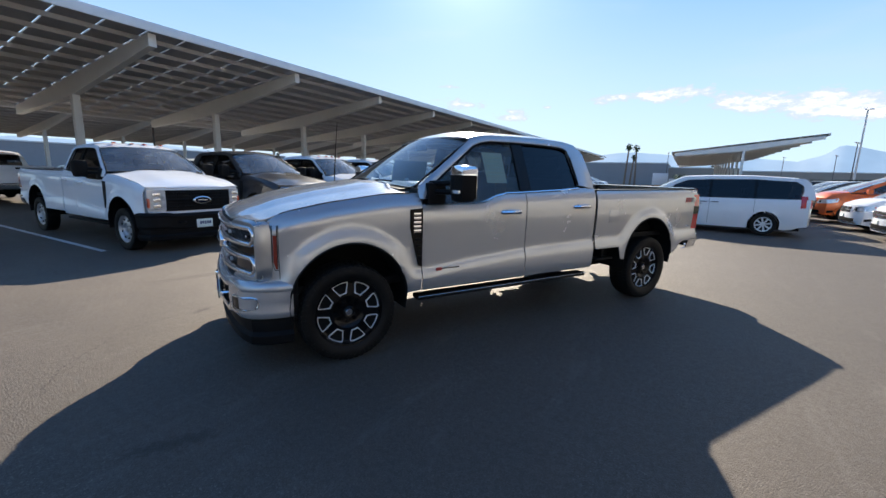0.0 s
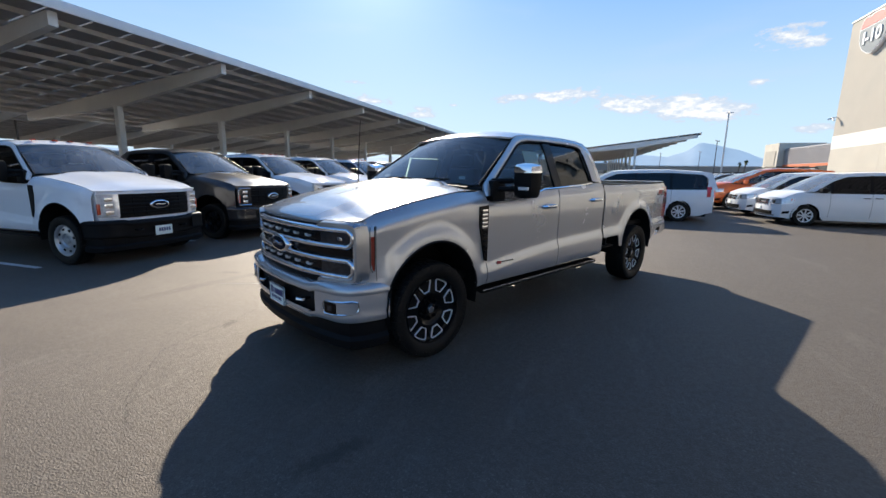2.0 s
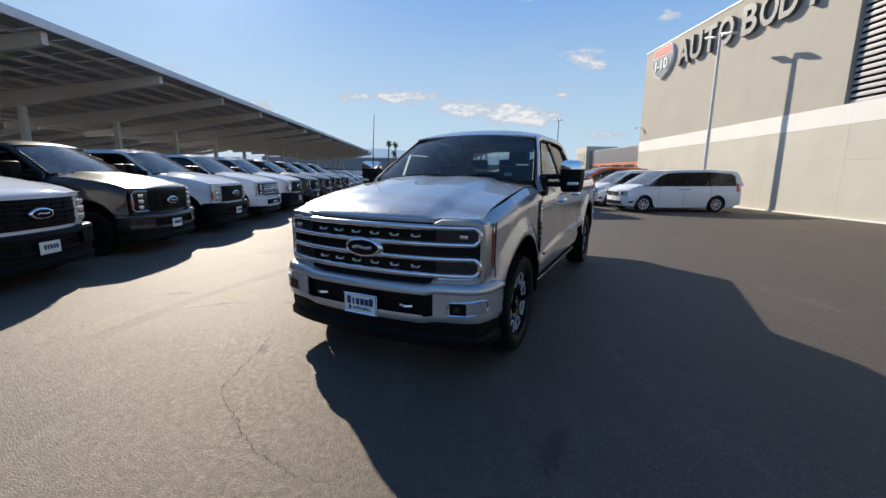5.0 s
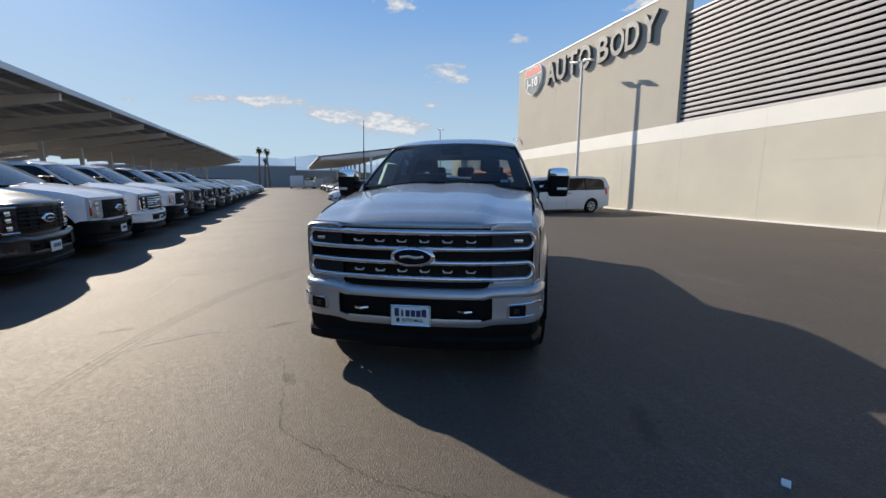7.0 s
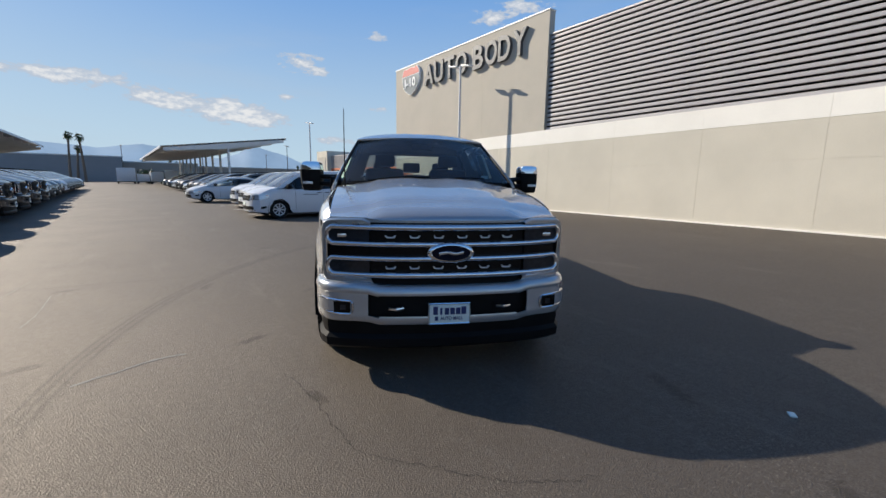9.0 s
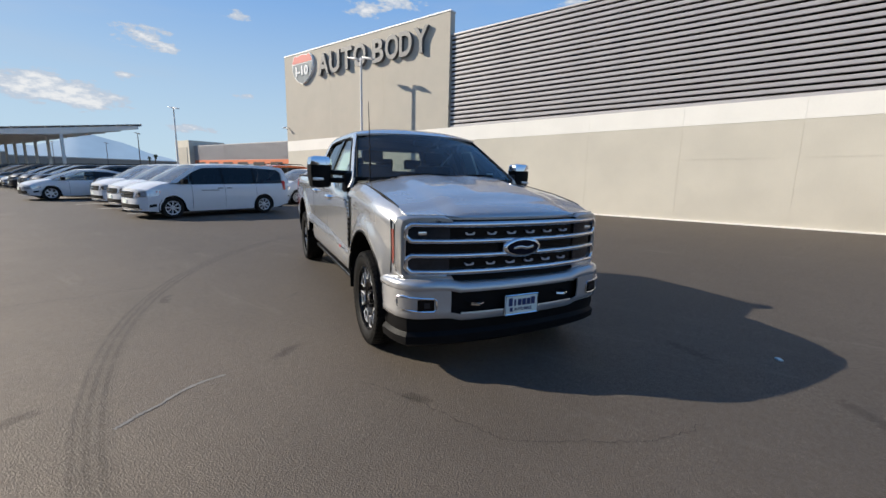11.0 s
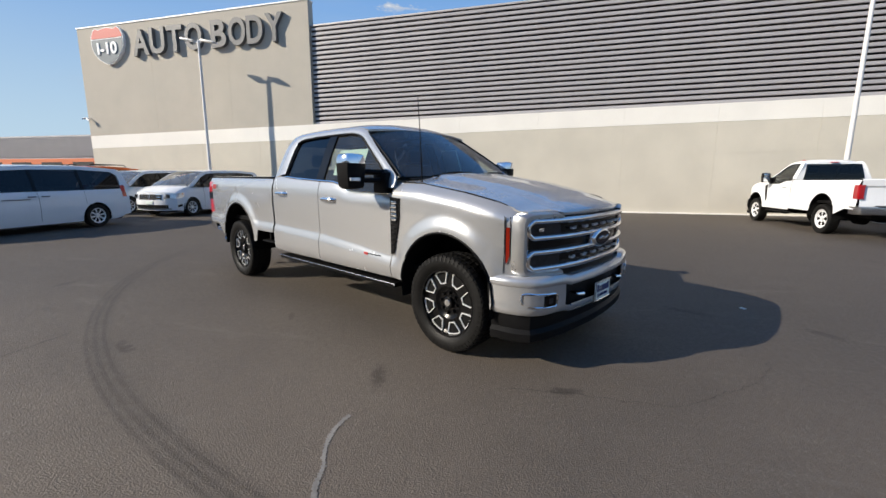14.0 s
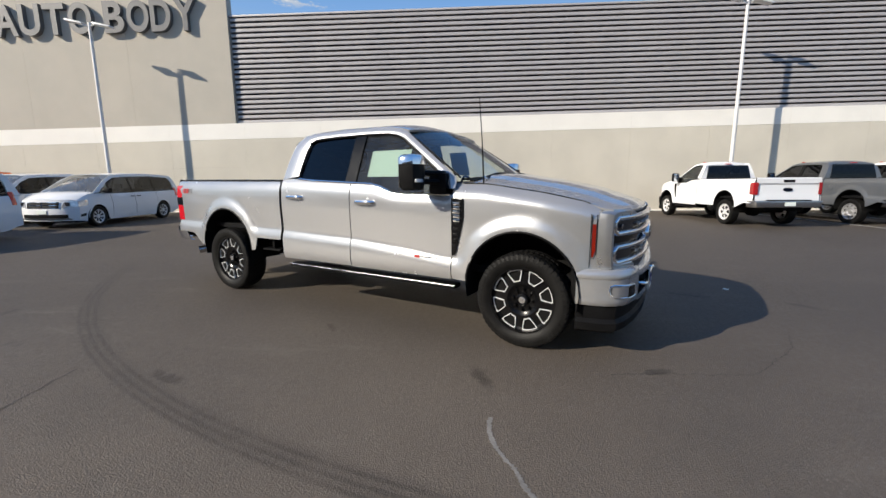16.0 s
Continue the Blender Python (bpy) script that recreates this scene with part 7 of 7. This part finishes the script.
def shrub(x, y, r, seed):
    rng = random.Random(seed)
    t = thing("shrub", "low green shrub far across the lot", "shrub", "shrubs", pose(x, y, 0))
    part("stem", tube(bmesh.new(), [(0, 0, 0), (0.05, 0, r * 0.8)], 0.08, 6), M["bark"], t)
    bm = bmesh.new()
    for k in range(420):
        d = Vector((rng.gauss(0, 1), rng.gauss(0, 1), rng.gauss(0, 0.7)))
        d = d.normalized() * r * rng.uniform(0.5, 1.0)
        c = Vector((0, 0, r)) + d
        u = Vector((rng.uniform(-1, 1), rng.uniform(-1, 1), rng.uniform(-1, 1))).normalized() * 0.16 * r
        v = u.cross(Vector((rng.uniform(-1, 1), rng.uniform(-1, 1), 1))).normalized() * 0.1 * r
        bm.faces.new([bm.verts.new(c + u), bm.verts.new(c + v), bm.verts.new(c - u), bm.verts.new(c - v)])
    part("crown", bm, M["leaf"], t)


shrub(-0.8, 100, 1.5, 2)
shrub(5.5, 112, 1.3, 3)


def box_trailer(x, y, turn, w, l, h, label):
    t = thing("box_trailer", label, "trailer", "box trailers", pose(x, y, 0, 0, 0, turn))
    part("box", boxed(-l / 2, l / 2, -w / 2, w / 2, 0.42, 0.5 + h, 0.06), M["white"], t)
    part("chassis", boxed(-l / 2 + 0.2, l / 2 - 0.2, -w / 2 + 0.3, w / 2 - 0.3, 0.28, 0.41), M["under"], t)
    part("rear_door", boxed(l / 2, l / 2 + 0.02, -w / 2 + 0.12, w / 2 - 0.12, 0.6, 0.35 + h, 0.005), M["white"], t)
    for s in (1, -1):
        for x2 in (-l * 0.25, l * 0.25):
            add_wheel(t, "alloy", x2, s * (w / 2 - 0.14), 0.4)


for x, y, w, h in ((-4.0, 92, 2.6, 2.2), (-1.6, 92, 1.8, 1.2), (0.3, 90, 1.8, 1.6), (2.5, 91, 2.1, 1.9)):
    box_trailer(x, y, -90, w, 4.6, h, "white box trailer parked at the end of the lane")

tent = thing("market_tent", "beige peaked tent roof far behind the trucks", "tent")
bm = bmesh.new()
a = [bm.verts.new(p) for p in ((-52, -3, 2.6), (-44, -3, 2.6), (-44, 9, 2.6), (-52, 9, 2.6))]
top = bm.verts.new((-48, 3, 4.6))
for i in range(4):
    bm.faces.new((a[i], a[(i + 1) % 4], top))
part("roof_cloth", bm, M["tent"], tent, "", 20)
for x, y in ((-52, -3), (-44, -3), (-44, 9), (-52, 9)):
    part("tent_pole", tube(bmesh.new(), [(x, y, 0), (x, y, 2.6)], 0.05, 6), M["pole"], tent)


def ridge(name, label, dist, keys, mat, rough, seed):
    rng = random.Random(seed)
    rows = []
    offs = [rng.uniform(0, 100) for _ in range(3)]
    az = -100.0
    while az <= 60:
        e = float(np.interp(az, [k[0] for k in keys], [k[1] for k in keys]))
        e += rough * (noise.noise(Vector((az * 0.35, offs[0], 0))) + 0.5 * noise.noise(Vector((az * 0.9, offs[1], 0))) + 0.25 * noise.noise(Vector((az * 2.3, offs[2], 0))))
        h = dist * math.tan(radians(max(0.1, e)))
        x, y = dist * math.sin(radians(az)), dist * math.cos(radians(az))
        rows.append([(x, y, -5), (x * 1.05, y * 1.05, h * 0.5), (x * 1.12, y * 1.12, h * 1.12)])
        az += 0.5
    solo(name, sheet(bmesh.new(), rows), mat, label, kind="structure", sharp=180)


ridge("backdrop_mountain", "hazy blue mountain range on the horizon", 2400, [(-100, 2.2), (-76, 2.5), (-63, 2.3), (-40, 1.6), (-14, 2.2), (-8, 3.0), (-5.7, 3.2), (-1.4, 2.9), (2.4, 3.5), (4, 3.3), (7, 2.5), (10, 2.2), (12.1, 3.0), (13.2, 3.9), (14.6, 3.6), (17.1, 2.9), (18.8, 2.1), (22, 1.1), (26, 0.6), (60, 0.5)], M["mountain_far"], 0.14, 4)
